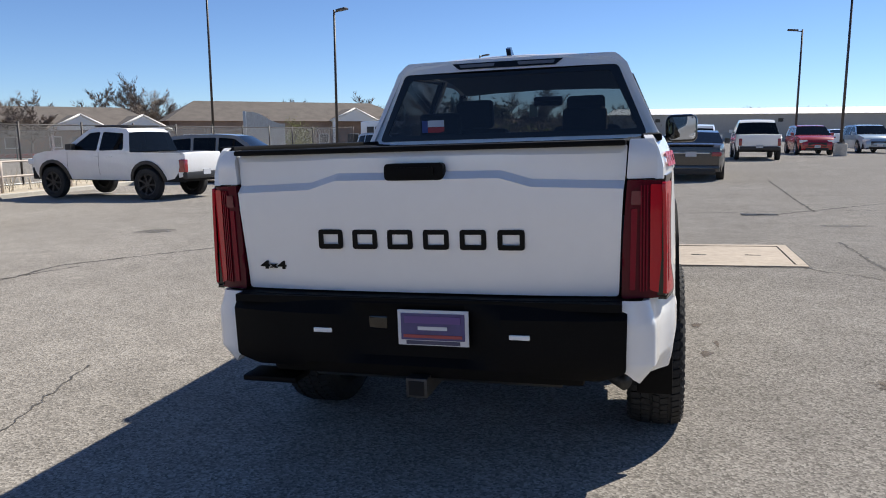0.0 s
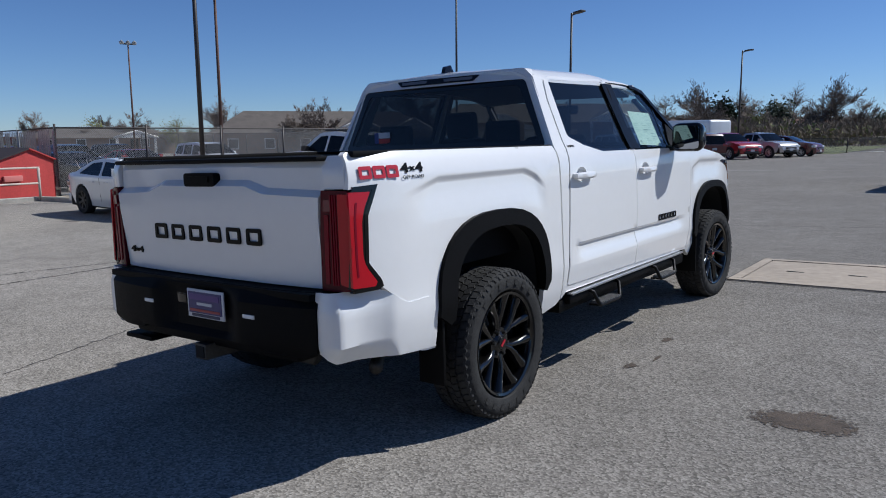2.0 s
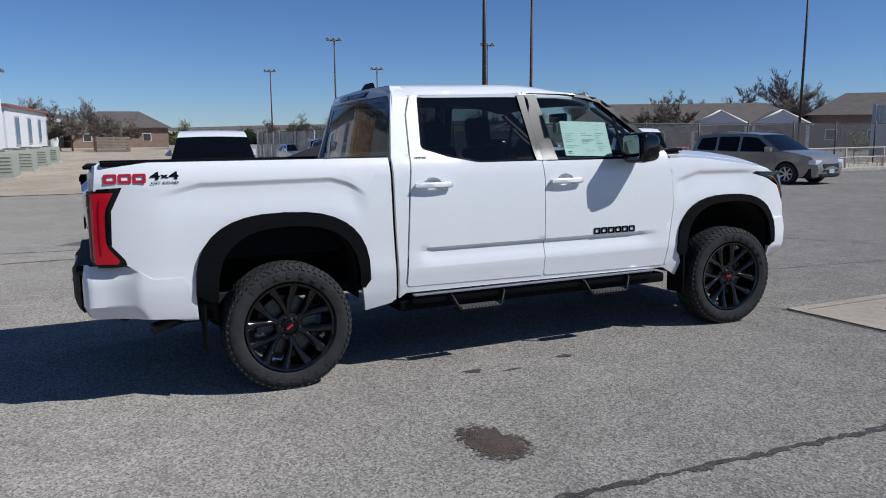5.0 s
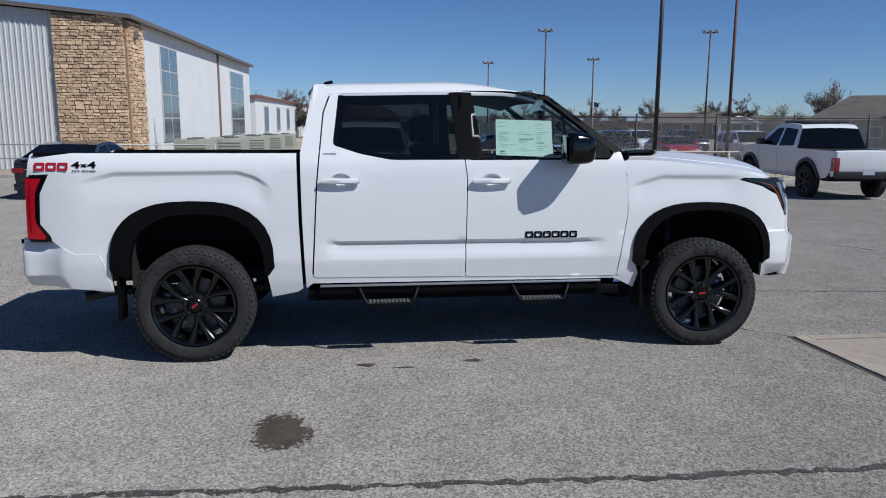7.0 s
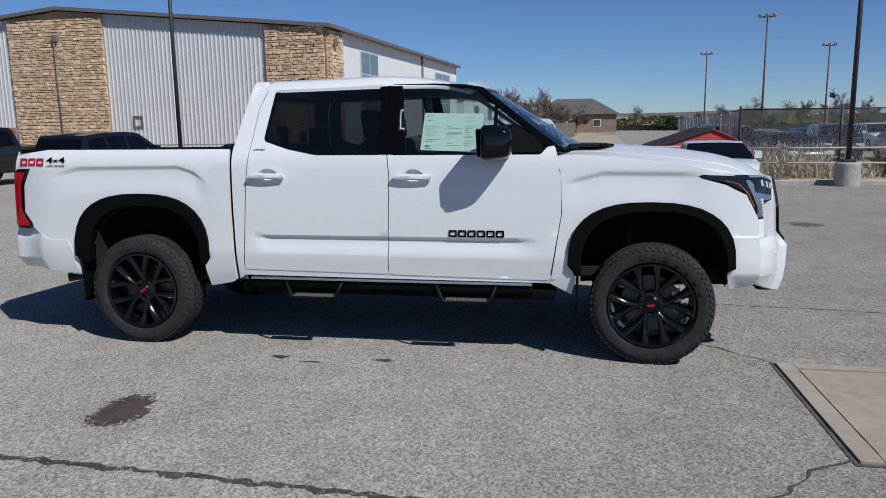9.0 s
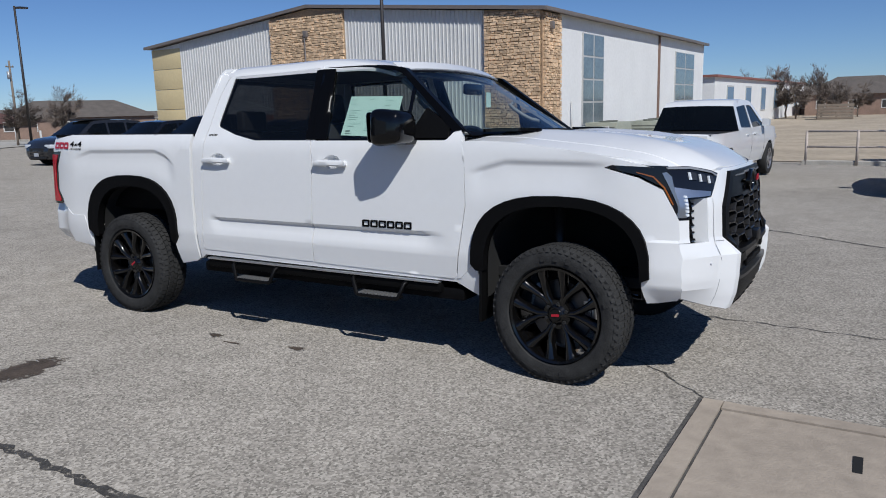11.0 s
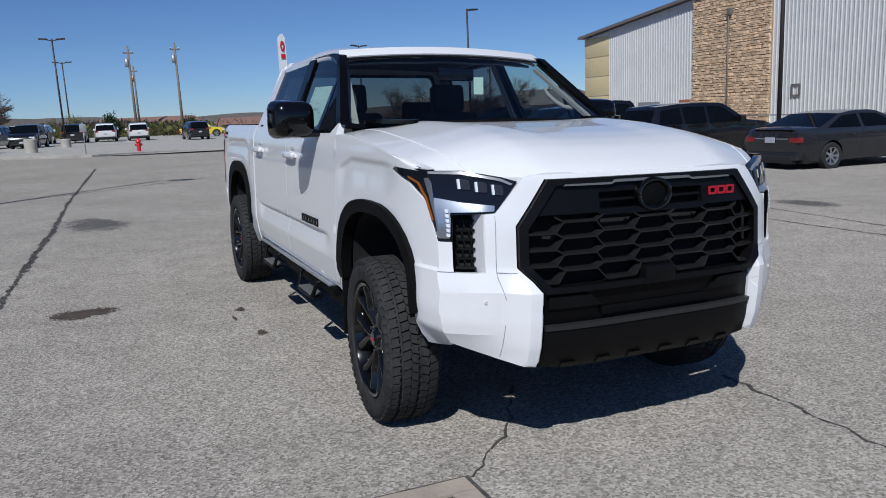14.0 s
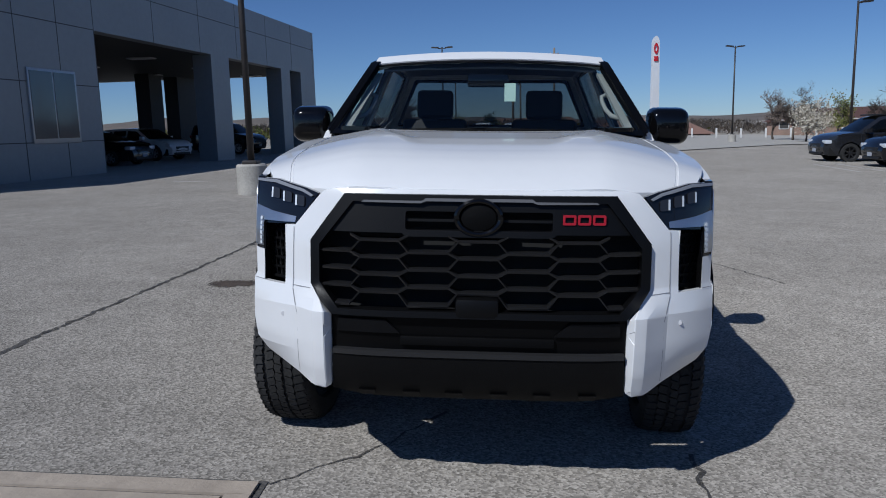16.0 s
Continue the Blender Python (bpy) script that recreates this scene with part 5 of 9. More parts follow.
# the greenhouse stands a little taller than its outlines above, most at the windshield
for o in truck.children_recursive:
    if o.parent.name.startswith("wheel") or o.name.startswith("wheel"):
        continue
    for v in o.data.vertices:
        if v.co.z > 1.46:
            v.co.z += lerp(0.03, 0.088, smooth(0.7, 2.4, v.co.y)) * (v.co.z - 1.46)
for o in truck.children_recursive:
    if o.name.startswith(("window_glass", "windshield")) and "border" not in o.name and "pillar" not in o.name and "sticker" not in o.name:
        o.visible_shadow = False

# ---- surfaces of the lot ----
def asphalt_mat():
    m = bpy.data.materials.new("worn_asphalt")
    m.use_nodes = True
    nt = m.node_tree
    L = nt.links.new
    b = nt.nodes["Principled BSDF"]
    b.inputs["Roughness"].default_value = 0.95
    b.inputs["Diffuse Roughness"].default_value = 0.55
    b.inputs["Specular IOR Level"].default_value = 0.1
    co = nt.nodes.new("ShaderNodeTexCoord")
    vor = nt.nodes.new("ShaderNodeTexVoronoi")
    vor.inputs["Scale"].default_value = 88
    wn = nt.nodes.new("ShaderNodeTexNoise")
    wn.inputs["Scale"].default_value, wn.inputs["Detail"].default_value = 55, 3
    big = nt.nodes.new("ShaderNodeTexNoise")
    big.inputs["Scale"].default_value, big.inputs["Detail"].default_value = 0.35, 5
    mid = nt.nodes.new("ShaderNodeTexNoise")
    mid.inputs["Scale"].default_value, mid.inputs["Detail"].default_value = 3.0, 4
    for n in (vor, wn, big, mid):
        L(co.outputs["Object"], n.inputs["Vector"])
    hsv = nt.nodes.new("ShaderNodeSeparateColor")
    L(vor.outputs["Color"], hsv.inputs[0])
    ramp = nt.nodes.new("ShaderNodeValToRGB")
    els = ramp.color_ramp.elements
    els[0].position, els[0].color = 0.0, (0.140, 0.129, 0.114, 1)
    els[1].position, els[1].color = 1.0, (0.40, 0.370, 0.329, 1)
    for p, c in ((0.2, (0.200, 0.184, 0.162, 1)), (0.6, (0.283, 0.261, 0.230, 1)), (0.9, (0.36, 0.333, 0.295, 1))):
        e = els.new(p)
        e.color = c
    L(hsv.outputs[0], ramp.inputs[0])
    mx = nt.nodes.new("ShaderNodeMix")
    mx.data_type, mx.blend_type = "RGBA", "MULTIPLY"
    mx.inputs[0].default_value = 1.0
    add = nt.nodes.new("ShaderNodeMath")
    add.operation = "ADD"
    L(big.outputs[0], add.inputs[0])
    L(mid.outputs[0], add.inputs[1])
    mr = nt.nodes.new("ShaderNodeMapRange")
    mr.inputs[1].default_value, mr.inputs[2].default_value, mr.inputs[3].default_value, mr.inputs[4].default_value = 0.7, 1.3, 0.90, 1.20
    L(add.outputs[0], mr.inputs[0])
    L(ramp.outputs[0], mx.inputs[6])
    L(mr.outputs[0], mx.inputs[7])
    L(mx.outputs[2], b.inputs["Base Color"])
    bp = nt.nodes.new("ShaderNodeBump")
    bp.inputs["Strength"].default_value, bp.inputs["Distance"].default_value = 0.45, 0.006
    L(vor.outputs["Distance"], bp.inputs["Height"])
    L(bp.outputs[0], b.inputs["Normal"])
    return m


ASPHALT = asphalt_mat()
CONCRETE = mat("concrete", (0.36, 0.305, 0.245), 0.9, vary=0.16, scale=1.2, bump=0.3, bump_scale=60)
CONCRETE_GREY = mat("grey_concrete", (0.40, 0.38, 0.34), 0.9, vary=0.2, scale=3, bump=0.3, bump_scale=40)
TAR = mat("crack_tar", (0.085, 0.08, 0.075), 0.85, vary=0.5, scale=9, bump=0.6, bump_scale=70)
STAIN = mat("oil_stain", (0.070, 0.052, 0.039), 0.85, vary=0.5, scale=8, bump=0.5, bump_scale=90)
SAND = mat("sandy_gravel", (0.40, 0.335, 0.25), 0.95, vary=0.22, scale=0.4, bump=0.4, bump_scale=20)
DRY_GRASS = mat("dry_grass", (0.46, 0.40, 0.30), 0.9, vary=0.3, scale=2)
GREEN_GRASS = mat("thin_green_grass", (0.14, 0.16, 0.07), 0.95, vary=0.35, scale=0.8)
PAINT_LINE = mat("faded_line_paint", (0.40, 0.39, 0.37), 0.85, vary=0.2, scale=6)

bm = bmesh.new()
xs = [-2500, -900, -300, -120, -60, -44, -36, -28, -20, -16, -12, -10, -8, -5, -2, -1, 0, 1.5, 3, 4.5, 6, 8, 10, 20, 60, 200, 900, 2500]
rowsv = []
for y in (-2500, -900, -300, -100, -40, -20, 0, 20, 40, 100, 300, 900, 2500):
    rowsv.append([bm.verts.new((x, y, ground_z(x, y))) for x in xs])
for r, t in zip(rowsv, rowsv[1:]):
    for i in range(len(xs) - 1):
        bm.faces.new((r[i], r[i + 1], t[i + 1], t[i]))
ground = part("ground", bm, ASPHALT)
tagged(ground, "grey worn asphalt car park with speckled aggregate", "ground", kind="structure")


def on_ground(outline, material, name, label, category, lift=0.004, step=1.5, kind="structure", thick=0.0):
    ob = part(name, sheet(outline, lambda x, y: (x, y, ground_z(x, y) + lift), step, thick=thick, us=[u for u in (-60, -28, -20, -12, -8, -2, 0, 3, 6, 10) if min(p[0] for p in outline) < u < max(p[0] for p in outline)], inward=(0, 0, -1)), material)
    return tagged(ob, label, category, kind=kind)


def wobble(pts, amp, step, seed):
    """A polyline with small sideways jitter."""
    r = random.Random(seed)
    out = []
    for (x0, y0), (x1, y1) in zip(pts, pts[1:]):
        k = max(1, int(math.hypot(x1 - x0, y1 - y0) / step))
        out += [(lerp(x0, x1, j / k) + r.uniform(-amp, amp), lerp(y0, y1, j / k) + r.uniform(-amp, amp)) for j in range(k)]
    return out + [pts[-1]]


def ragged(m, scale=34, low=0.36, high=0.50, top=0.95):
    """Breaks a thin sealed line up into crumbs, so that the stones beside it show through."""
    nt = m.node_tree
    co, nz, mr = nt.nodes.new("ShaderNodeTexCoord"), nt.nodes.new("ShaderNodeTexNoise"), nt.nodes.new("ShaderNodeMapRange")
    nz.inputs["Scale"].default_value, nz.inputs["Detail"].default_value, nz.inputs["Roughness"].default_value = scale, 5, 0.7
    mr.inputs[1].default_value, mr.inputs[2].default_value, mr.inputs[3].default_value, mr.inputs[4].default_value = low, high, 0.0, top
    nt.links.new(co.outputs["Object"], nz.inputs["Vector"])
    nt.links.new(nz.outputs[0], mr.inputs[0])
    nt.links.new(mr.outputs[0], nt.nodes["Principled BSDF"].inputs["Alpha"])
    return m


CRACK = ragged(mat("crumbled_crack_tar", (0.062, 0.058, 0.054), 0.9, vary=0.5, scale=9, bump=0.6, bump_scale=70))


def crack(pts, width, seed, amp=0.02, step=0.06, lift=0.004):
    r = random.Random(seed)
    p = wobble(pts, amp, step, seed)
    b = bmesh.new()
    prev = None
    for i, (x, y) in enumerate(p):
        a, c = p[max(0, i - 1)], p[min(len(p) - 1, i + 1)]
        dx, dy = c[0] - a[0], c[1] - a[1]
        n = math.hypot(dx, dy) or 1
        w = width * r.uniform(0.45, 1.5) * (0.8 + 0.45 * noise.noise((x * 1.3, y * 1.3, seed))) / 2
        q = [b.verts.new((x + s * -dy / n * w, y + s * dx / n * w, ground_z(x) + lift)) for s in (1, -1)]
        if prev:
            b.faces.new((prev[0], prev[1], q[1], q[0]))
        prev = q
    ob = part("pavement_crack", b, CRACK)
    return tagged(ob, "dark tar-filled crack in grey asphalt", "crack", group="pavement cracks")


crack([(3.0, -3.0), (3.06, 0.0), (3.12, 1.1), (3.16, 2.1), (3.19, 3.0), (3.2, 4.1), (3.2, 6.5)], 0.055, 1)
crack([(3.02, -1.5), (2.91, -4.86), (2.86, -8.9), (2.66, -14.6), (2.4, -22)], 0.08, 2)
crack([(2.46, 4.56), (2.62, 4.33), (2.85, 4.16), (3.1, 3.9)], 0.022, 3)
crack([(0.90, 4.58), (0.68, 4.36), (0.48, 4.16), (0.2, 3.7)], 0.018, 4)
crack([(-0.95, 4.1), (-0.90, 4.84), (-0.86, 5.3), (-0.7, 6.4), (-0.5, 8.0)], 0.022, 5)
crack([(-6.1, -3.0), (-6.16, -0.3), (-6.13, 0.9), (-6.2, 2.6), (-6.3, 3.7), (-5.6, 4.7), (-5.0, 5.5)], 0.05, 6)
crack([(5.1, -9.25), (3.0, -11.0), (0.2, -13.9), (-3, -17.0)], 0.07, 7)
crack([(5.3, 12.1), (2.9, 9.8)], 0.06, 8)
crack([(4.0, 18.9), (3.7, 13.0), (3.6, 10.3)], 0.06, 9)
crack([(-2.3, -1.2), (-2.53, -0.55), (-2.8, 0.2)], 0.016, 10)
crack([(-4.4, 8.0), (-1.0, 9.6), (3.5, 10.4), (9.0, 11.5)], 0.03, 11)
crack([(-6.0, 3.7), (-6.8, 1.0), (-7.5, -4.0)], 0.035, 12)
crack([(-5.0, -10.0), (-1.0, -9.0), (2.8, -8.6)], 0.03, 13)


def fading(m, k=3.2, grain=0.8, scale=30):
    """Lets a stain fade out towards its rim, with a broken edge."""
    nt = m.node_tree
    L = nt.links.new
    b = nt.nodes["Principled BSDF"]
    co, sep, nz = nt.nodes.new("ShaderNodeTexCoord"), nt.nodes.new("ShaderNodeVectorMath"), nt.nodes.new("ShaderNodeTexNoise")
    ln = nt.nodes.new("ShaderNodeVectorMath")
    sep.operation, ln.operation = "SUBTRACT", "LENGTH"
    sep.inputs[1].default_value = (0.5, 0.5, 0.5)
    flat = nt.nodes.new("ShaderNodeVectorMath")
    flat.operation = "MULTIPLY"
    flat.inputs[1].default_value = (1, 1, 0)
    L(co.outputs["Generated"], sep.inputs[0])
    L(sep.outputs[0], flat.inputs[0])
    L(flat.outputs[0], ln.inputs[0])
    nz.inputs["Scale"].default_value, nz.inputs["Detail"].default_value = scale, 4
    L(co.outputs["Object"], nz.inputs["Vector"])
    mr = nt.nodes.new("ShaderNodeMapRange")
    mr.inputs[1].default_value, mr.inputs[2].default_value, mr.inputs[3].default_value, mr.inputs[4].default_value = 0.20, 0.50, 1.0, -0.35
    mr.clamp = False
    L(ln.outputs["Value"], mr.inputs[0])
    ad = nt.nodes.new("ShaderNodeMath")
    ad.operation = "MULTIPLY_ADD"
    ad.inputs[1].default_value, ad.inputs[2].default_value = grain * 2, -grain
    L(nz.outputs[0], ad.inputs[0])
    sm = nt.nodes.new("ShaderNodeMath")
    sm.operation = "ADD"
    L(mr.outputs[0], sm.inputs[0])
    L(ad.outputs[0], sm.inputs[1])
    cl = nt.nodes.new("ShaderNodeMath")
    cl.operation, cl.use_clamp = "MULTIPLY", True
    cl.inputs[1].default_value = k
    L(sm.outputs[0], cl.inputs[0])
    sc = nt.nodes.new("ShaderNodeMath")
    sc.operation = "MULTIPLY"
    sc.inputs[1].default_value = 0.92 if k > 2 else 0.6
    L(cl.outputs[0], sc.inputs[0])
    L(sc.outputs[0], b.inputs["Alpha"])
    return m


fading(STAIN, 2.1, 1.7, 36)
FAINT = fading(mat("faint_patch", (0.11, 0.105, 0.10), 0.9, vary=0.3, scale=5, bump=0.4, bump_scale=80), 1.0, 1.1, 9)


def blot(cx, cy, rx, ry, seed, label, lift=0.0042, skew=0.0, material=None):
    r = random.Random(seed)
    ph = [r.uniform(0, 6.28) for _ in range(4)]
    pts = []
    for k in range(36):
        a = 2 * math.pi * k / 36
        q = 1 + 0.24 * math.sin(2 * a + ph[0]) + 0.2 * math.sin(3 * a + ph[1]) + 0.1 * math.sin(7 * a + ph[2]) + 0.05 * r.uniform(-1, 1)
        pts.append((cx + rx * q * math.cos(a) + skew * ry * q * math.sin(a), cy + ry * q * math.sin(a)))
    ob = on_ground(pts, material or STAIN, "oil_stain", label, "stain", lift, 0.3, kind="")
    ob["group"] = "stains on the asphalt"


blot(2.44, 0.71, 0.24, 0.21, 21, "dark brown oil stain on grey asphalt", skew=-0.3)
blot(1.27, 1.19, 0.045, 0.075, 22, "small dark oil spot on asphalt")
blot(1.25, 1.95, 0.04, 0.075, 23, "small dark oil spot on asphalt")
blot(1.36, 1.45, 0.02, 0.07, 24, "small dark oil spot on asphalt")
blot(2.4, -5.2, 0.5, 1.2, 25, "faint grey damp patch on asphalt", material=FAINT)
blot(-7.4, 7.0, 0.5, 0.3, 26, "faint dark stain on asphalt", material=FAINT)
blot(-8.0, -1.2, 0.45, 0.6, 27, "faint dark stain on asphalt", material=FAINT)
blot(3.6, 8.3, 0.4, 0.25, 28, "faint dark stain on asphalt", material=FAINT)

# concrete slab with a rim, in the asphalt by the truck
slab = thing("concrete_slab", "pale square concrete slab with rim set in asphalt", "slab", pose(0, 0, 0))
SX0, SX1, SY0, SY1 = 0.93, 2.50, 4.57, 6.13
gz_s = lambda x: ground_z(x) + 0.006
part("slab_top", sheet([(SX0 + 0.12, SY0 + 0.12), (SX1 - 0.12, SY0 + 0.12), (SX1 - 0.12, SY1 - 0.12), (SX0 + 0.12, SY1 - 0.12)], lambda x, y: (x, y, gz_s(x) + 0.004), 0.4, thick=0.05, inward=(0, 0, -1)), CONCRETE, slab)
for k, q in enumerate(([(SX0, SY0), (SX1, SY0), (SX1, SY0 + 0.105), (SX0, SY0 + 0.105)], [(SX0, SY1 - 0.105), (SX1, SY1 - 0.105), (SX1, SY1), (SX0, SY1)], [(SX0, SY0 + 0.11), (SX0 + 0.105, SY0 + 0.11), (SX0 + 0.105, SY1 - 0.11), (SX0, SY1 - 0.11)], [(SX1 - 0.105, SY0 + 0.11), (SX1, SY0 + 0.11), (SX1, SY1 - 0.11), (SX1 - 0.105, SY1 - 0.11)])):
    part("rim", sheet(q, lambda x, y: (x, y, gz_s(x) + 0.010 + 0.003 * noise.noise((x * 9, y * 9, 0))), 0.1, thick=0.05, inward=(0, 0, -1)), CONCRETE, slab)
part("gap", sheet([(SX0 - 0.03, SY0 - 0.03), (SX1 + 0.03, SY0 - 0.03), (SX1 + 0.03, SY1 + 0.03), (SX0 - 0.03, SY1 + 0.03)], lambda x, y: (x, y, gz_s(x) - 0.002), 0.3, thick=0), TAR, slab)
for x in (1.45, 2.05):
    part("lifting_slot", box(x - 0.10, 5.30, gz_s(x) + 0.004, x + 0.10, 5.34, gz_s(x) + 0.0062), WELL, slab)
drain = thing("drain_grate", "dark iron drain grate set in asphalt", "drain", pose(2.65, 9.75, ground_z(2.65) + 0.006, 0, 0, 8))
for k in range(7):
    part("grate_bar", box(-0.30, -0.09 + k * 0.03, 0, 0.30, -0.075 + k * 0.03, 0.008), STEEL, drain)

# other grounds
on_ground([(-22, -6.2), (-22, 6.4), (-120, 8.0), (-120, -7.5)], SAND, "sand_yard", "pale sandy gravel yard beside warehouse", "ground", 0.02, 8)
on_ground([(-26.9, -38), (-26.9, -6.0), (-22.0, -6.0), (-24.3, -38)], CONCRETE, "walkway", "pale concrete apron along the warehouse front", "pavement", 0.10, 3, thick=0.1)
on_ground([(-20.4, 7.6), (-16.9, 7.6), (-18.2, 46), (-21.6, 46)], DRY_GRASS, "planting_strip", "strip of dry grass behind the kerb", "ground", 0.10, 3)
on_ground([(-16, 62), (-7, 61), (-6.5, 96), (-18, 96)], GREEN_GRASS, "grass_verge", "thin green grass verge", "ground", 0.03, 8)
on_ground([(-10, -36.5), (1, -33.5), (10, -37), (16, -48), (16, -100), (-40, -100), (-40, -62), (-20, -48)], CONCRETE_GREY, "far_lot", "pale grey car lot behind a kerb", "pavement", 0.05, 8)


def kerb(pts, name="kerb", h=0.14):
    b = bmesh.new()
    p = wobble(pts, 0.0, 2.0, 1)
    prev = None
    for i, (x, y) in enumerate(p):
        a, c = p[max(0, i - 1)], p[min(len(p) - 1, i + 1)]
        dx, dy = c[0] - a[0], c[1] - a[1]
        n = math.hypot(dx, dy)
        z = ground_z(x)
        q = [b.verts.new((x + s * -dy / n * 0.08, y + s * dx / n * 0.08, z + hh)) for s, hh in ((1, -0.05), (1, h - 0.02), (0.75, h), (-0.75, h), (-1, h - 0.02), (-1, -0.05))]
        if prev:
            for j in range(5):
                b.faces.new((prev[j], prev[j + 1], q[j + 1], q[j]))
        else:
            b.faces.new(q)
        prev = q
    b.faces.new(list(reversed(prev)))
    bmesh.ops.recalc_face_normals(b, faces=b.faces)
    return tagged(part("kerb", b, CONCRETE_GREY), "worn pale concrete kerb", "kerb", kind="structure")


kerb([(-16.6, 7.8), (-16.65, 9.5), (-16.8, 12), (-17.6, 30), (-18.2, 46)])
kerb([(-16.6, 7.8), (-20.4, 7.5)])
kerb([(-20.4, 7.42), (-20.52, 5.2), (-20.6, 3.2)])
kerb([(-22.0, -6.0), (-23, -18), (-24.3, -38)])
kerb([(-10, -36.5), (-2, -36.4), (2.6, -33.2), (6, -34.0), (10.5, -37)])
for k in range(7):
    on_ground([(-12.0 - 0.9 * k + dx, -22 + dy) for dx, dy in ((0, 0), (0.1, 0), (0.6, 5), (0.5, 5))], PAINT_LINE, "parking_line", "faded white parking line", "marking", 0.005, 6)
for y in (15.2,):
    on_ground([(-15.8, y), (-8.4, y - 1.1), (-8.4, y - 1.22), (-15.8, y - 0.12)], PAINT_LINE, "parking_line", "faded white parking line", "marking", 0.005, 6)
on_ground([(-12.5, 29.8), (-2.0, 31.8), (-2.0, 31.92), (-12.5, 29.92)], PAINT_LINE, "parking_line", "faded white parking line", "marking", 0.005, 6)
on_ground([(8.0, -12.3), (9.0, -12.6), (9.0, -12.72), (8.0, -12.42)], PAINT_LINE, "parking_line", "faded white parking line", "marking", 0.006, 6)

# ---- vehicles ----
KINDS = {
    "sedan": dict(top=[(-2.34, .30, "p"), (-2.42, .62, "p"), (-2.38, .98, "p"), (-2.28, 1.05, "p"), (-1.78, 1.09, "g"), (-1.02, 1.40, "p"), (-.6, 1.455, "p"), (0.0, 1.46, "p"), (.28, 1.42, "g"), (1.12, 1.05, "p"), (1.7, 1.0, "p"), (2.12, .92, "p"), (2.33, .78, "p"), (2.42, .52, "p"), (2.38, .24, "p")],
                  win=[[(-1.55, 1.06), (-.98, 1.34), (-.45, 1.38), (-.42, 1.03)], [(-.32, 1.03), (-.35, 1.385), (.22, 1.36), (.92, 1.03)]], belt=.98, axle=(-1.40, 1.42), r=.33, bottom=.22, L=4.86, H=1.46, W=1.84),
    "suv": dict(top=[(-2.34, .38, "p"), (-2.44, .62, "p"), (-2.42, 1.06, "g"), (-2.20, 1.58, "p"), (-2.12, 1.68, "p"), (-1.4, 1.745, "p"), (-.4, 1.76, "p"), (.15, 1.73, "p"), (.36, 1.69, "g"), (1.18, 1.16, "p"), (1.8, 1.09, "p"), (2.22, .98, "p"), (2.40, .78, "p"), (2.45, .55, "p"), (2.36, .30, "p")],
                win=[[(-2.15, 1.14), (-2.02, 1.56), (-1.35, 1.62), (-1.32, 1.12)], [(-1.22, 1.12), (-1.25, 1.63), (-.42, 1.64), (-.40, 1.11)], [(-.30, 1.11), (-.32, 1.64), (.26, 1.60), (.98, 1.12)]], belt=1.06, axle=(-1.42, 1.45), r=.375, bottom=.28, L=4.9, H=1.76, W=1.92),
    "pickup": dict(top=[(-2.70, .52, "p"), (-2.78, .72, "p"), (-2.75, 1.12, "p"), (-2.70, 1.15, "b"), (-1.06, 1.16, "g"), (-.92, 1.68, "p"), (-.80, 1.78, "p"), (-.2, 1.82, "p"), (.35, 1.79, "p"), (.52, 1.75, "g"), (1.28, 1.22, "p"), (2.0, 1.16, "p"), (2.5, 1.06, "p"), (2.70, .88, "p"), (2.78, .62, "p"), (2.68, .42, "p")],
                   win=[[(-.82, 1.22), (-.74, 1.66), (-.02, 1.70), (.02, 1.19)], [(.10, 1.19), (.06, 1.70), (.44, 1.67), (1.08, 1.21)]], belt=1.14, axle=(-1.62, 1.70), r=.40, bottom=.40, L=5.56, H=1.82, W=1.95),
    "van": dict(top=[(-2.50, .36, "p"), (-2.56, .62, "p"), (-2.52, 1.08, "g"), (-2.40, 1.62, "p"), (-2.30, 1.72, "p"), (-1.0, 1.78, "p"), (.2, 1.74, "p"), (.5, 1.66, "g"), (1.6, 1.08, "p"), (2.1, .96, "p"), (2.45, .78, "p"), (2.54, .5, "p"), (2.45, .26, "p")],
                win=[[(-2.3, 1.10), (-2.2, 1.60), (-1.2, 1.66), (-1.18, 1.08)], [(-1.08, 1.08), (-1.1, 1.66), (-.1, 1.66), (-.08, 1.06)], [(.02, 1.06), (0, 1.66), (.42, 1.58), (1.35, 1.08)]], belt=1.02, axle=(-1.5, 1.55), r=.34, bottom=.24, L=5.1, H=1.78, W=1.95),
}
CAR_GLASS = glass_mat("car_glass", (0.22, 0.25, 0.27), 0.18, ior=1.40)
CAR_DARK = mat("car_dark_trim", (0.015, 0.015, 0.016), 0.5)
ALLOY = mat("alloy_wheel", (0.5, 0.5, 0.52), 0.3, metal=0.8)
LAMP_RED = mat("car_red_lamp", (0.22, 0.012, 0.014), 0.2, coat=0.8)
LAMP_WHITE = mat("car_head_lamp", (0.65, 0.68, 0.72), 0.12, coat=1.0)
PLATE = mat("number_plate", (0.42, 0.44, 0.48), 0.5)


def car_paint(name, c, metal=0.0):
    return mat("paint_" + name, c, 0.25, metal=metal, coat=0.7, vary=0.03, scale=2)


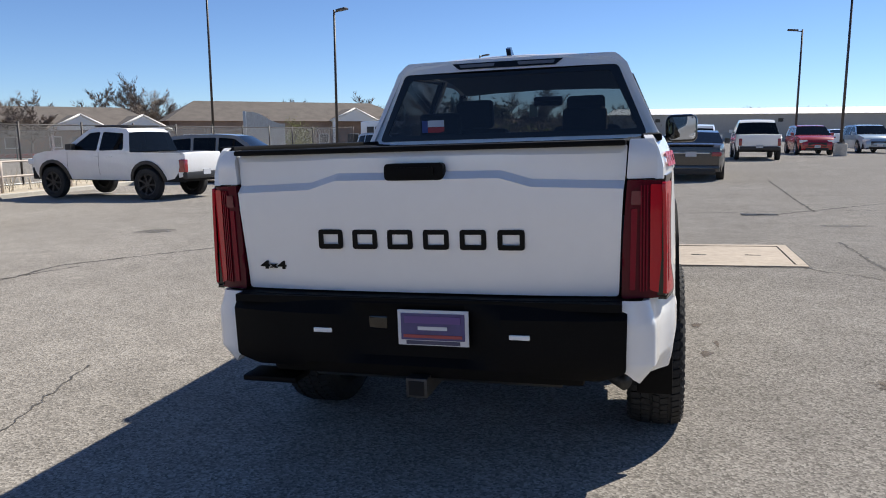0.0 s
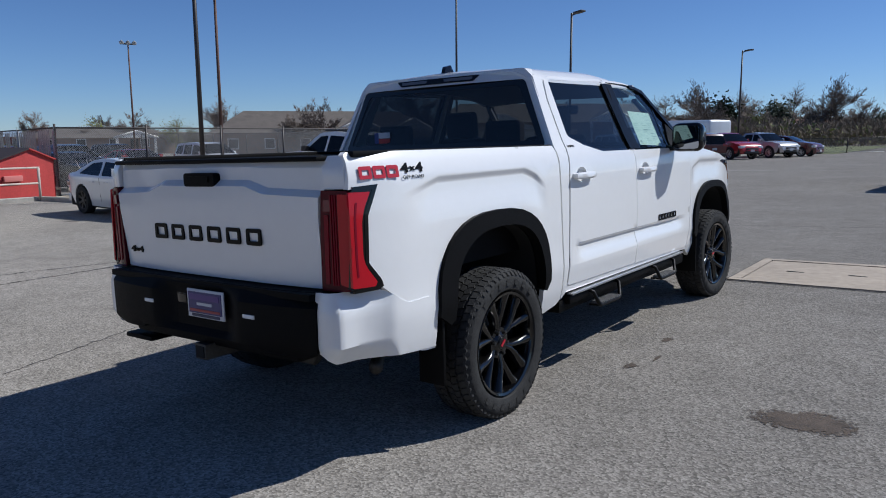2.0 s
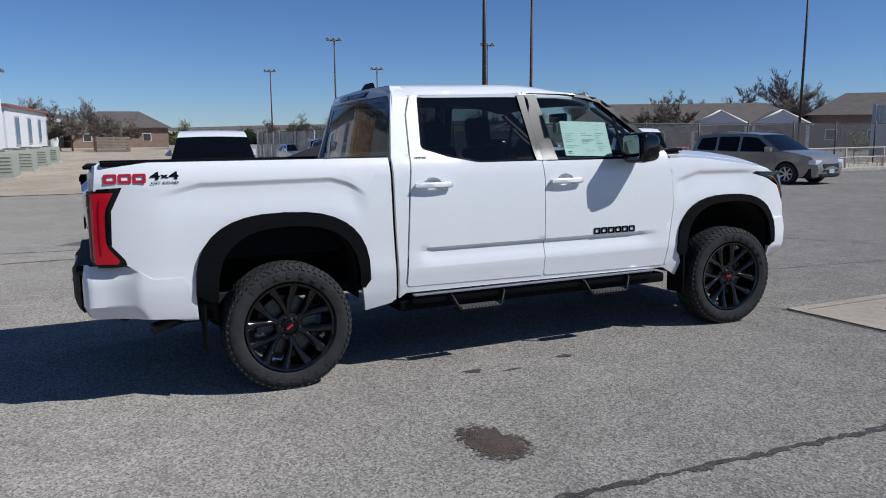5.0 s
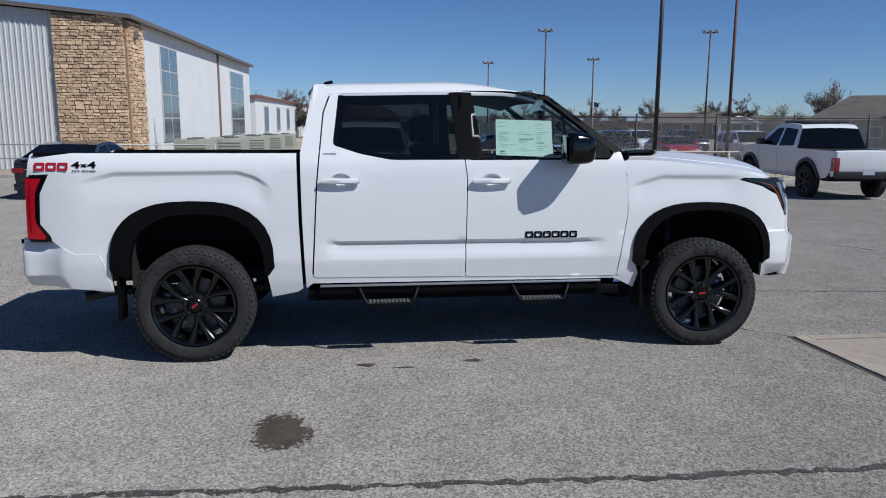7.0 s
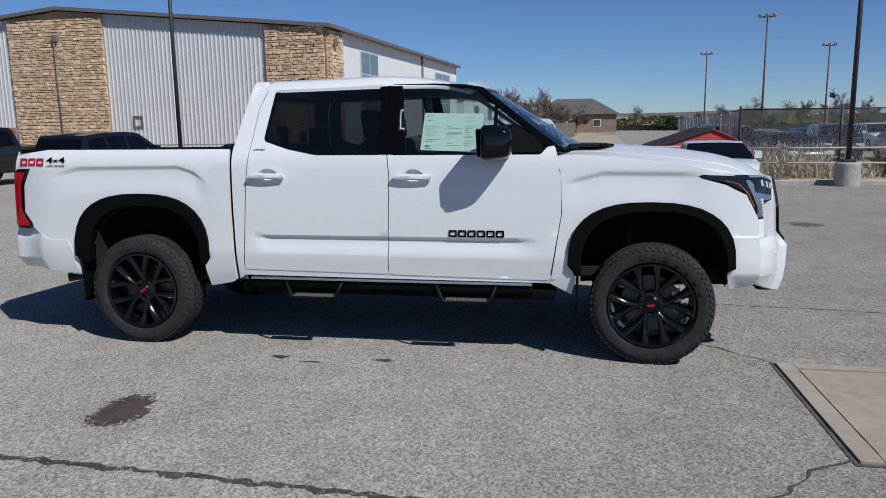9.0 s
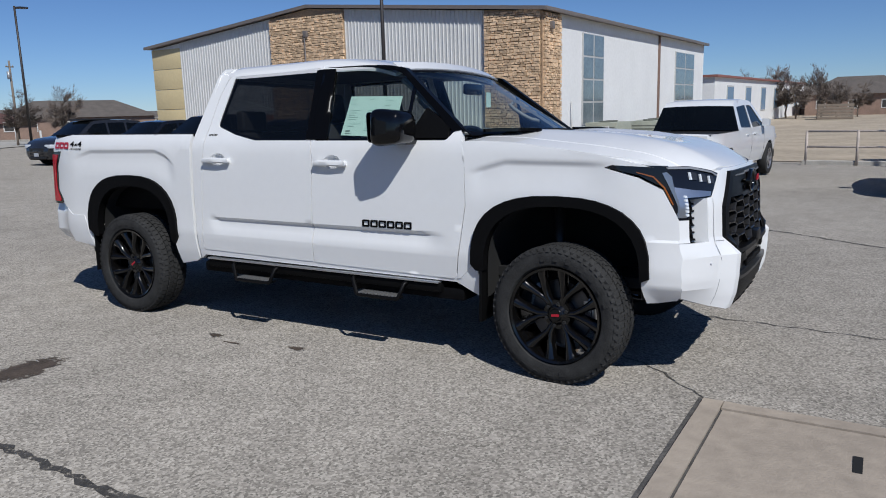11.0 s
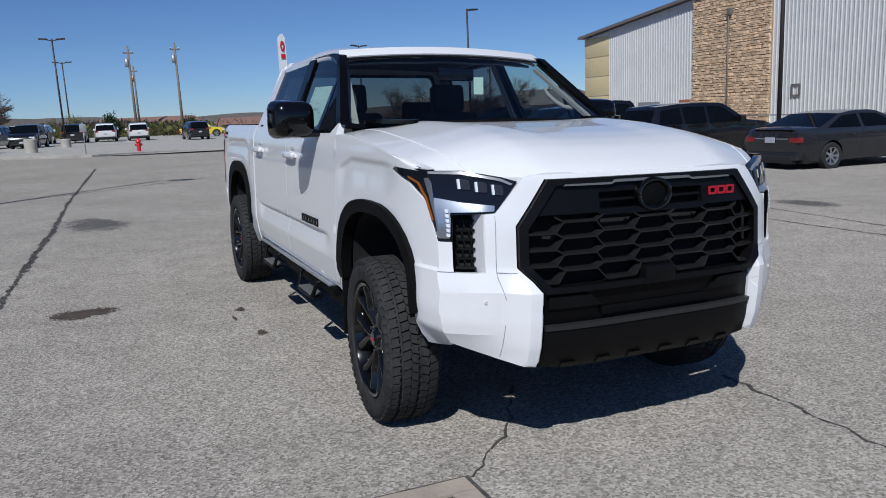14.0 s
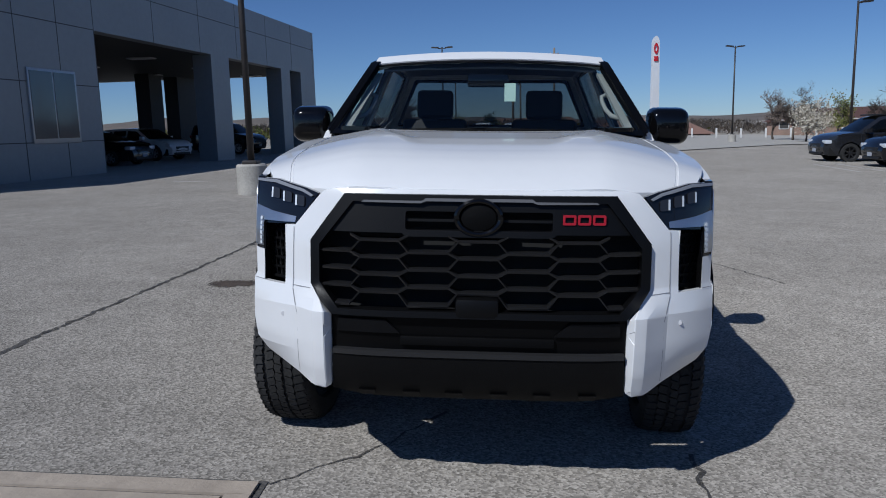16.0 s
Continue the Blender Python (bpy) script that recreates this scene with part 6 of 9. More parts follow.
WHITE_P, SILVER_P, GREY_P, BLACK_P = car_paint("white", (0.74, 0.75, 0.76)), car_paint("silver", (0.42, 0.43, 0.44), 0.3), car_paint("grey", (0.024, 0.025, 0.029), 0.2), car_paint("black", (0.006, 0.006, 0.007))
RED_P, MAROON_P, BLUE_P, YELLOW_P = car_paint("red", (0.30, 0.012, 0.02)), car_paint("maroon", (0.075, 0.008, 0.014)), car_paint("pale_blue", (0.30, 0.40, 0.50), 0.2), car_paint("yellow", (0.75, 0.58, 0.03))
TAN_P = car_paint("pewter", (0.26, 0.25, 0.23), 0.3)
wheel_cache = {}


def car_wheel(r, parent, x, y, z, side_, alloy):
    key = (round(r, 3), alloy)
    if key not in wheel_cache:
        t = lathe([(r * 0.64, -0.09), (r * 0.70, -0.108), (r * 0.95, -0.105), (r, -0.075), (r, 0.075), (r * 0.95, 0.105), (r * 0.70, 0.108), (r * 0.64, 0.09)], 30, closed=True)
        w = lathe([(r * 0.56, -0.08), (r * 0.66, -0.08), (r * 0.66, 0.10), (r * 0.60, 0.09), (r * 0.57, 0.0)], 30, closed=True)
        join(w, lathe([(0.0, 0.085), (r * 0.18, 0.08), (r * 0.2, 0.03), (0.0, 0.03)], 16))
        bk = lathe([(0.0, 0.0), (r * 0.57, 0.0), (r * 0.57, -0.02), (0, -0.02)], 24)
        sp, q = bmesh.new(), []
        for rr, hw, xx in ((0.02, 0.022, 0.07), (r * 0.6, 0.03, 0.09)):
            q.append([sp.verts.new((xx, rr, hw)), sp.verts.new((xx, rr, -hw)), sp.verts.new((xx - 0.04, rr, 0))])
        for i, j in ((0, 1), (1, 2), (2, 0)):
            sp.faces.new((q[0][i], q[1][i], q[1][j], q[0][j]))
        bmesh.ops.recalc_face_normals(sp, faces=sp.faces)
        a_, b_, c_, d_ = part("tyre", t, RUBBER), part("wheel", w, ALLOY if alloy else CAR_DARK), part("wheel_back", bk, WELL), part("spoke", sp, ALLOY if alloy else CAR_DARK, smooth=0)
        wheel_cache[key] = (a_.data, b_.data, c_.data, d_.data)
        for o in (a_, b_, c_, d_):
            bpy.data.objects.remove(o)
    tm, wm, bk, sp = wheel_cache[key]
    w = new("wheel", wm)
    w.parent = parent
    w.matrix_basis = pose(x, y, z, 0, 0, 0 if side_ > 0 else 180)
    for nm, me in (("tyre", tm), ("brake_drum", bk)):
        o = new(nm, me)
        o.parent = w
    for k in range(7):
        o = new("spoke", sp)
        o.parent = w
        o.matrix_basis = pose(0, 0, 0, 360 * k / 7, 0, 0)


def vehicle(kind, paint, label, x, y, heading, L=None, H=None, W=None, lift=0.0, r=None, alloy=True, rack=False, flares=False, step=0.22, z=None, group="parked cars", category="", slim=False):
    """A parked vehicle with its middle at x, y; heading: degrees from +y towards +x."""
    K = KINDS[kind]
    sy, sz, hw = (L or K["L"]) / K["L"], (H or K["H"]) / K["H"], (W or K["W"]) / 2
    names = {"sedan": "sedan", "suv": "sport_utility_car", "pickup": "parked_pickup", "van": "minivan"}
    gz0 = ground_z(x, y) if z is None else z
    car = thing(names[kind], label, category or {"sedan": "car", "suv": "car", "pickup": "pickup truck", "van": "van"}[kind], pose(x, y, gz0, 0, 0, -heading), group=group)
    belt = K["belt"] * sz + lift
    top = [(a * sy, b * sz + lift, t) for a, b, t in K["top"]]
    zmax, ymax, ymin = max(p[1] for p in top), max(p[0] for p in top), min(p[0] for p in top)
    rr = r or K["r"]
    bot = K["bottom"] * sz + lift

    def wx(yy, zz):
        w = hw * (1 - 0.05 * max(0, (bot + 0.25 - zz) / 0.3))
        if zz > belt:
            w -= (zz - belt) / (zmax - belt) * hw * 0.24
        else:
            w -= 0.02 * abs((zz - (belt * 0.75)) / 0.3)
        for e, s_ in ((ymax, 1), (ymin, -1)):
            d = (e - yy) * s_
            if d < 0.7:
                w -= (0.22 if s_ > 0 else 0.16) * hw * (1 - max(0, d) / 0.7) ** 2
        return w

    def face(off):
        """The rounded front of the body, a little proud."""
        def f(xx, zz):
            a = abs(xx) / hw
            d = 0.7 * (1 - math.sqrt(max(0.0, 1 - a) / 0.22)) if a > 0.78 else 0.0
            return (xx, float(np.interp(zz / sz, [0.24, 0.52, 0.78], [2.38, 2.42, 2.33])) * sy + 0.05 * (1 - min(1.0, a / 0.78) ** 2) - d + off, zz)
        return f

    out = [(a, b) for a, b, _ in top]
    arcs = []
    for ax in sorted(K["axle"], reverse=True):
        ay = ax * sy
        ra = rr * 1.16
        arcs += [(ay + ra * math.cos(t), max(bot, rr + lift * 0.35 + ra * math.sin(t))) for t in (math.pi * k / 10 for k in range(-1, 12))]
    side_out = out + arcs
    wins = [[(a * sy, b * sz + lift) for a, b in w] for w in K["win"]]
    body = None
    for s_ in (1, -1):
        b = sheet(side_out, lambda u, v: (wx(u, v), u, v), step, [rounded(w, 0.05, 3) for w in wins], vs=(belt,), thick=0.03, inward=(-1, 0, 0))
        body = join(body, b if s_ > 0 else flip(b))
    strips = {"p": bmesh.new(), "g1": bmesh.new(), "g2": bmesh.new(), "b": bmesh.new()}
    for (a0, b0, t0), (a1, b1, _) in zip(top, top[1:]):
        key = t0 if t0 != "g" else ("g1" if a0 < -0.3 else "g2")
        b = strips[key]
        rows_ = []
        for a, c in ((a0, b0), (a1, b1)):
            w = wx(a, c)
            rows_.append([b.verts.new((w * u, a + (0.05 if a > 0 else -0.03) * (1 - u * u) * (1 if c < zmax * 0.9 else 0.4), c + 0.02 * (1 - u * u) * (1 if t0 != "b" else 0))) for u in (-1, -0.6, -0.2, 0.2, 0.6, 1)])
        if t0 == "b":
            continue
        for i in range(5):
            b.faces.new((rows_[0][i], rows_[1][i], rows_[1][i + 1], rows_[0][i + 1]))
    for k in strips:
        bmesh.ops.remove_doubles(strips[k], verts=strips[k].verts, dist=0.002)
    bmesh.ops.recalc_face_normals(strips["p"], faces=strips["p"].faces)
    if sum(f.normal.z * f.calc_area() for f in strips["p"].faces) < 0:
        bmesh.ops.reverse_faces(strips["p"], faces=strips["p"].faces)
    bd = part("body", join(body, strips["p"]), paint, car, smooth=40)
    part("rear_glass", strips["g1"], CAR_GLASS, car)
    part("windshield", strips["g2"], CAR_GLASS, car)
    strips["b"].free()
    for s_ in (1, -1):
        for w in wins:
            b = sheet(rounded(w, 0.05, 3), lambda u, v: (wx(u, v) - 0.012, u, v), 0.5, thick=0)
            part("side_window", b if s_ > 0 else flip(b), CAR_GLASS, bd)
        b = sheet([(wins[-1][-1][0] - 0.25, belt + 0.07), (wins[-1][-1][0] - 0.05, belt + 0.07), (wins[-1][-1][0] - 0.05, belt + 0.22), (wins[-1][-1][0] - 0.25, belt + 0.24)], lambda u, v: (hw + 0.16, u, v), 0.3, thick=0.16, inward=(-1, 0, 0))
        part("side_mirror", b if s_ > 0 else flip(b), paint if paint is not WHITE_P or not flares else CAR_DARK, car)
        for w in wins[-2:]:
            yh = w[-1][0] - (0.25 if w is not wins[-1] else 0.75)
            b = box(wx(yh - 0.1, belt - 0.1) - 0.01, yh - 0.2, belt - 0.12, wx(yh - 0.1, belt - 0.1) + 0.025, yh, belt - 0.085, 0.008)
            part("door_handle", b if s_ > 0 else flip(b), paint, bd)
        for yd in [w[-1][0] + 0.02 for w in wins[:-1]] + [wins[-1][-1][0] + 0.08]:
            b = sheet([(yd - 0.006, bot + 0.12), (yd + 0.006, bot + 0.12), (yd + 0.006, belt), (yd - 0.006, belt)], lambda u, v: (wx(u, v) + 0.003, u, v), 0.3, thick=0)
            part("door_gap", b if s_ > 0 else flip(b), CAR_DARK, bd)
        # lamps
        tz = (1.12 if kind == "suv" else 0.98 if kind != "sedan" else 0.86) * sz + lift
        hgt = 0.34 if kind in ("pickup", "van") else 0.17 if kind == "suv" else 0.13
        b = box(hw * 0.60 if kind != "pickup" else hw * 0.76, ymin - 0.015, tz - hgt, hw * 0.90, ymin + 0.25, tz, 0.03)
        part("tail_light", b if s_ > 0 else flip(b), LAMP_RED, car)
        b = box(hw * 0.52, ymax - 0.42, (belt - 0.06) * 0.78 - 0.06 + lift * 0.2, hw * 0.915, ymax - 0.035, (belt - 0.06) * 0.78 + 0.10 + lift * 0.2, 0.04)
        if slim:
            b.free()
            b = sheet([(0.45 * hw, 0.58 * sz), (0.60 * hw, 0.525 * sz), (0.86 * hw, 0.58 * sz), (0.955 * hw, 0.76 * sz), (0.93 * hw, 0.78 * sz), (0.72 * hw, 0.68 * sz)], face(0.014), 0.08, thick=0.02, inward=(0, -1, 0))
            lamp = part("headlight", b if s_ > 0 else flip(b), SMOKE, car)
            b = sheet([(0.60 * hw, 0.585 * sz), (0.82 * hw, 0.635 * sz), (0.80 * hw, 0.665 * sz), (0.62 * hw, 0.615 * sz)], face(0.022), 0.08, thick=0.01, inward=(0, -1, 0))
            part("reflector", b if s_ > 0 else flip(b), LAMP_WHITE, lamp)
            b = sheet([(0.80 * hw, 0.30 * sz), (0.85 * hw, 0.30 * sz), (0.87 * hw, 0.46 * sz), (0.83 * hw, 0.46 * sz)], face(0.012), 0.08, thick=0.01, inward=(0, -1, 0))
            part("corner_slot", b if s_ > 0 else flip(b), CAR_DARK, car)
        else:
            part("headlight", b if s_ > 0 else flip(b), LAMP_WHITE, car)
        if flares:
            for ax in K["axle"]:
                ring = [(ax * sy + q * rr * math.cos(t), max(bot - 0.02, rr + lift * 0.35 + q * rr * math.sin(t))) for q, ts in ((1.36, range(-1, 12)), (1.15, range(11, -2, -1))) for t in (math.pi * k / 10 for k in ts)]
                b = sheet(ring, lambda u, v: (wx(u, v) + 0.035, u, v), 0.2, thick=0.07, inward=(-1, 0, 0))
                part("arch_flare", b if s_ > 0 else flip(b), CAR_DARK, bd)
        for ax in K["axle"]:
            car_wheel(rr, car, s_ * (hw - 0.10 + (0.04 if flares else 0)), ax * sy, rr, s_, alloy)
    part("under_body", box(-hw * 0.9, ymin + 0.2, bot - 0.02, hw * 0.9, ymax - 0.2, bot + 0.3), WELL, car)
    part("cabin_dark", box(-hw * 0.72, wins[0][0][0] + 0.2, bot + 0.3, hw * 0.72, wins[-1][-1][0] - 0.1, belt + 0.02), CAR_DARK, car)
    for s_ in (-0.4, 0.4):
        part("headrest", box(s_ - 0.12, -0.35 * sy, belt, s_ + 0.12, -0.25 * sy, belt + 0.24, 0.04), CAR_DARK, car)
    if slim:
        part("front_grille", sheet([(-0.44 * hw, 0.56 * sz), (-0.36 * hw, 0.47 * sz), (0.36 * hw, 0.47 * sz), (0.44 * hw, 0.56 * sz), (0.2 * hw, 0.585 * sz), (-0.2 * hw, 0.585 * sz)], face(0.016), 0.1, thick=0.02, inward=(0, -1, 0)), CAR_DARK, car)
        part("lower_grille", sheet([(-0.62 * hw, 0.31 * sz), (-0.5 * hw, 0.255 * sz), (0.5 * hw, 0.255 * sz), (0.62 * hw, 0.31 * sz), (0.45 * hw, 0.335 * sz), (-0.45 * hw, 0.335 * sz)], face(0.016), 0.1, thick=0.02, inward=(0, -1, 0)), CAR_DARK, car)
        part("plate_frame", box(-0.165, ymax + 0.05, 0.31 * sz, 0.165, ymax + 0.075, 0.45 * sz, 0.01), CAR_DARK, car)
        part("front_plate", box(-0.13, ymax + 0.075, 0.33 * sz, 0.13, ymax + 0.085, 0.43 * sz), PLATE, car)
    else:
        part("front_grille", box(-hw * 0.5, ymax - 0.02, belt * 0.46 + lift * 0.4, hw * 0.5, ymax + 0.03, belt * 0.70 + lift * 0.3, 0.03), CAR_DARK, car)
        part("lower_grille", box(-hw * 0.6, ymax - 0.05, bot + 0.03, hw * 0.6, ymax + 0.02, bot + 0.13, 0.02), CAR_DARK, car)
        part("front_plate", box(-0.15, ymax + 0.03, bot + 0.14, 0.15, ymax + 0.05, bot + 0.28), PLATE, car)
    part("rear_plate", box(-0.15, ymin - 0.05, (0.72 if kind != "pickup" else 0.56) * sz + lift, 0.15, ymin - 0.032, (0.86 if kind != "pickup" else 0.70) * sz + lift), PLATE, car)
    part("rear_bumper", box(-hw * 0.86, ymin - 0.045, bot + 0.06, hw * 0.86, ymin + 0.10, bot + 0.24, 0.03), CAR_DARK if kind != "sedan" else paint, car)
    if kind == "sedan":
        part("rear_diffuser", box(-hw * 0.74, ymin - 0.055, bot - 0.02, hw * 0.74, ymin + 0.12, bot + 0.15, 0.03), CAR_DARK, car)
        part("trunk_strip", box(-hw * 0.56, ymin - 0.014, tz - 0.05, hw * 0.56, ymin + 0.10, tz - 0.025, 0.006), SILVER, car)
        part("trunk_lip", box(-hw * 0.66, ymin + 0.02, 1.045 * sz + lift, hw * 0.66, ymin + 0.14, 1.07 * sz + lift, 0.008), paint, car)
    if kind == "pickup":
        part("bed_cover", sheet([(-hw * 0.88, top[3][0] + 0.02), (hw * 0.88, top[3][0] + 0.02), (hw * 0.88, top[4][0] - 0.02), (-hw * 0.88, top[4][0] - 0.02)], lambda u, v: (u, v, top[3][1] + 0.0), 0.5, thick=0.04, inward=(0, 0, -1)), CAR_DARK, car)
        part("tailgate_handle", box(-0.12, ymin + 0.0, 1.0 * sz + lift, 0.12, ymin + 0.035, 1.06 * sz + lift, 0.01), CAR_DARK, car)
    if rack:
        part("roof_rack", box(-hw * 0.62, -0.75 * sy, zmax + 0.005, hw * 0.62, 0.45 * sy, zmax + 0.06, 0.02), CAR_DARK, car)
    return car


# the row west of the truck
vehicle("pickup", WHITE_P, "white lifted pickup with black arch flares and roof rack", -13.45, 13.9, -86, L=5.4, H=1.80, W=1.91, lift=0.13, r=0.43, alloy=False, rack=True, flares=True, step=0.14)
vehicle("suv", TAN_P, "pewter grey SUV parked behind a white pickup", -14.0, 20.6, 80, L=4.95, H=1.73, step=0.2)
vehicle("sedan", WHITE_P, "white compact sedan parked nose out on asphalt", -13.0, 6.4, 93, L=4.4, H=1.31, W=1.62, alloy=False, step=0.12, slim=True)
vehicle("pickup", WHITE_P, "white full-size pickup parked nose to the yard", -14.4, 1.6, -84, L=5.9, H=1.93, W=2.02, r=0.41, step=0.14)
vehicle("sedan", GREY_P, "dark grey sedan parked on asphalt", -15.35, -6.25, -88, L=4.85, H=1.39, step=0.15)
vehicle("suv", BLACK_P, "glossy black SUV parked on asphalt", -15.2, -11.3, -88, L=4.95, H=1.72, step=0.15)
vehicle("pickup", BLACK_P, "black crew-cab pickup beside a black SUV", -15.2, -16.4, 92, L=5.8, H=1.92, r=0.41, step=0.18)
vehicle("suv", BLACK_P, "black SUV parked nose out", -15.6, -20.2, 90, L=4.8, H=1.75, step=0.2)
vehicle("suv", GREY_P, "matt dark grey off-road SUV parked nose out", -15.5, -24.6, 90, L=4.85, H=1.83, alloy=False, rack=True, step=0.18)

# towards the white building
vehicle("sedan", GREY_P, "dark grey sedan parked with its tail to the truck", 2.05, 21.2, 4, L=4.88, H=1.45, step=0.15)
vehicle("pickup", WHITE_P, "white pickup parked with its tail to the lot", 5.6, 36.2, 2, L=5.6, H=1.9, W=2.0, step=0.22)
vehicle("suv", WHITE_P, "white SUV parked behind a grey sedan", 2.6, 31.5, 4, L=4.7, H=1.7, step=0.25)
vehicle("suv", RED_P, "red compact SUV facing the lot", 9.4, 43.8, 178, L=4.5, H=1.65, step=0.22)
vehicle("suv", BLUE_P, "pale blue SUV facing the lot", 13.4, 47.8, 176, L=4.6, H=1.68, step=0.22)
vehicle("sedan", WHITE_P, "white sedan parked far off", 15.5, 66, 0, step=0.3)
vehicle("sedan", RED_P, "red sedan parked far off", 4.2, 56, 185, step=0.3)
vehicle("sedan", MAROON_P, "maroon sedan parked near a low fence", -9.5, 55.5, 100, step=0.25)
# the row under the trees
vehicle("suv", SILVER_P, "silver boxy SUV parked in a row", -13.6, 36.0, 128, L=4.75, H=1.75, step=0.2)
vehicle("sedan", MAROON_P, "maroon sedan parked in a row", -13.2, 41.2, -48, L=4.7, step=0.2)
vehicle("suv", MAROON_P, "dark maroon SUV parked in a row", -12.8, 45.2, -48, L=4.8, step=0.2)
vehicle("pickup", RED_P, "red pickup parked in a row", -12.0, 49.2, 125, L=5.3, H=1.75, step=0.22)
vehicle("pickup", SILVER_P, "pale silver old pickup parked in a row", -10.5, 52.6, 120, L=5.2, H=1.72, step=0.22)
# the lot behind the tall fence
for k_, (kd, pt, lb, x_, y_, h_) in enumerate((
        ("suv", WHITE_P, "white SUV behind a chain-link fence", -32.5, 22.5, 95), ("sedan", RED_P, "red sedan behind a chain-link fence", -33.5, 18.6, 95),
        ("suv", BLACK_P, "black SUV behind a chain-link fence", -34.5, 15.6, 95), ("van", WHITE_P, "white van behind a chain-link fence", -33, 9.8, 100),
        ("suv", MAROON_P, "maroon SUV behind a chain-link fence", -28.5, 9.6, 80), ("sedan", BLACK_P, "dark sedan behind a chain-link fence", -26.0, 11.2, 80),
        ("sedan", WHITE_P, "white sedan behind a chain-link fence", -40, 10.0, 90), ("sedan", SILVER_P, "silver sedan behind a chain-link fence", -42, 14.0, 90),
        ("sedan", RED_P, "red sedan behind a chain-link fence", -36, 12.8, 95), ("suv", WHITE_P, "white SUV behind a chain-link fence", -47, 22, 90),
        ("sedan", BLACK_P, "black sedan behind a chain-link fence", -48, 18, 90), ("suv", GREY_P, "grey SUV behind a chain-link fence", -50, 27, 90))):
    vehicle(kd, pt, lb, x_, y_, h_, step=0.3)
# the lot to the south
for kd, pt, lb, x_, y_, h_ in (("suv", GREY_P, "dark grey SUV in the far lot", 12.5, -45, 20), ("suv", GREY_P, "grey SUV facing the kerb", 10.2, -47.5, 15), ("suv", SILVER_P, "silver SUV facing the kerb", 8.3, -48, 12),
                               ("suv", WHITE_P, "white SUV in the far lot", 7.4, -58, 5), ("suv", BLACK_P, "dark SUV facing the kerb", 6.0, -46.5, 8), ("suv", WHITE_P, "white SUV with its tail to the lot", 6.3, -61, 184),
                               ("suv", BLACK_P, "black SUV with its tail to the lot", 3.8, -60.5, 184), ("suv", WHITE_P, "white SUV with its tail to the lot", -1.1, -65, 180), ("suv", WHITE_P, "white SUV with its tail to the lot", 1.5, -63, 182), ("suv", BLACK_P, "black SUV parked beside a pole", -5.5, -60.5, 176)):
    q = 1.2 if y_ > -50 else 1.12          # rows set back beyond the kerb
    vehicle(kd, pt, lb, 1.0 + q * (x_ - 1.0), 7.4 + q * (y_ - 7.4), h_, step=0.3)
vehicle("pickup", YELLOW_P, "yellow old pickup parked by a sign", -8.6, -82.3, -80, L=5.0, H=1.65, step=0.25)
# under the canopy
vehicle("sedan", BLACK_P, "black sedan under the showroom canopy", 17.6, -24.2, -80, step=0.25)
vehicle("suv", WHITE_P, "white car under the showroom canopy", 18.0, -29.6, -75, L=4.6, H=1.6, step=0.25)
vehicle("suv", BLACK_P, "black boxy SUV under the showroom canopy", 16.5, -37.5, -75, L=4.4, H=1.85, step=0.25)

# ---- buildings ----
METAL_WALL = mat("grey_ribbed_metal", (0.62, 0.62, 0.605), 0.5, metal=0.05, vary=0.06, scale=0.8)
WHITE_WALL = mat("white_metal_wall", (0.76, 0.76, 0.75), 0.6, vary=0.05, scale=0.6)
TAN_PANEL = mat("tan_panel", (0.62, 0.51, 0.29), 0.7, vary=0.06, scale=0.7)
ROOF_TRIM = mat("dark_roof_trim", (0.16, 0.14, 0.13), 0.55, vary=0.1)
WINDOW_BLUE = mat("window_glass_far", (0.16, 0.20, 0.22), 0.12, coat=0.6, vary=0.2, scale=0.9)
WINDOW_FRAME = mat("window_frame", (0.45, 0.45, 0.44), 0.5)
AC_DARK = mat("unit_louvre_grey", (0.13, 0.14, 0.12), 0.6)
AC_GREEN = mat("unit_grey_green", (0.33, 0.35, 0.29), 0.6, vary=0.12, scale=2)
MORTAR = mat("stone_mortar", (0.40, 0.275, 0.17), 0.95, vary=0.3)


def stone_mat():
    m = mat("tan_field_stone", (0.62, 0.445, 0.285), 0.9, vary=0.32, scale=4, bump=0.7, bump_scale=14)
    nt = m.node_tree
    inf, mr, mx = nt.nodes.new("ShaderNodeObjectInfo"), nt.nodes.new("ShaderNodeMapRange"), nt.nodes.new("ShaderNodeMix")
    isl = nt.nodes.new("ShaderNodeNewGeometry")
    add = nt.nodes.new("ShaderNodeMath")
    add.operation = "ADD"
    nt.links.new(inf.outputs["Random"], add.inputs[0])
    nt.links.new(isl.outputs["Random Per Island"], add.inputs[1])
    fr = nt.nodes.new("ShaderNodeMath")
    fr.operation = "FRACT"
    nt.links.new(add.outputs[0], fr.inputs[0])
    mr.inputs[3].default_value, mr.inputs[4].default_value = 0.72, 1.28
    nt.links.new(fr.outputs[0], mr.inputs[0])
    mx.data_type, mx.blend_type, mx.inputs[0].default_value = "RGBA", "MULTIPLY", 1.0
    b = nt.nodes["Principled BSDF"]
    src = b.inputs["Base Color"].links[0].from_socket
    nt.links.new(src, mx.inputs[6])
    nt.links.new(mr.outputs[0], mx.inputs[7])
    nt.links.new(mx.outputs[2], b.inputs["Base Color"])
    return m


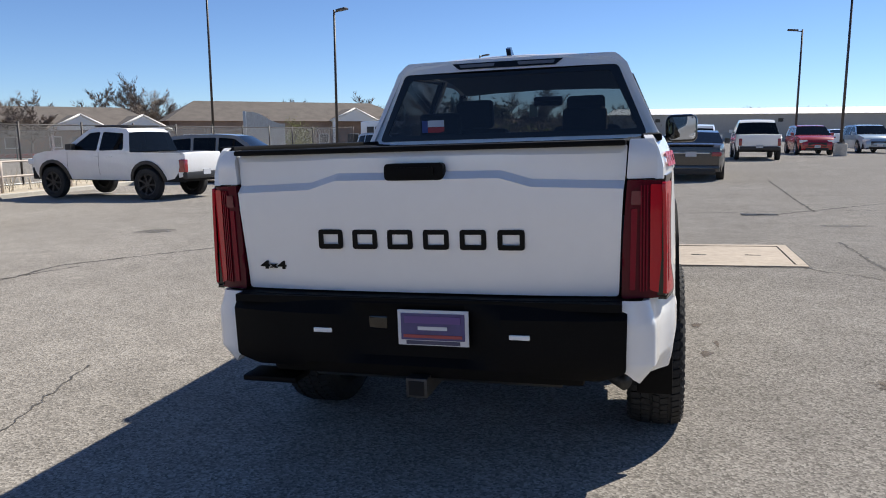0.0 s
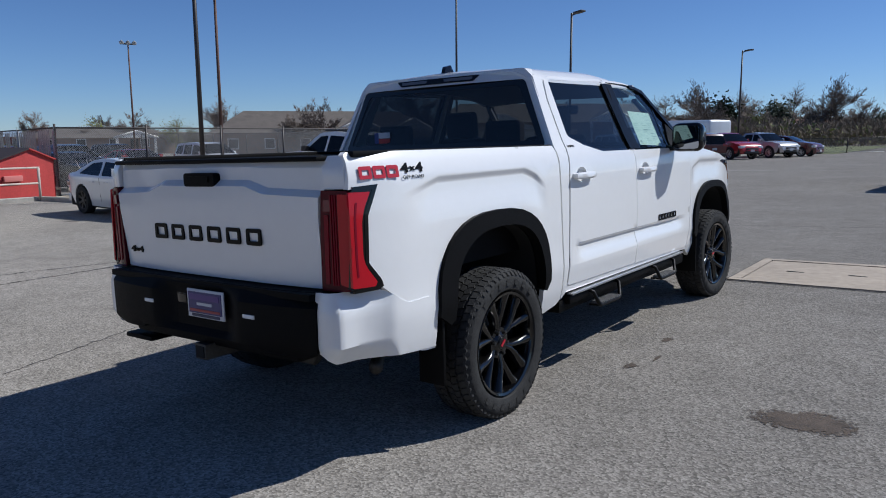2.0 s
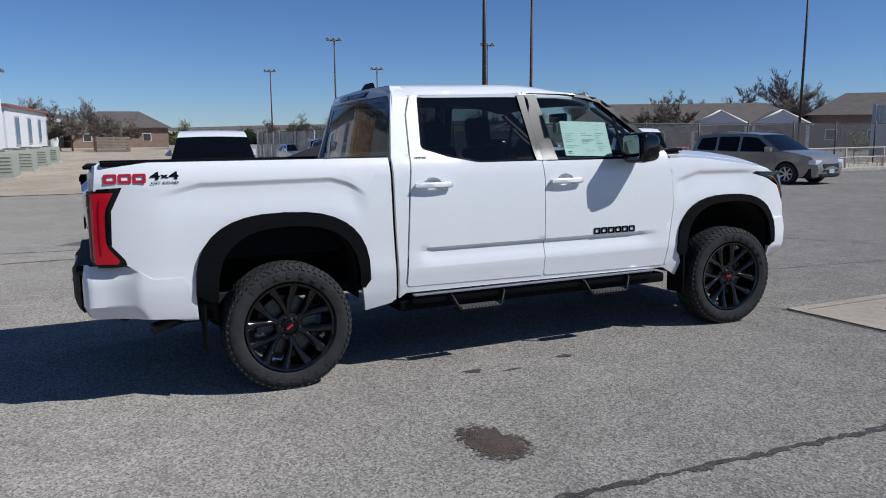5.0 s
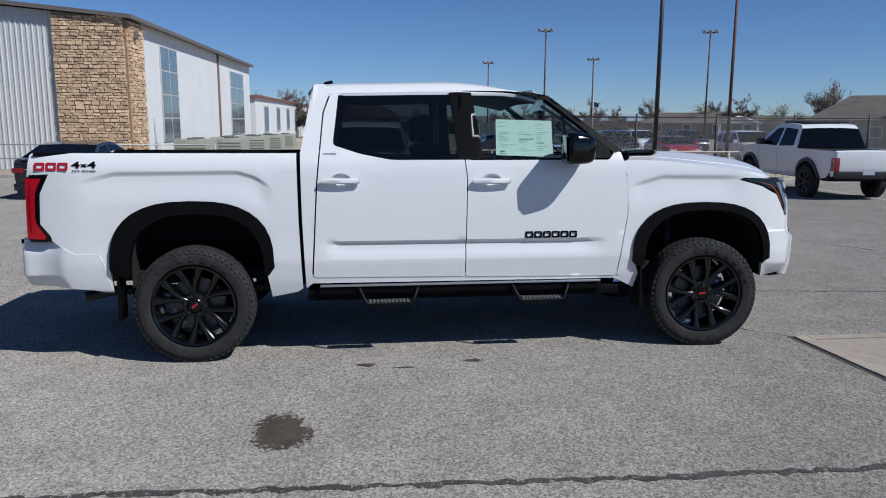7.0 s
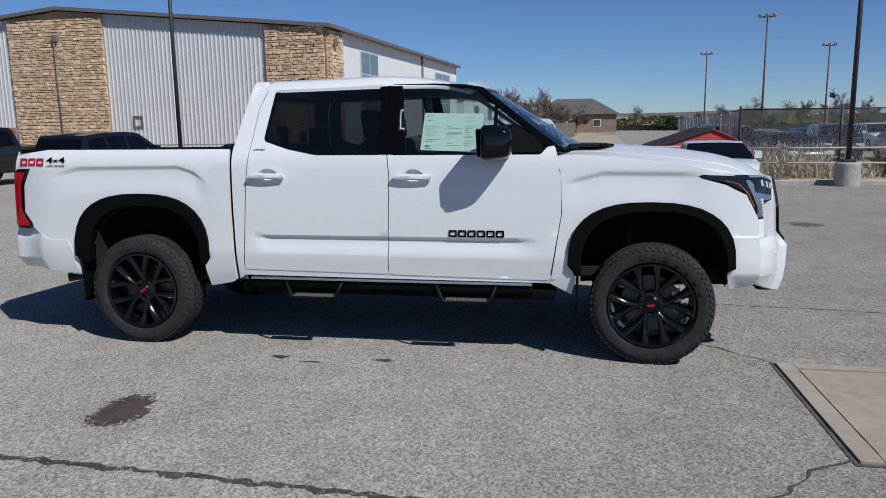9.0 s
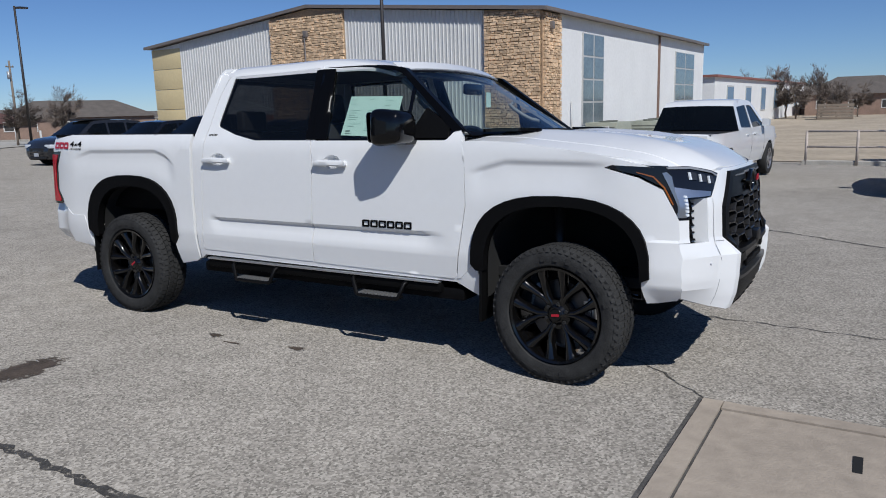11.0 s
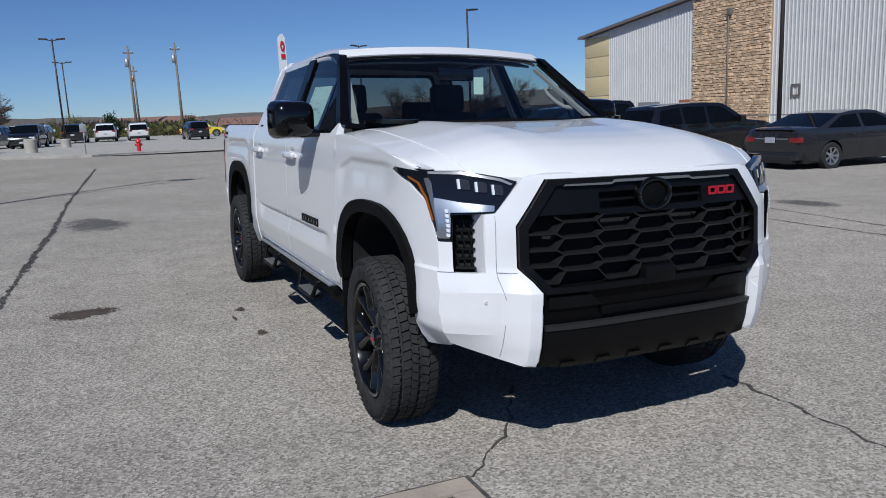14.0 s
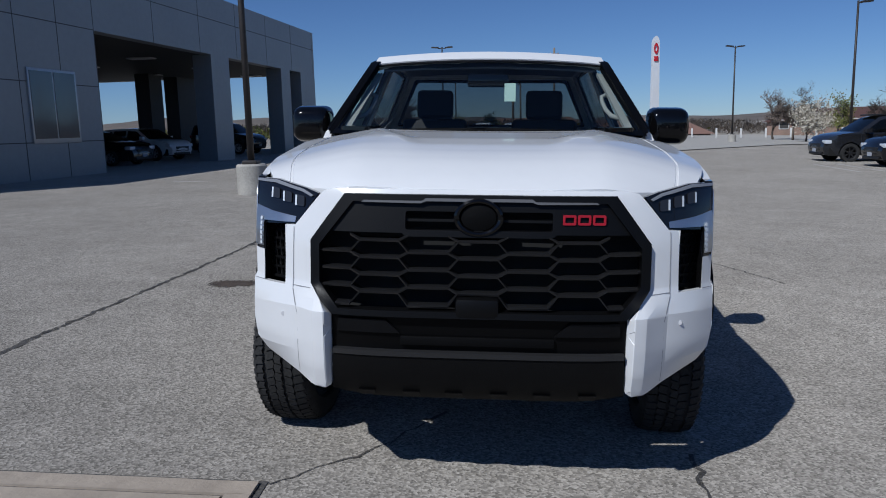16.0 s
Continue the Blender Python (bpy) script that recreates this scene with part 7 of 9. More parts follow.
STONE = stone_mat()
hall_z = ground_z(-27.6)
hall = thing("warehouse", "large metal warehouse with stone pillars and gabled front", "building", pose(-27.6, -8.45, hall_z, 0, 0, -2.1))
FL = 27.8                     # length of the gabled front, along -y
DEEP = 30.0
EAVE, PEAK = 6.42, 7.75


def gable(y):
    return lerp(EAVE, PEAK, 1 - abs(-y - FL / 2) / (FL / 2))


def ribbed(y0, y1, top, name, material, ribs=0.22):
    """Upright ribbed cladding on the plane x = 0 between y0 and y1."""
    b = bmesh.new()
    n = max(2, int(abs(y1 - y0) / ribs))
    prof = []
    for k in range(n):
        for f, d in ((0.0, 0.0), (0.62, 0.0), (0.72, 0.035), (0.90, 0.035)):
            prof.append((lerp(y0, y1, (k + f) / n), d))
    prof.append((y1, 0.0))
    prev = None
    for y, d in prof:
        q = (b.verts.new((d, y, 0)), b.verts.new((d, y, top(y))))
        if prev:
            b.faces.new((prev[0], prev[1], q[1], q[0]))
        prev = q
    bmesh.ops.recalc_face_normals(b, faces=b.faces)
    return part(name, b, material, hall, smooth=0)


def wall_slab(y0, y1, x0, x1, top, material, name="wall_core", label=""):
    b = bmesh.new()
    ys = sorted({y0, y1, *([-FL / 2] if min(y0, y1) < -FL / 2 < max(y0, y1) else [])})
    lo, hi = [], []
    for y in ys:
        lo.append((b.verts.new((x0, y, 0)), b.verts.new((x1, y, 0))))
        hi.append((b.verts.new((x0, y, top(y))), b.verts.new((x1, y, top(y)))))
    for i in range(len(ys) - 1):
        b.faces.new((lo[i][0], lo[i + 1][0], hi[i + 1][0], hi[i][0]))
        b.faces.new((lo[i][1], hi[i][1], hi[i + 1][1], lo[i + 1][1]))
        b.faces.new((hi[i][0], hi[i + 1][0], hi[i + 1][1], hi[i][1]))
    b.faces.new((lo[0][0], hi[0][0], hi[0][1], lo[0][1]))
    b.faces.new((lo[-1][0], lo[-1][1], hi[-1][1], hi[-1][0]))
    return part(name, b, material, hall, label, smooth=0)


wall_slab(-FL, 0, -0.3, -0.06, lambda y: gable(y) - 0.05, WHITE_WALL)
ribbed(-2.9, -11.5, lambda y: gable(y) - 0.05, "metal_cladding", METAL_WALL)
ribbed(-16.9, -25.0, lambda y: gable(y) - 0.05, "metal_cladding", METAL_WALL)
for k in range(5):
    part("tan_panel", box(-0.05, -FL, k * 1.27 + 0.01, 0.02, -25.0, min(k * 1.27 + 1.25, 6.35), 0.01), TAN_PANEL, hall)
side_wall = part("side_wall", box(-DEEP, -0.25, 0, -1.9, -0.02, EAVE), WHITE_WALL, hall)
part("back_wall", box(-DEEP, -FL, 0, -DEEP + 0.2, 0, EAVE), WHITE_WALL, hall)
part("side_wall", box(-DEEP, -FL, 0, -0.3, -FL + 0.2, EAVE), WHITE_WALL, hall)
# roof
b = bmesh.new()
rv = [[b.verts.new((x, y, gable(y) + dz)) for y in (0.35, -FL / 2, -FL - 0.35)] for x, dz in ((0.3, 0.0), (-DEEP - 0.2, 0.0), (-DEEP - 0.2, 0.12), (0.3, 0.12))]
for i in range(4):
    for j in range(2):
        b.faces.new((rv[i][j], rv[i][j + 1], rv[(i + 1) % 4][j + 1], rv[(i + 1) % 4][j]))
part("roof", b, ROOF_TRIM, hall, "dark edged low-pitched metal roof", smooth=0)
for s0, s1 in ((0.35, -FL / 2), (-FL / 2, -FL - 0.35)):
    b = bmesh.new()
    vv = [b.verts.new((x, y, gable(y) + dz)) for y in (s0, s1) for x, dz in ((0.30, -0.02), (0.36, -0.02), (0.36, 0.15), (0.30, 0.15))]
    for q in ((0, 1, 5, 4), (1, 2, 6, 5), (2, 3, 7, 6), (3, 0, 4, 7), (0, 3, 2, 1), (4, 5, 6, 7)):
        b.faces.new([vv[i] for i in q])
    part("fascia_board", b, ROOF_TRIM, hall, smooth=0)
part("gutter", box(-DEEP, 0.25, EAVE - 0.06, 0.3, 0.42, EAVE + 0.12, 0.02), ROOF_TRIM, hall)
# long side windows
for x0, x1, z0, z1 in ((-7.9, -4.9, 1.1, 5.75), (-27.0, -22.0, 1.1, 5.6)):
    w = part("window", box(x0, -0.02, z0, x1, 0.05, z1, 0.01), WINDOW_FRAME, hall, "tall grey-blue window")
    for i in range(2):
        for j in range(4):
            part("pane", box(lerp(x0, x1, i / 2) + 0.08, 0.05, lerp(z0, z1, j / 4) + 0.05, lerp(x0, x1, (i + 1) / 2) - 0.08, 0.062, lerp(z0, z1, (j + 1) / 4) - 0.05), WINDOW_BLUE, w)
part("downspout", box(-18.2, -0.02, 0.1, -18.0, 0.10, EAVE, 0.02), mat("brown_spout", (0.20, 0.13, 0.10), 0.6), hall)
part("corner_trim", box(-2.02, -0.02, 0, -1.90, 0.06, EAVE, 0.01), bpy.data.materials["brown_spout"], hall)
part("conduit", rod([(-3.4, 0.06, 0.5), (-3.4, 0.06, 2.3)], 0.03, 6), WINDOW_FRAME, hall)
part("wall_frame", sheet([(-10.25, 1.95), (-9.70, 1.95), (-9.70, 2.55), (-10.25, 2.55)], lambda y, z: (0.07, y, z), 0.3, [[(-10.15, 2.05), (-9.80, 2.05), (-9.80, 2.45), (-10.15, 2.45)]], thick=0.05, inward=(-1, 0, 0)), ROOF_TRIM, hall, "small dark square frame")
for y, z in ((-0.9, 5.6), (-14.1, 6.2)):
    part("wall_lamp", box(0.10 if y < -2 else -0.75, y - 0.14 if y < -2 else 0.10, z, 0.36 if y < -2 else -0.50, y + 0.14 if y < -2 else 0.36, z + 0.34, 0.04), ROOF_TRIM, hall, "dark wall lamp")
part("roller_door", box(0.0, -21.9, 0.0, 0.08, -19.9, 2.0, 0.01), mat("door_grey", (0.22, 0.22, 0.22), 0.5), hall)
part("window", box(0.0, -19.3, 1.2, 0.08, -18.3, 1.85, 0.01), WINDOW_FRAME, hall)
part("door", box(0.0, -18.1, 0, 0.08, -17.2, 2.05, 0.01), mat("door_orange_wood", (0.32, 0.13, 0.06), 0.5), hall)
part("conduit", rod([(0.30, -14.15, 0.3), (0.30, -14.15, 6.2)], 0.035, 6), ROOF_TRIM, hall)

# field-stone pillars of the warehouse
SHAPES = []
for k in range(8):
    r = random.Random(50 + k)
    b = bmesh.new()
    bmesh.ops.create_cube(b, size=1)
    for v in b.verts:
        out = v.co.x > 0
        v.co = Vector((v.co.x + (r.uniform(-0.20, 0.05) if out else 0), v.co.y * r.uniform(0.84, 1.06) * (0.93 if out else 1), v.co.z * r.uniform(0.72, 1.16) * (0.88 if out else 1)))
    me = bpy.data.meshes.new("stone")
    b.to_mesh(me)
    b.free()
    me.materials.append(STONE)
    SHAPES.append(me)


def stone_wall(width, height, seed):
    """Rows of rough stones on the plane x = 0, y from 0 to width: (mesh, matrix) pairs."""
    r = random.Random(seed)
    out, z = [], 0.0
    while z < height - 0.06:
        h = min(r.choice((0.08, 0.10, 0.12, 0.15, 0.18)), height - z)
        y = -r.uniform(0, 0.2)
        while y < width:
            w = r.uniform(0.12, 0.44) * (0.75 if h < 0.11 else 1.0)
            a, c = max(0, y), min(width, y + w)
            if c - a > 0.06:
                out.append((r.choice(SHAPES), Matrix.Translation((0.035 + r.uniform(-0.008, 0.022), (a + c) / 2, z + h / 2 + r.uniform(-0.012, 0.012))) @ pose(0, 0, 0, r.uniform(-5, 5), 0, 0) @ Matrix.Diagonal((0.12, c - a - 0.004, h - 0.004, 1))))
            y += w
        z += h
    return out


def pillar_stones(m, width, height, seed, single):
    items = stone_wall(width, height, seed)
    rest = bmesh.new()
    for k, (me, q) in enumerate(items):
        if k < single:
            o = new("stone", me)
            o.parent = hall
            o.matrix_basis = m @ q
        else:
            n0 = len(rest.verts)
            rest.from_mesh(me)
            rest.verts.ensure_lookup_table()
            bmesh.ops.transform(rest, matrix=m @ q, verts=rest.verts[n0:])
    if len(rest.verts):
        part("stonework", rest, STONE, hall, "rough tan stone veneer", smooth=0)["kind"] = "stuff"
    else:
        rest.free()


for m, w, h, sd, single in ((pose(0.10, -2.9, 0), 2.9, EAVE + 0.1, 1, 300), (pose(0.0, 0.10, 0, 0, 0, 90), 1.9, EAVE - 0.1, 2, 0), (pose(0.10, -16.9, 0), 5.4, 7.3, 3, 0)):
    pillar_stones(m, w, h, sd, single)
wall_slab(-2.9, 0.08, -0.06, 0.10, lambda y: gable(min(0, y)) - 0.05, MORTAR, "stone_backing")
wall_slab(-16.9, -11.5, -0.06, 0.10, lambda y: gable(y) - 0.05, MORTAR, "stone_backing")
part("stone_backing", box(-1.9, -0.1, 0, 0.10, 0.10, EAVE - 0.05), MORTAR, hall)

# cooling units along the warehouse
unit = thing("cooling_unit", "grey-green metal cooling unit beside warehouse wall", "cooling unit", group="cooling units")
part("cabinet", box(-1.1, -0.8, 0.12, 1.1, 0.8, 1.30, 0.03), AC_GREEN, unit)
part("base", box(-1.2, -0.9, 0.0, 1.2, 0.9, 0.12, 0.01), CONCRETE_GREY, unit)
for k in range(5):
    part("louvre", box(1.1, -0.7, 0.35 + 0.17 * k, 1.112, 0.7, 0.40 + 0.17 * k), AC_DARK, unit)
for k in range(2):
    part("fan_ring", moved(lathe([(0.25, 0), (0.30, 0.02), (0.30, 0.07), (0.25, 0.07)], 20, axis="z", closed=True), Matrix.Translation((-0.5 + k, 0, 1.30))), AC_DARK, unit)
unit.matrix_basis = pose(-31.8, -6.6, ground_z(-31.8), 0, 0, -2)
for k in range(1, 8):
    copy_thing(unit, pose(-31.8 - 4.2 * k, -6.6 + (0.9 if k % 2 else -0.1) + 0.12 * k, ground_z(-31.8 - 4.2 * k), 0, 0, -2))

# a second, lower white hall far behind
hall2 = thing("white_hall", "white metal hall with blue windows behind warehouse", "building", pose(-66, -8, ground_z(-66), 0, 0, -2))
part("wall", box(-60, -14, 0, 0, 0, 4.6), WHITE_WALL, hall2)
part("roof", box(-60.3, -14.3, 4.6, 0.3, 0.3, 4.8), mat("red_brown_roof", (0.25, 0.10, 0.08), 0.7), hall2)
for k in range(6):
    wn = part("window", box(-8 - 9 * k, 0.0, 1.2, -5 - 9 * k, 0.06, 3.9), WINDOW_FRAME, hall2)
    part("pane", box(-7.85 - 9 * k, 0.06, 1.35, -5.15 - 9 * k, 0.075, 3.75), mat("blue_pane", (0.22, 0.34, 0.48), 0.15) if "blue_pane" not in bpy.data.materials else bpy.data.materials["blue_pane"], wn)

# the showroom with its drive-through canopy
PANEL = mat("silver_panel", (0.26, 0.275, 0.285), 0.48, metal=0.3, vary=0.05, scale=0.5)
# darkened to put the canopy's shade into the colour; also dark doors, panes, vents
PANEL_DARK = mat("dark_panel_and_shade", (0.045, 0.043, 0.04), 0.7, vary=0.1)
JOINT = mat("panel_joint", (0.05, 0.05, 0.055), 0.7)
show_z = ground_z(14)
show = thing("showroom", "silver-panelled car showroom with open drive-through canopy", "building", pose(14.6, -6.2, show_z, 0, 0, -4.3))
TOPZ, LINTEL = 7.5, 4.85
P0, P1 = -11.7, -35.4         # the canopy's length, along -y from the north corner
part("wall", box(0, P0, 0, 0.5, 0, TOPZ), PANEL, show)
part("north_wall", box(0.5, -0.4, 0, 26, 0, TOPZ), PANEL, show)
part("lintel", box(0, P1, LINTEL, 0.5, P0, TOPZ), PANEL, show)
part("south_lintel", box(0.5, P1, LINTEL, 17, P1 + 0.5, TOPZ), PANEL, show)
part("canopy_roof", box(0.4, P1, TOPZ - 0.5, 26, -0.3, TOPZ - 0.15), PANEL, show)
# ceiling, back wall and inner columns carry the shade in their colour
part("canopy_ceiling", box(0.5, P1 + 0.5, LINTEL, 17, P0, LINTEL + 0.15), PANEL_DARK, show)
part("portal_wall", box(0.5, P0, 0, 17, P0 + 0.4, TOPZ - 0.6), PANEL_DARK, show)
for z in (1.12, 2.95, 4.85, 6.4):
    part("panel_joint", box(-0.006, P0 if z < 5 else P1, z, 0.004, 0, z + 0.03), JOINT, show)
for y in [-k * 1.95 for k in range(1, 7)]:
    part("panel_joint", box(-0.006, y - 0.012, 0, 0.004, y + 0.012, TOPZ), JOINT, show)
for y in [P0 - k * 3.9 for k in range(1, 7)]:
    part("panel_joint", box(-0.006, y - 0.012, LINTEL, 0.004, y + 0.012, TOPZ), JOINT, show)
wn = part("window", box(-0.05, -10.4, 1.10, 0.05, -8.1, 3.38, 0.02), mat("alu_frame", (0.42, 0.43, 0.44), 0.4, metal=0.6), show, "two-pane aluminium window")
for y in (-10.3, -9.2):
    part("pane", box(-0.062, y, 1.25, -0.05, y + 1.02, 3.3), mat("dark_pane", (0.05, 0.055, 0.06), 0.15, coat=0.5) if "dark_pane" not in bpy.data.materials else bpy.data.materials["dark_pane"], wn)
for y0, y1 in ((-20.5, -22.4), (-29.35, -30.8), (P1 + 2.7, P1)):
    part("column", box(0.0, y1, 0, 0.9, y0, LINTEL), PANEL, show)
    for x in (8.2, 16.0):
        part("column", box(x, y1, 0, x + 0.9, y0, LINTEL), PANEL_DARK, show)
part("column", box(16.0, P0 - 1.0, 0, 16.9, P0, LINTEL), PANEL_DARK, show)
gw = part("glass_front", box(9.2, P0 - 2.6, 0, 9.35, P0 - 0.1, 3.9), bpy.data.materials["alu_frame"], show, "aluminium framed glass front")
for k in range(3):
    part("pane", box(9.1, P0 - 2.55 + 0.85 * k, 0.1, 9.2, P0 - 1.8 + 0.85 * k, 2.9), WINDOW_BLUE, gw)
part("east_wall", box(25.5, P0, 0, 26, 0, TOPZ), PANEL, show)
rng = random.Random(9)
for k in range(7):
    lamp = part("ceiling_light", box(3 + (k % 2) * 5, P0 - 3 - 3.2 * k, LINTEL - 0.06, 4.2 + (k % 2) * 5, P0 - 2.4 - 3.2 * k, LINTEL, 0.01), mat("light_diffuser", (0.7, 0.7, 0.68), 0.4) if "light_diffuser" not in bpy.data.materials else bpy.data.materials["light_diffuser"], show)

# the long white metal building to the north
north = thing("white_metal_building", "long low white metal building with white roof", "building", pose(-5.3, 100.3, ground_z(7.5), 0, 0, -2))
part("wall", box(0, 0, -0.5, 108, 24, 3.55), mat("pale_grey_wall", (0.34, 0.33, 0.31), 0.7, vary=0.05, scale=0.3), north)
b = bmesh.new()
vv = [b.verts.new(p) for p in ((-0.4, -0.4, 3.5), (108.4, -0.4, 3.5), (108.4, 24.4, 3.5), (-0.4, 24.4, 3.5), (-0.4, 12, 4.6), (108.4, 12, 4.6))]
for q in ((0, 1, 5, 4), (2, 3, 4, 5), (0, 4, 3), (1, 2, 5), (0, 3, 2, 1)):
    b.faces.new([vv[i] for i in q])
part("roof", b, mat("white_roof", (0.80, 0.80, 0.79), 0.5), north, smooth=0)
for x in (6, 21, 36, 52):
    part("wall_vent", box(x, -0.06, 2.5, x + 0.6, 0.0, 2.95, 0.02), PANEL_DARK, north)


# brick houses
BRICK = mat("brown_brick", (0.26, 0.18, 0.14), 0.9, vary=0.2, scale=1.2, bump=0.3, bump_scale=14)
SHINGLE = mat("grey_brown_shingles", (0.115, 0.10, 0.088), 0.95, vary=0.22, scale=1.0, bump=0.4, bump_scale=10)
TRIM_W = mat("white_trim", (0.68, 0.67, 0.64), 0.6)


def house(x, y, rz, w, d, h, rh, label, gables=(0.3,), wall=None, roof=None, z=None):
    """A single-storey house: hipped roof along its width, with small front gables (places along the width)."""
    ob = thing("house", label, "house", pose(x, y, ground_z(x) if z is None else z, 0, 0, rz), group="houses")
    part("wall", box(-w / 2, -d / 2, -0.3, w / 2, d / 2, h), wall or BRICK, ob)
    b = bmesh.new()
    e = 0.5
    q = [b.verts.new(p) for p in ((-w / 2 - e, -d / 2 - e, h), (w / 2 + e, -d / 2 - e, h), (w / 2 + e, d / 2 + e, h), (-w / 2 - e, d / 2 + e, h), (-w / 2 + d * 0.3, 0, h + rh), (w / 2 - d * 0.3, 0, h + rh))]
    for f in ((0, 1, 5, 4), (1, 2, 5), (2, 3, 4, 5), (3, 0, 4), (0, 3, 2, 1)):
        b.faces.new([q[i] for i in f])
    part("roof", b, roof or SHINGLE, ob, smooth=0)
    for g in gables:
        gx = -w / 2 + w * g
        gw_ = min(w * 0.16, 3.2)
        b = bmesh.new()
        q = [b.verts.new(p) for p in ((gx - gw_, -d / 2 - 1.6, h), (gx + gw_, -d / 2 - 1.6, h), (gx, -d / 2 - 1.6, h + rh * 0.62), (gx - gw_, 0, h), (gx + gw_, 0, h), (gx, 0, h + rh * 0.62))]
        for f in ((0, 3, 5, 2), (1, 2, 5, 4), (0, 1, 4, 3)):
            b.faces.new([q[i] for i in f])
        part("gable_roof", b, roof or SHINGLE, ob, smooth=0)
        b = bmesh.new()
        q = [b.verts.new(p) for p in ((gx - gw_ * 0.92, -d / 2 - 1.62, h), (gx + gw_ * 0.92, -d / 2 - 1.62, h), (gx, -d / 2 - 1.62, h + rh * 0.57))]
        b.faces.new(q)
        part("gable_end", b, TRIM_W, ob, smooth=0)
        for s in (-1, 1):
            part("gable_trim", rod([(gx + s * gw_, -d / 2 - 1.66, h), (gx, -d / 2 - 1.66, h + rh * 0.62)], 0.12, 4), TRIM_W, ob)
            part("porch_post", box(gx + s * gw_ * 0.85 - 0.15, -d / 2 - 1.6, -0.3, gx + s * gw_ * 0.85 + 0.15, -d / 2 - 1.3, h), TRIM_W, ob)
        part("door", box(gx - 0.5, -d / 2 - 0.06, 0, gx + 0.5, -d / 2, 2.05), PANEL_DARK, ob)
    for k in range(int(w / 4)):
        xx = -w / 2 + 2 + 4 * k
        wn = part("window", box(xx - 0.6, -d / 2 - 0.05, 0.9, xx + 0.6, -d / 2, 2.1), TRIM_W, ob)
        part("pane", box(xx - 0.5, -d / 2 - 0.07, 1.0, xx + 0.5, -d / 2 - 0.05, 2.0), PANEL_DARK, wn)
    return ob


house(-64, 62, 55, 26, 12, 2.7, 2.6, "brown brick house with grey roof and white gable", (0.62, 0.86))
house(-45, 84, 42, 30, 12, 3.6, 2.5, "long brown brick house with grey hipped roof", (0.72,))
house(-98, 52, 70, 18, 10, 2.2, 1.5, "grey roofed house behind the fence", (0.7,))
house(-120, 1.9, 90, 13, 12, 2.9, 2.5, "tan brick building with brown roof far off", ())
house(-128, -8.5, 90, 14, 10, 2.3, 2.3, "low brick wing with a brown roof behind bare trees", ())
house(-145, 62, 70, 30, 16, 2.4, 1.1, "red brick school building far off", (), wall=mat("red_brick", (0.30, 0.09, 0.07), 0.9, vary=0.15), roof=mat("blue_grey_roof", (0.30, 0.38, 0.48), 0.6))
house(-22, 118, 10, 14, 10, 2.2, 1.6, "low house with brown roof", (0.5,), roof=mat("brown_shingles", (0.22, 0.13, 0.10), 0.95, vary=0.2))
house(-44, -93.8, 160, 17, 12, 1.9, 1.6, "low brick building with dark red roof", (), roof=mat("dark_red_roof", (0.10, 0.05, 0.042), 0.9, vary=0.15))
house(-20, -104, 172, 19, 12, 2.0, 2.2, "long low house with red-brown roof beyond the lot", (), roof=bpy.data.materials["brown_shingles"], z=-2.3)
house(-5, -118, 168, 20, 11, 2.2, 2.2, "low house with brown roof beyond the lot", (0.3,), roof=bpy.data.materials["brown_shingles"], z=-1.8)
house(-62, -95, 160, 18, 12, 2.6, 2.4, "low house with brown roof behind posts", ())
house(-14.7, -112, 170, 9, 8, 2.4, 1.8, "small pale house with brown roof", (0.5,), wall=TRIM_W, z=-2.2)

# school bus body
bus = thing("white_bus", "long white bus parked behind a row of cars", "bus", pose(-20, 60, ground_z(-20), 0, 0, 62))
part("body", box(-1.2, -6, 0.5, 1.2, 6, 2.9, 0.25, seg=3), WHITE_P, bus)
part("windshield", box(-1.0, 5.95, 1.5, 1.0, 6.03, 2.5, 0.03), CAR_GLASS, bus)
for s in (1, -1):
    for k in range(9):
        part("window", box(s * 1.19 - 0.02, -5.6 + 1.2 * k, 1.6, s * 1.19 + 0.03, -4.6 + 1.2 * k, 2.4, 0.01), CAR_DARK, bus)
    for y in (-3.8, 4.0):
        car_wheel(0.48, bus, s * 1.05, y, 0.48, s, False)

# ---- poles, fences, signs ----
POLE = mat("dark_bronze_pole", (0.035, 0.03, 0.028), 0.5, vary=0.2, scale=3)
POLE_RUST = mat("rusty_pole", (0.10, 0.05, 0.035), 0.7, vary=0.3, scale=2)
GALV = mat("galvanised_steel", (0.42, 0.43, 0.43), 0.5, metal=0.6, vary=0.15, scale=3)
WOOD_POLE = mat("weathered_wood_pole", (0.20, 0.165, 0.13), 0.9, vary=0.2, scale=2)


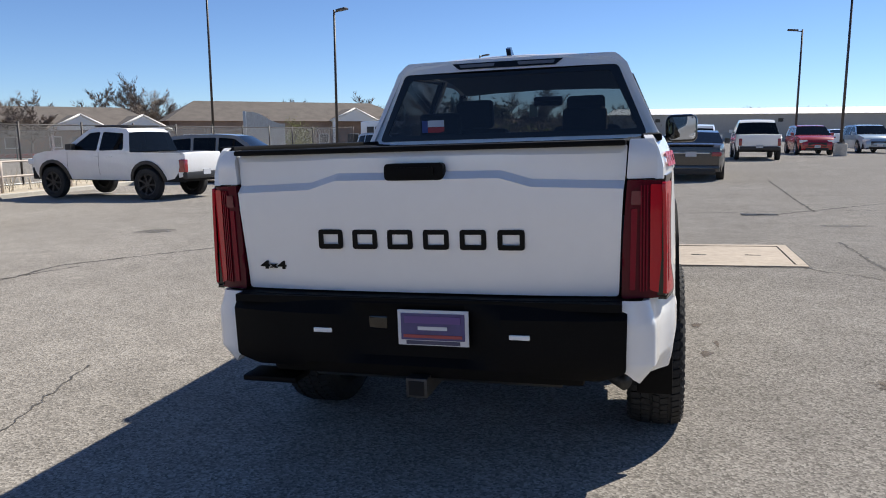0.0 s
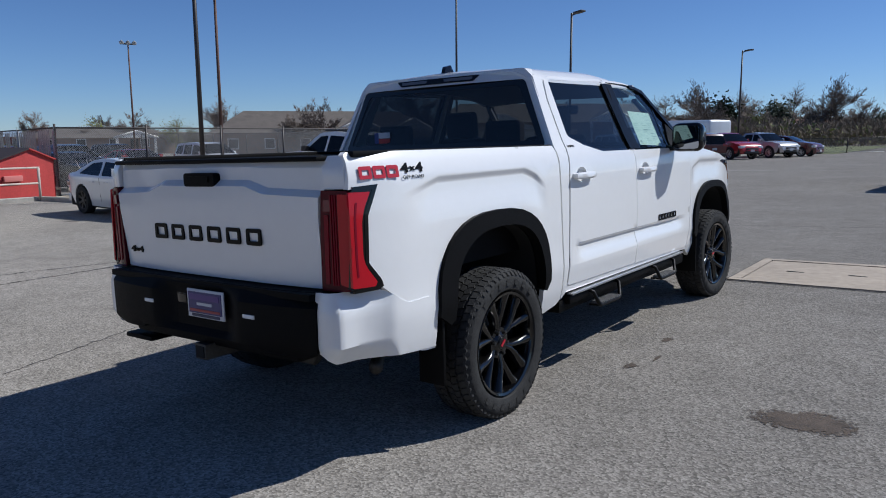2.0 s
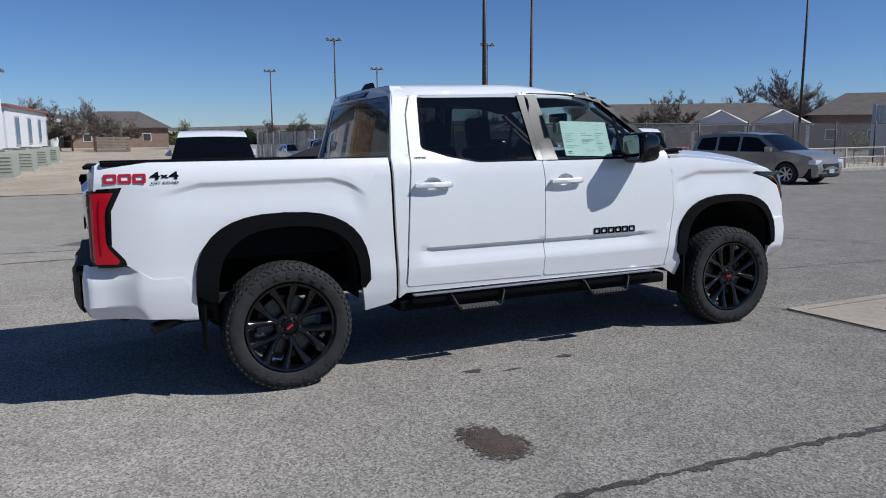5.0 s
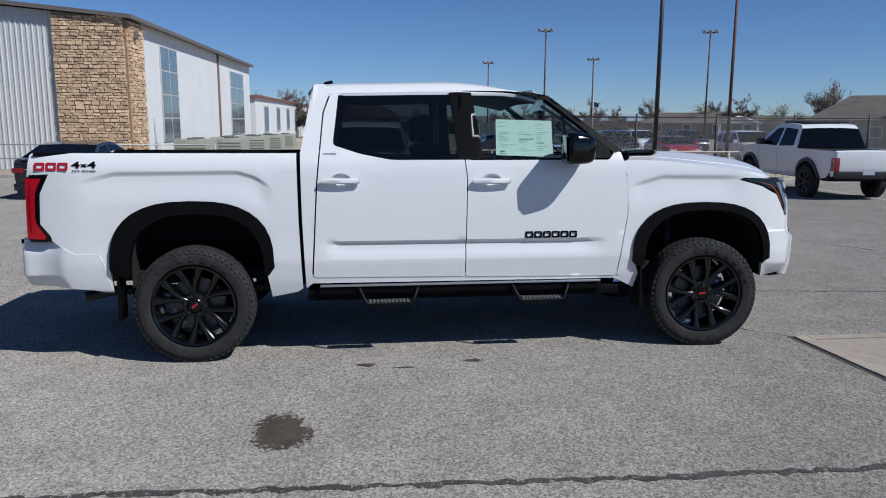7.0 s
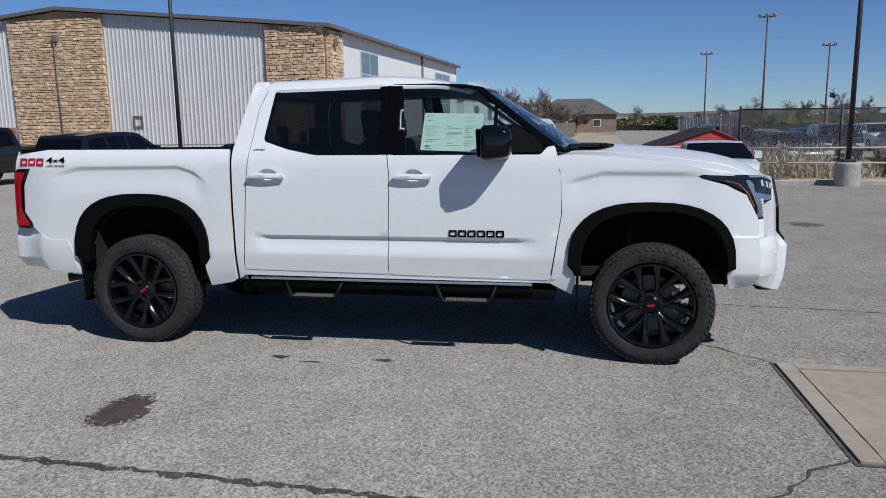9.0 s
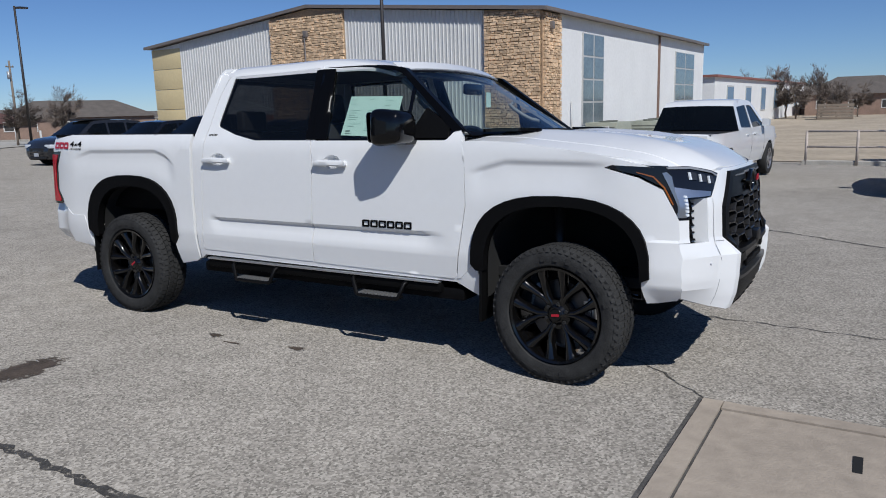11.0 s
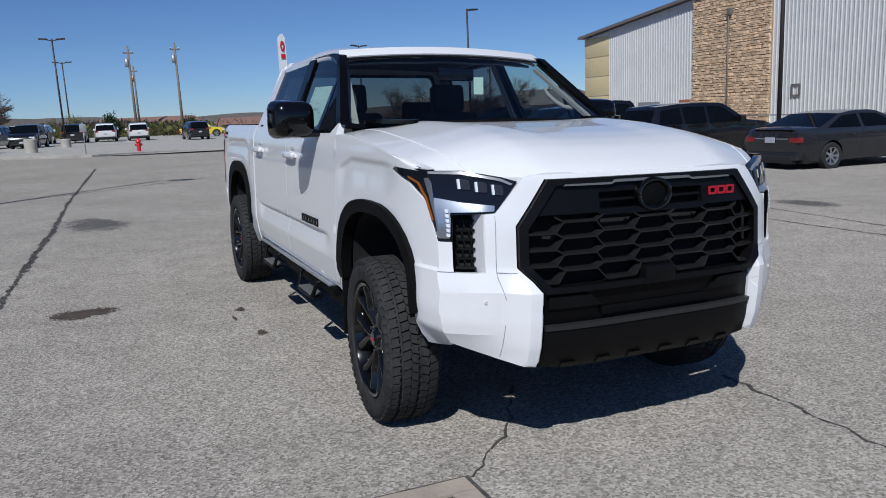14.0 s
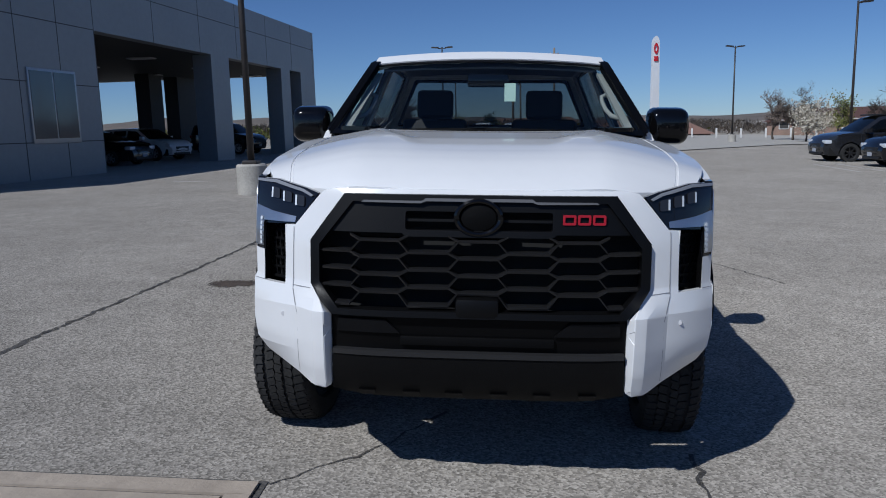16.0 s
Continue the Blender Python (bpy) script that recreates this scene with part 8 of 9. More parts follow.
def street_lamp(x, y, h, arms, base=True, material=None, r=0.075, rz=0.0, br=0.33, label="tall dark square-headed parking lot lamp on concrete base"):
    z = ground_z(x, y)
    ob = thing("street_lamp", label, "street lamp", pose(x, y, z, 0, 0, rz), group="lot lamps")
    if base:
        part("base", moved(lathe([(0, 0), (br, 0), (br, 0.62), (br - 0.03, 0.66), (0, 0.66)], 28, axis="z"), Matrix.Translation((0, 0, 0))), CONCRETE_GREY, ob)
        part("base_cover", box(-0.16, -0.16, 0.66, 0.16, 0.16, 0.74, 0.02), material or POLE, ob)
    part("pole", rod([(0, 0, 0.6 if base else 0), (0, 0, h)], r, 10, taper=r * 0.72), material or POLE, ob)
    for a in arms:
        c, s = math.cos(radians(a)), math.sin(radians(a))
        part("arm", rod([(0, 0, h - 0.12), (0.3 * c, 0.3 * s, h - 0.08)], 0.035, 6), material or POLE, ob)
        part("lamp_head", moved(box(0.25, -0.16, -0.05, 0.85, 0.16, 0.05, 0.03), pose(0, 0, h - 0.06, 0, -4, a)), material or POLE, ob)
    return ob


street_lamp(-16.3, 10.5, 8.3, (200,))
street_lamp(-23.6, 16.7, 8.3, (20,), material=POLE_RUST)
street_lamp(-22.8, 32.8, 11.0, (0,))
street_lamp(-15.0, 32.0, 7.9, (-20,))
street_lamp(-12.9, 55.5, 7.8, (-20,))
street_lamp(9.3, 47.6, 7.5, (180,))
street_lamp(10.3, 40.0, 8.6, (0,))
street_lamp(-17.85, -10.45, 8.8, (0,))
street_lamp(-19.0, -34.8, 7.9, (200,))
street_lamp(-19.6, -57.5, 7.9, (20, 200))
street_lamp(4.4, -53, 7.6, (0, 180))
street_lamp(4.6, -74, 7.6, (0, 180))
street_lamp(5.30, -8.45, 7.6, (180,))
street_lamp(22, -70, 7.6, (0,))
for x, y, h in ((-1.7, -82.6, 10), (-6.5, -82, 10.4), (-48, -86, 9.4), (-3.4, -112, 10)):
    p = thing("utility_pole", "weathered wooden utility pole with crossarm", "utility pole", pose(x, y, ground_z(x), 0, 0, 12), group="utility poles")
    part("pole", rod([(0, 0, 0), (0, 0, h)], 0.17, 8, taper=0.11), WOOD_POLE, p)
    part("crossarm", box(-0.55, -0.06, h - 0.8, 0.55, 0.06, h - 0.66), WOOD_POLE, p)
    for s in (-0.45, 0.45):
        part("insulator", rod([(s, 0, h - 0.66), (s, 0, h - 0.48)], 0.04, 6), GALV, p)
    part("transformer", rod([(0.25, 0, h - 2.2), (0.25, 0, h - 1.3)], 0.2, 10), GALV, p)


def field_light(x, y, h):
    ob = thing("field_light", "tall sports field light mast with lamp cluster", "floodlight", pose(x, y, ground_z(x), 0, 0, 70), group="field lights")
    part("pole", rod([(0, 0, 0), (0, 0, h)], 0.085, 8, taper=0.05), POLE_RUST, ob)
    part("crossbar", box(-0.55, -0.04, h - 0.1, 0.55, 0.04, h), POLE, ob)
    for k in range(3):
        part("lamp", moved(lathe([(0.05, 0.1), (0.22, -0.15), (0.22, -0.2), (0.0, -0.16)], 12, axis="z"), pose(-0.45 + 0.45 * k, -0.12, h + 0.12, 50, 0, 0) @ Matrix.Diagonal((0.8, 0.8, 0.8, 1))), GALV, ob)


for x, y, h in ((-51, 15.8, 9.2), (-50, 28.5, 9.2), (-63, 23.5, 8.2), (-69, 14.6, 8.2)):
    field_light(x, y, h)
flag = thing("flag_pole", "metal flag pole with a small navy flag", "flag pole", pose(-66, 24.6, ground_z(-66), 0, 0, 60))
part("pole", rod([(0, 0, 0), (0, 0, 4.5)], 0.04, 8), GALV, flag)
part("flag", sheet([(0, 4.0), (0.5, 3.8), (0.5, 4.2), (0, 4.4)], lambda u, v: (u, 0.1 * math.sin(u * 5), v), 0.2, thick=0.02), mat("flag_navy", (0.04, 0.05, 0.12), 0.8), flag)


def wire_mat():
    m = bpy.data.materials.new("chain_link_wire")
    m.use_nodes = True
    nt = m.node_tree
    b = nt.nodes["Principled BSDF"]
    b.inputs["Base Color"].default_value = (0.16, 0.16, 0.16, 1)
    b.inputs["Roughness"].default_value = 0.6
    co = nt.nodes.new("ShaderNodeTexCoord")
    w1, w2 = nt.nodes.new("ShaderNodeTexWave"), nt.nodes.new("ShaderNodeTexWave")
    mp = nt.nodes.new("ShaderNodeMapping")
    mp.inputs["Rotation"].default_value = (radians(90), 0, 0)
    for w in (w1, w2):
        w.wave_type, w.bands_direction = "BANDS", "DIAGONAL"
        w.inputs["Scale"].default_value = 9
    nt.links.new(co.outputs["Object"], w1.inputs["Vector"])
    nt.links.new(co.outputs["Object"], mp.inputs["Vector"])
    nt.links.new(mp.outputs[0], w2.inputs["Vector"])
    mx = nt.nodes.new("ShaderNodeMath")
    mx.operation = "MAXIMUM"
    nt.links.new(w1.outputs["Fac"], mx.inputs[0])
    nt.links.new(w2.outputs["Fac"], mx.inputs[1])
    gt = nt.nodes.new("ShaderNodeMath")
    gt.operation = "GREATER_THAN"
    gt.inputs[1].default_value = 0.93
    nt.links.new(mx.outputs[0], gt.inputs[0])
    nt.links.new(gt.outputs[0], b.inputs["Alpha"])
    return m


WIRE = wire_mat()
SLAT = mat("privacy_slats", (0.36, 0.36, 0.35), 0.7, vary=0.2, scale=1)


def chain_fence(pts, h, label, gap=3.0, slats=0.0, barbed=False):
    ob = thing("chain_link_fence", label, "fence")
    for (x0, y0), (x1, y1) in zip(pts, pts[1:]):
        n = max(1, round(math.hypot(x1 - x0, y1 - y0) / gap))
        P = [(lerp(x0, x1, k / n), lerp(y0, y1, k / n)) for k in range(n + 1)]
        for x, y in P:
            part("post", rod([(x, y, ground_z(x)), (x, y, ground_z(x) + h + (0.12 if barbed else 0.03))], 0.04, 6), POLE if not slats else GALV, ob)
        for zz in (h, 0.08):
            part("rail", rod([(x, y, ground_z(x) + zz) for x, y in P], 0.025, 5), GALV if zz < 1 else POLE, ob)
        b = bmesh.new()
        prev = None
        for x, y in P:
            q = (b.verts.new((x, y, ground_z(x) + 0.05)), b.verts.new((x, y, ground_z(x) + h)))
            if prev:
                b.faces.new((prev[0], q[0], q[1], prev[1]))
            prev = q
        part("wire_mesh", b, WIRE, ob, "thin grey chain-link wire")
        if slats:
            b = bmesh.new()
            m_ = int(math.hypot(x1 - x0, y1 - y0) / slats)
            r = random.Random(3)
            dx, dy = (x1 - x0) / math.hypot(x1 - x0, y1 - y0), (y1 - y0) / math.hypot(x1 - x0, y1 - y0)
            for k in range(m_):
                x, y = lerp(x0, x1, k / m_), lerp(y0, y1, k / m_)
                if r.random() < 0.12:
                    continue
                g = ground_z(x)
                w = slats * 0.40
                q = [b.verts.new((x + s * dx * w, y + s * dy * w, g + zz)) for s, zz in ((-1, 0.1), (1, 0.1), (1, h - r.uniform(0.02, 0.1)), (-1, h - r.uniform(0.02, 0.1)))]
                b.faces.new(q)
            part("slats", b, SLAT, ob, "weathered grey privacy slats")["kind"] = "stuff"
    return ob


chain_fence([(-21.4, 8.6), (-22.6, 48)], 2.25, "tall chain-link fence with dark posts beside car lot", 3.2, barbed=True)
chain_fence([(-21.4, 8.6), (-58, 11.0)], 2.25, "tall chain-link fence with weathered grey slats", 3.0, slats=0.16)
chain_fence([(-58, 34), (-52, 56), (-30, 70)], 2.6, "chain-link fence round a sports field", 3.5)
chain_fence([(-15, 64), (-4, 64)], 1.2, "low chain-link fence on grass", 2.5)
low = thing("pipe_rail", "rusty pale pipe rail fence along planting strip", "railing")
RAILP = mat("pale_rusty_pipe", (0.46, 0.40, 0.35), 0.7, vary=0.25, scale=5)
for k in range(13):
    x, y = lerp(-17.4, -18.8, k / 12), lerp(8.0, 42, k / 12)
    part("post", rod([(x, y, ground_z(x)), (x, y, ground_z(x) + 1.05)], 0.045, 8), RAILP, low)
for zz in (0.58, 1.02):
    part("rail", rod([(lerp(-17.4, -18.8, k / 12), lerp(8.0, 42, k / 12), ground_z(lerp(-17.4, -18.8, k / 12)) + zz) for k in range(13)], 0.035, 6), RAILP, low)
rail3 = thing("pipe_rail", "rusty pale pipe rail before the red bin shed", "railing")
for k in range(4):
    x, y = lerp(-20.25, -20.55, k / 3), lerp(7.45, 3.3, k / 3)
    part("post", rod([(x, y, ground_z(x)), (x, y, ground_z(x) + 1.05)], 0.04, 8), RAILP, rail3)
for zz in (0.55, 1.02):
    part("rail", rod([(-20.25, 7.45, ground_z(-20.25) + zz), (-20.55, 3.3, ground_z(-20.55) + zz)], 0.033, 6), RAILP, rail3)
rail2 = thing("pipe_rail", "grey pipe rail in front of warehouse", "railing")
for k in range(8):
    part("post", rod([(-25.6, -6.0  + 2.2 * k - 14, ground_z(-25.6)), (-25.6, -20 + 2.2 * k, ground_z(-25.6) + 1.2)], 0.035, 6), GALV, rail2)
for zz in (0.6, 1.15):
    part("rail", rod([(-25.6, -20, ground_z(-25.6) + zz), (-25.6, -4.6, ground_z(-25.6) + zz)], 0.03, 6), GALV, rail2)

# red shed-like bin behind the pipe rail
skip = thing("red_bin_shed", "red painted bin shed with dark sloping lid", "shed", pose(-22.2, 7.05, ground_z(-22.2), 0, 0, 100))
SKIP_RED = mat("shed_red_paint", (0.45, 0.05, 0.045), 0.6, vary=0.15, scale=2)
LID = mat("dark_shed_lid", (0.03, 0.022, 0.022), 0.7, vary=0.2)
b = bmesh.new()
vv = [b.verts.new((x, y, z)) for y in (-1.0, 1.0) for x, z in ((-1.3, 0.05), (1.3, 0.05), (1.3, 1.25), (0.45, 1.60), (-1.3, 1.05))]
b.faces.new(vv[4::-1])
b.faces.new(vv[5:])
for i in range(5):
    b.faces.new((vv[i], vv[(i + 1) % 5], vv[5 + (i + 1) % 5], vv[5 + i]))
bmesh.ops.recalc_face_normals(b, faces=b.faces)
part("box", b, SKIP_RED, skip, smooth=0)
b = sheet([(-1.4, -1.08), (0.45, -1.08), (0.45, 1.08), (-1.4, 1.08)], lambda x, y: (x, y, 1.09 + (x + 1.3) * 0.315), 1, thick=0.05, inward=(0, 0, -1))
part("lid", b, LID, skip, smooth=0)
part("roof_panel", sheet([(0.45, -1.08), (1.36, -1.08), (1.36, 1.08), (0.45, 1.08)], lambda x, y: (x, y, 1.645 - (x - 0.45) * 0.41), 1, thick=0.04, inward=(0, 0, -1)), SKIP_RED, skip, smooth=0)
part("side_panel", box(-1.32, -1.02, 0.05, -0.75, -0.98, 1.05), LID, skip)
part("hatch", box(-0.45, -1.10, 0.62, 0.15, -1.0, 0.80, 0.02), mat("pink_hatch", (0.55, 0.18, 0.16), 0.6), skip)

crate = thing("wooden_crate", "weathered wooden bin with horizontal boards", "crate", pose(-93, 0.3, ground_z(-93), 0, 0, 5) @ Matrix.Diagonal((1.15, 1.15, 1.3, 1)))
for k in range(5):
    part("board", box(-1.6, -1.6, 0.05 + 0.27 * k, 1.6, -1.5, 0.28 + 0.27 * k, 0.01), WOOD_POLE, crate)
    part("board", box(1.5, -1.5, 0.05 + 0.27 * k, 1.6, 1.6, 0.28 + 0.27 * k, 0.01), WOOD_POLE, crate)
    part("board", box(-1.6, 1.5, 0.05 + 0.27 * k, 1.5, 1.6, 0.28 + 0.27 * k, 0.01), WOOD_POLE, crate)

# tall white pylon sign with a red mark
sign = thing("pylon_sign", "tall white curved pylon sign with red mark", "sign", pose(-15.6, -70, ground_z(-15.6), 0, 0, -170) @ Matrix.Diagonal((0.6, 0.7, 1.06, 1)))
part("pylon", sheet(rounded([(-0.75, 0), (0.75, 0), (0.62, 9.3, 0.5), (0.1, 9.7, 0.4), (-0.55, 9.2, 0.3)], 0.1), lambda x, z: (x, -0.25 - 0.1 * math.sin(z / 9.6 * 3.1), z), 0.6, thick=0.5, inward=(0, 1, 0)), WHITE_P, sign)
RED_SIGN = mat("sign_red", (0.55, 0.02, 0.03), 0.4)
part("red_mark", moved(lathe([(0.20, 0.0), (0.42, 0.0), (0.42, 0.05), (0.20, 0.05)], 24, axis="z", closed=True), pose(0.0, -0.36, 8.45, 90, 0, 0) @ Matrix.Diagonal((0.9, 1.2, 1, 1))), RED_SIGN, sign, "red ring mark")
part("red_mark", box(-0.35, -0.46, 7.3, 0.35, -0.36, 7.75, 0.02), RED_SIGN, sign, "red bar mark")

pile = thing("pipe_stack", "low stack of red painted pipes beyond the fence", "pipes", pose(-58.5, 55, ground_z(-58.5), 0, 0, 40))
for k in range(9):
    part("pipe", rod([(-2.4 + 0.1 * (k % 3), 0.22 * (k % 5), 0.12 + 0.2 * (k // 5)), (2.4 - 0.12 * (k % 2), 0.22 * (k % 5) + 0.05, 0.12 + 0.2 * (k // 5))], 0.1, 8), SKIP_RED, pile)

hyd = thing("fire_hydrant", "red fire hydrant near the kerb", "hydrant", pose(0.2, -38.6, ground_z(0)))
part("barrel", moved(lathe([(0.16, 0), (0.16, 0.05), (0.11, 0.08), (0.11, 0.55), (0.15, 0.58), (0.13, 0.68), (0.05, 0.76), (0, 0.78)], 16, axis="z"), Matrix.Identity(4)), RED_SIGN, hyd)
part("outlet", rod([(-0.2, 0, 0.42), (0.2, 0, 0.42)], 0.06, 8), RED_SIGN, hyd)
for x, y in ((2.9, -36.5),):
    sg = thing("lot_sign", "small white sign on thin post", "sign", pose(x, y, ground_z(x)))
    part("post", rod([(0, 0, 0), (0, 0, 1.7)], 0.03, 6), GALV, sg)
    part("board", box(-0.16, 0.03, 1.2, 0.16, 0.06, 1.6, 0.01), GALV, sg)
blk = thing("lamp_base", "short concrete lamp base post", "bollard", pose(5.9, -43, ground_z(5.9)))
part("block", moved(lathe([(0.35, 0), (0.35, 0.8), (0.3, 0.85), (0, 0.85)], 20, axis="z"), Matrix.Identity(4)), CONCRETE_GREY, blk)
for k in range(16):
    ps = thing("wooden_post", "short pale wooden boundary post", "post", pose(-19 - 2.6 * k, -79 + 0.25 * k, ground_z(-20 - 2.6 * k)), group="boundary posts")
    part("post", box(-0.09, -0.09, 0, 0.09, 0.09, 1.1, 0.02), TRIM_W, ps)

screen_ = thing("metal_screen", "tall grey corrugated metal screen with sloping top", "screen", pose(-30.0, 51.5, ground_z(-30), 0, 0, 28))
for k in range(14):
    x0 = -1.5 + 0.22 * k
    zt = 3.75 - 0.95 * smooth(0.1, 0.95, k / 13)
    part("metal_sheet", box(x0, -0.02 if k % 2 else -0.05, 0.1, x0 + 0.21, 0.02, zt), GALV, screen_)
part("end_post", box(-1.75, -0.2, 0, -1.52, 0.4, 3.8, 0.02), GALV, screen_)

# ---- trees, brush and hills ----
BARK = mat("grey_bark", (0.13, 0.105, 0.085), 0.95, vary=0.25, scale=3)
TWIG = mat("bare_twigs", (0.19, 0.155, 0.13), 0.95, vary=0.2, scale=1)
LEAF_Y = mat("young_yellow_green_leaf", (0.16, 0.17, 0.045), 0.8, vary=0.35, scale=1.5)
LEAF_D = mat("dark_evergreen_leaf", (0.028, 0.042, 0.018), 0.8, vary=0.3, scale=1.5)
LEAF_W = mat("pale_blossom", (0.48, 0.44, 0.36), 0.85, vary=0.25, scale=1.5)
BRUSH = mat("brown_brush", (0.17, 0.135, 0.10), 0.95, vary=0.35, scale=0.5)


def limbs(seed, h, spread=0.55, levels=5, r0=None):
    """A bare tree: (bmesh of trunk and boughs, bmesh of twigs, tips)."""
    r = random.Random(seed)
    trunk, twigs, tips = bmesh.new(), bmesh.new(), []

    def grow(p, d, ln, rad, lev):
        q = p + d * ln
        mid = p.lerp(q, 0.5) + Vector((r.uniform(-1, 1), r.uniform(-1, 1), r.uniform(-0.3, 0.5))) * ln * 0.07
        rod([p, mid, q], max(rad, 0.022), 6 if lev < 2 else 4 if lev < 4 else 3, trunk if lev < 3 else twigs, taper=rad * 0.66)
        if lev == levels:
            tips.append(q)
            return
        for k in range(r.choice((3, 3, 4)) if lev < 2 else 3):
            a = r.uniform(0, 2 * math.pi)
            side_v = Vector((math.cos(a), math.sin(a), r.uniform(-0.25, 0.2)))
            if k == 0:
                grow(q, (d + side_v * 0.28).normalized(), ln * r.uniform(0.74, 0.9), rad * 0.72, lev + 1)
                continue
            nd = (d * 0.8 + side_v * r.uniform(0.6, 1.25) * spread * 1.5 + Vector((0, 0, 0.1))).normalized()
            grow(p.lerp(q, r.uniform(0.45, 1.0)), nd, ln * r.uniform(0.5, 0.8), rad * r.uniform(0.45, 0.62), lev + 1)

    grow(Vector((0, 0, 0)), Vector((0, 0, 1)), h * 0.24, r0 or h * 0.022, 0)
    return trunk, twigs, tips


def leaf_cloud(tips, seed, size, per, jitter, slim=0.6):
    r = random.Random(seed)
    b = bmesh.new()
    for t in tips:
        for _ in range(per):
            c = t + Vector((r.gauss(0, jitter), r.gauss(0, jitter), r.gauss(0, jitter)))
            u = Vector((r.uniform(-1, 1), r.uniform(-1, 1), r.uniform(-1, 1))).normalized()
            v = u.orthogonal().normalized()
            s = size * r.uniform(0.6, 1.4)
            b.faces.new([b.verts.new(c + u * s), b.verts.new(c + v * s * slim), b.verts.new(c - u * s), b.verts.new(c - v * s * slim)])
    return b


def twig_cloud(tips, seed, h):
    """Fine twigs fanning out and up from the branch ends."""
    r = random.Random(seed)
    b = bmesh.new()
    mid = Vector((0, 0, h * 0.45))
    for t in tips:
        out = (t - mid).normalized()
        for _ in range(6):
            d = (out + Vector((r.gauss(0, 0.6), r.gauss(0, 0.6), r.gauss(0.35, 0.5)))).normalized()
            s, w = h * r.uniform(0.04, 0.10), 0.016
            o = d.orthogonal().normalized() * w
            m = t + d * s * 0.5 + Vector((r.gauss(0, 1), r.gauss(0, 1), r.gauss(0, 1))) * s * 0.1
            b.faces.new([b.verts.new(t - o), b.verts.new(t + o), b.verts.new(m + o * 0.8), b.verts.new(m - o * 0.8)])
            b.faces.new([b.verts.new(m - o * 0.8), b.verts.new(m + o * 0.8), b.verts.new(t + d * s)])
    return b


def make_tree(name, label, seed, h, leaf=None, size=0.1, per=6, jitter=0.3, spread=0.55, levels=5):
    tr, tw, tips = limbs(seed, h, spread, levels)
    ob = thing(name, label, "tree", group="trees")
    part("trunk", tr, BARK, ob)
    part("twig_mass", tw, TWIG, ob)["kind"] = "stuff"
    if not leaf:
        part("twig_haze", twig_cloud(tips, seed, h), TWIG, ob, smooth=0)["kind"] = "stuff"
    if leaf:
        part("crown", leaf_cloud(tips, seed, size, per, jitter), leaf, ob, smooth=0)["kind"] = "stuff"
    return ob


protos = {
    "bare1": make_tree("bare_tree", "bare grey tree with fine twigs", 1, 6.5, levels=6),
    "bare2": make_tree("bare_tree", "bare spreading tree with fine twigs", 2, 6.0, spread=0.75, levels=6),
    "bare3": make_tree("bare_tree", "bare tall tree with fine twigs", 3, 8.0, spread=0.5, levels=6),
    "bud": make_tree("budding_tree", "tree with thin yellow-green spring leaves", 4, 5.0, LEAF_Y, 0.09, 5, 0.28, 0.65),
    "dark": make_tree("evergreen_tree", "dark green evergreen tree", 5, 5.0, LEAF_D, 0.16, 22, 0.42, 0.5),
    "blossom": make_tree("blossom_tree", "pale blossoming spring tree", 6, 5.0, LEAF_W, 0.10, 12, 0.35, 0.7),
}
used = set()


def plant(kind, x, y, s=1.0, rz=0.0):
    ob = protos[kind]
    m = pose(x, y, ground_z(x) - 0.05, 0, 0, rz) @ Matrix.Diagonal((s, s, s, 1))
    if kind in used:
        o = copy_thing(ob, m)
        o.matrix_basis = m
    else:
        ob.matrix_basis = m
        used.add(kind)


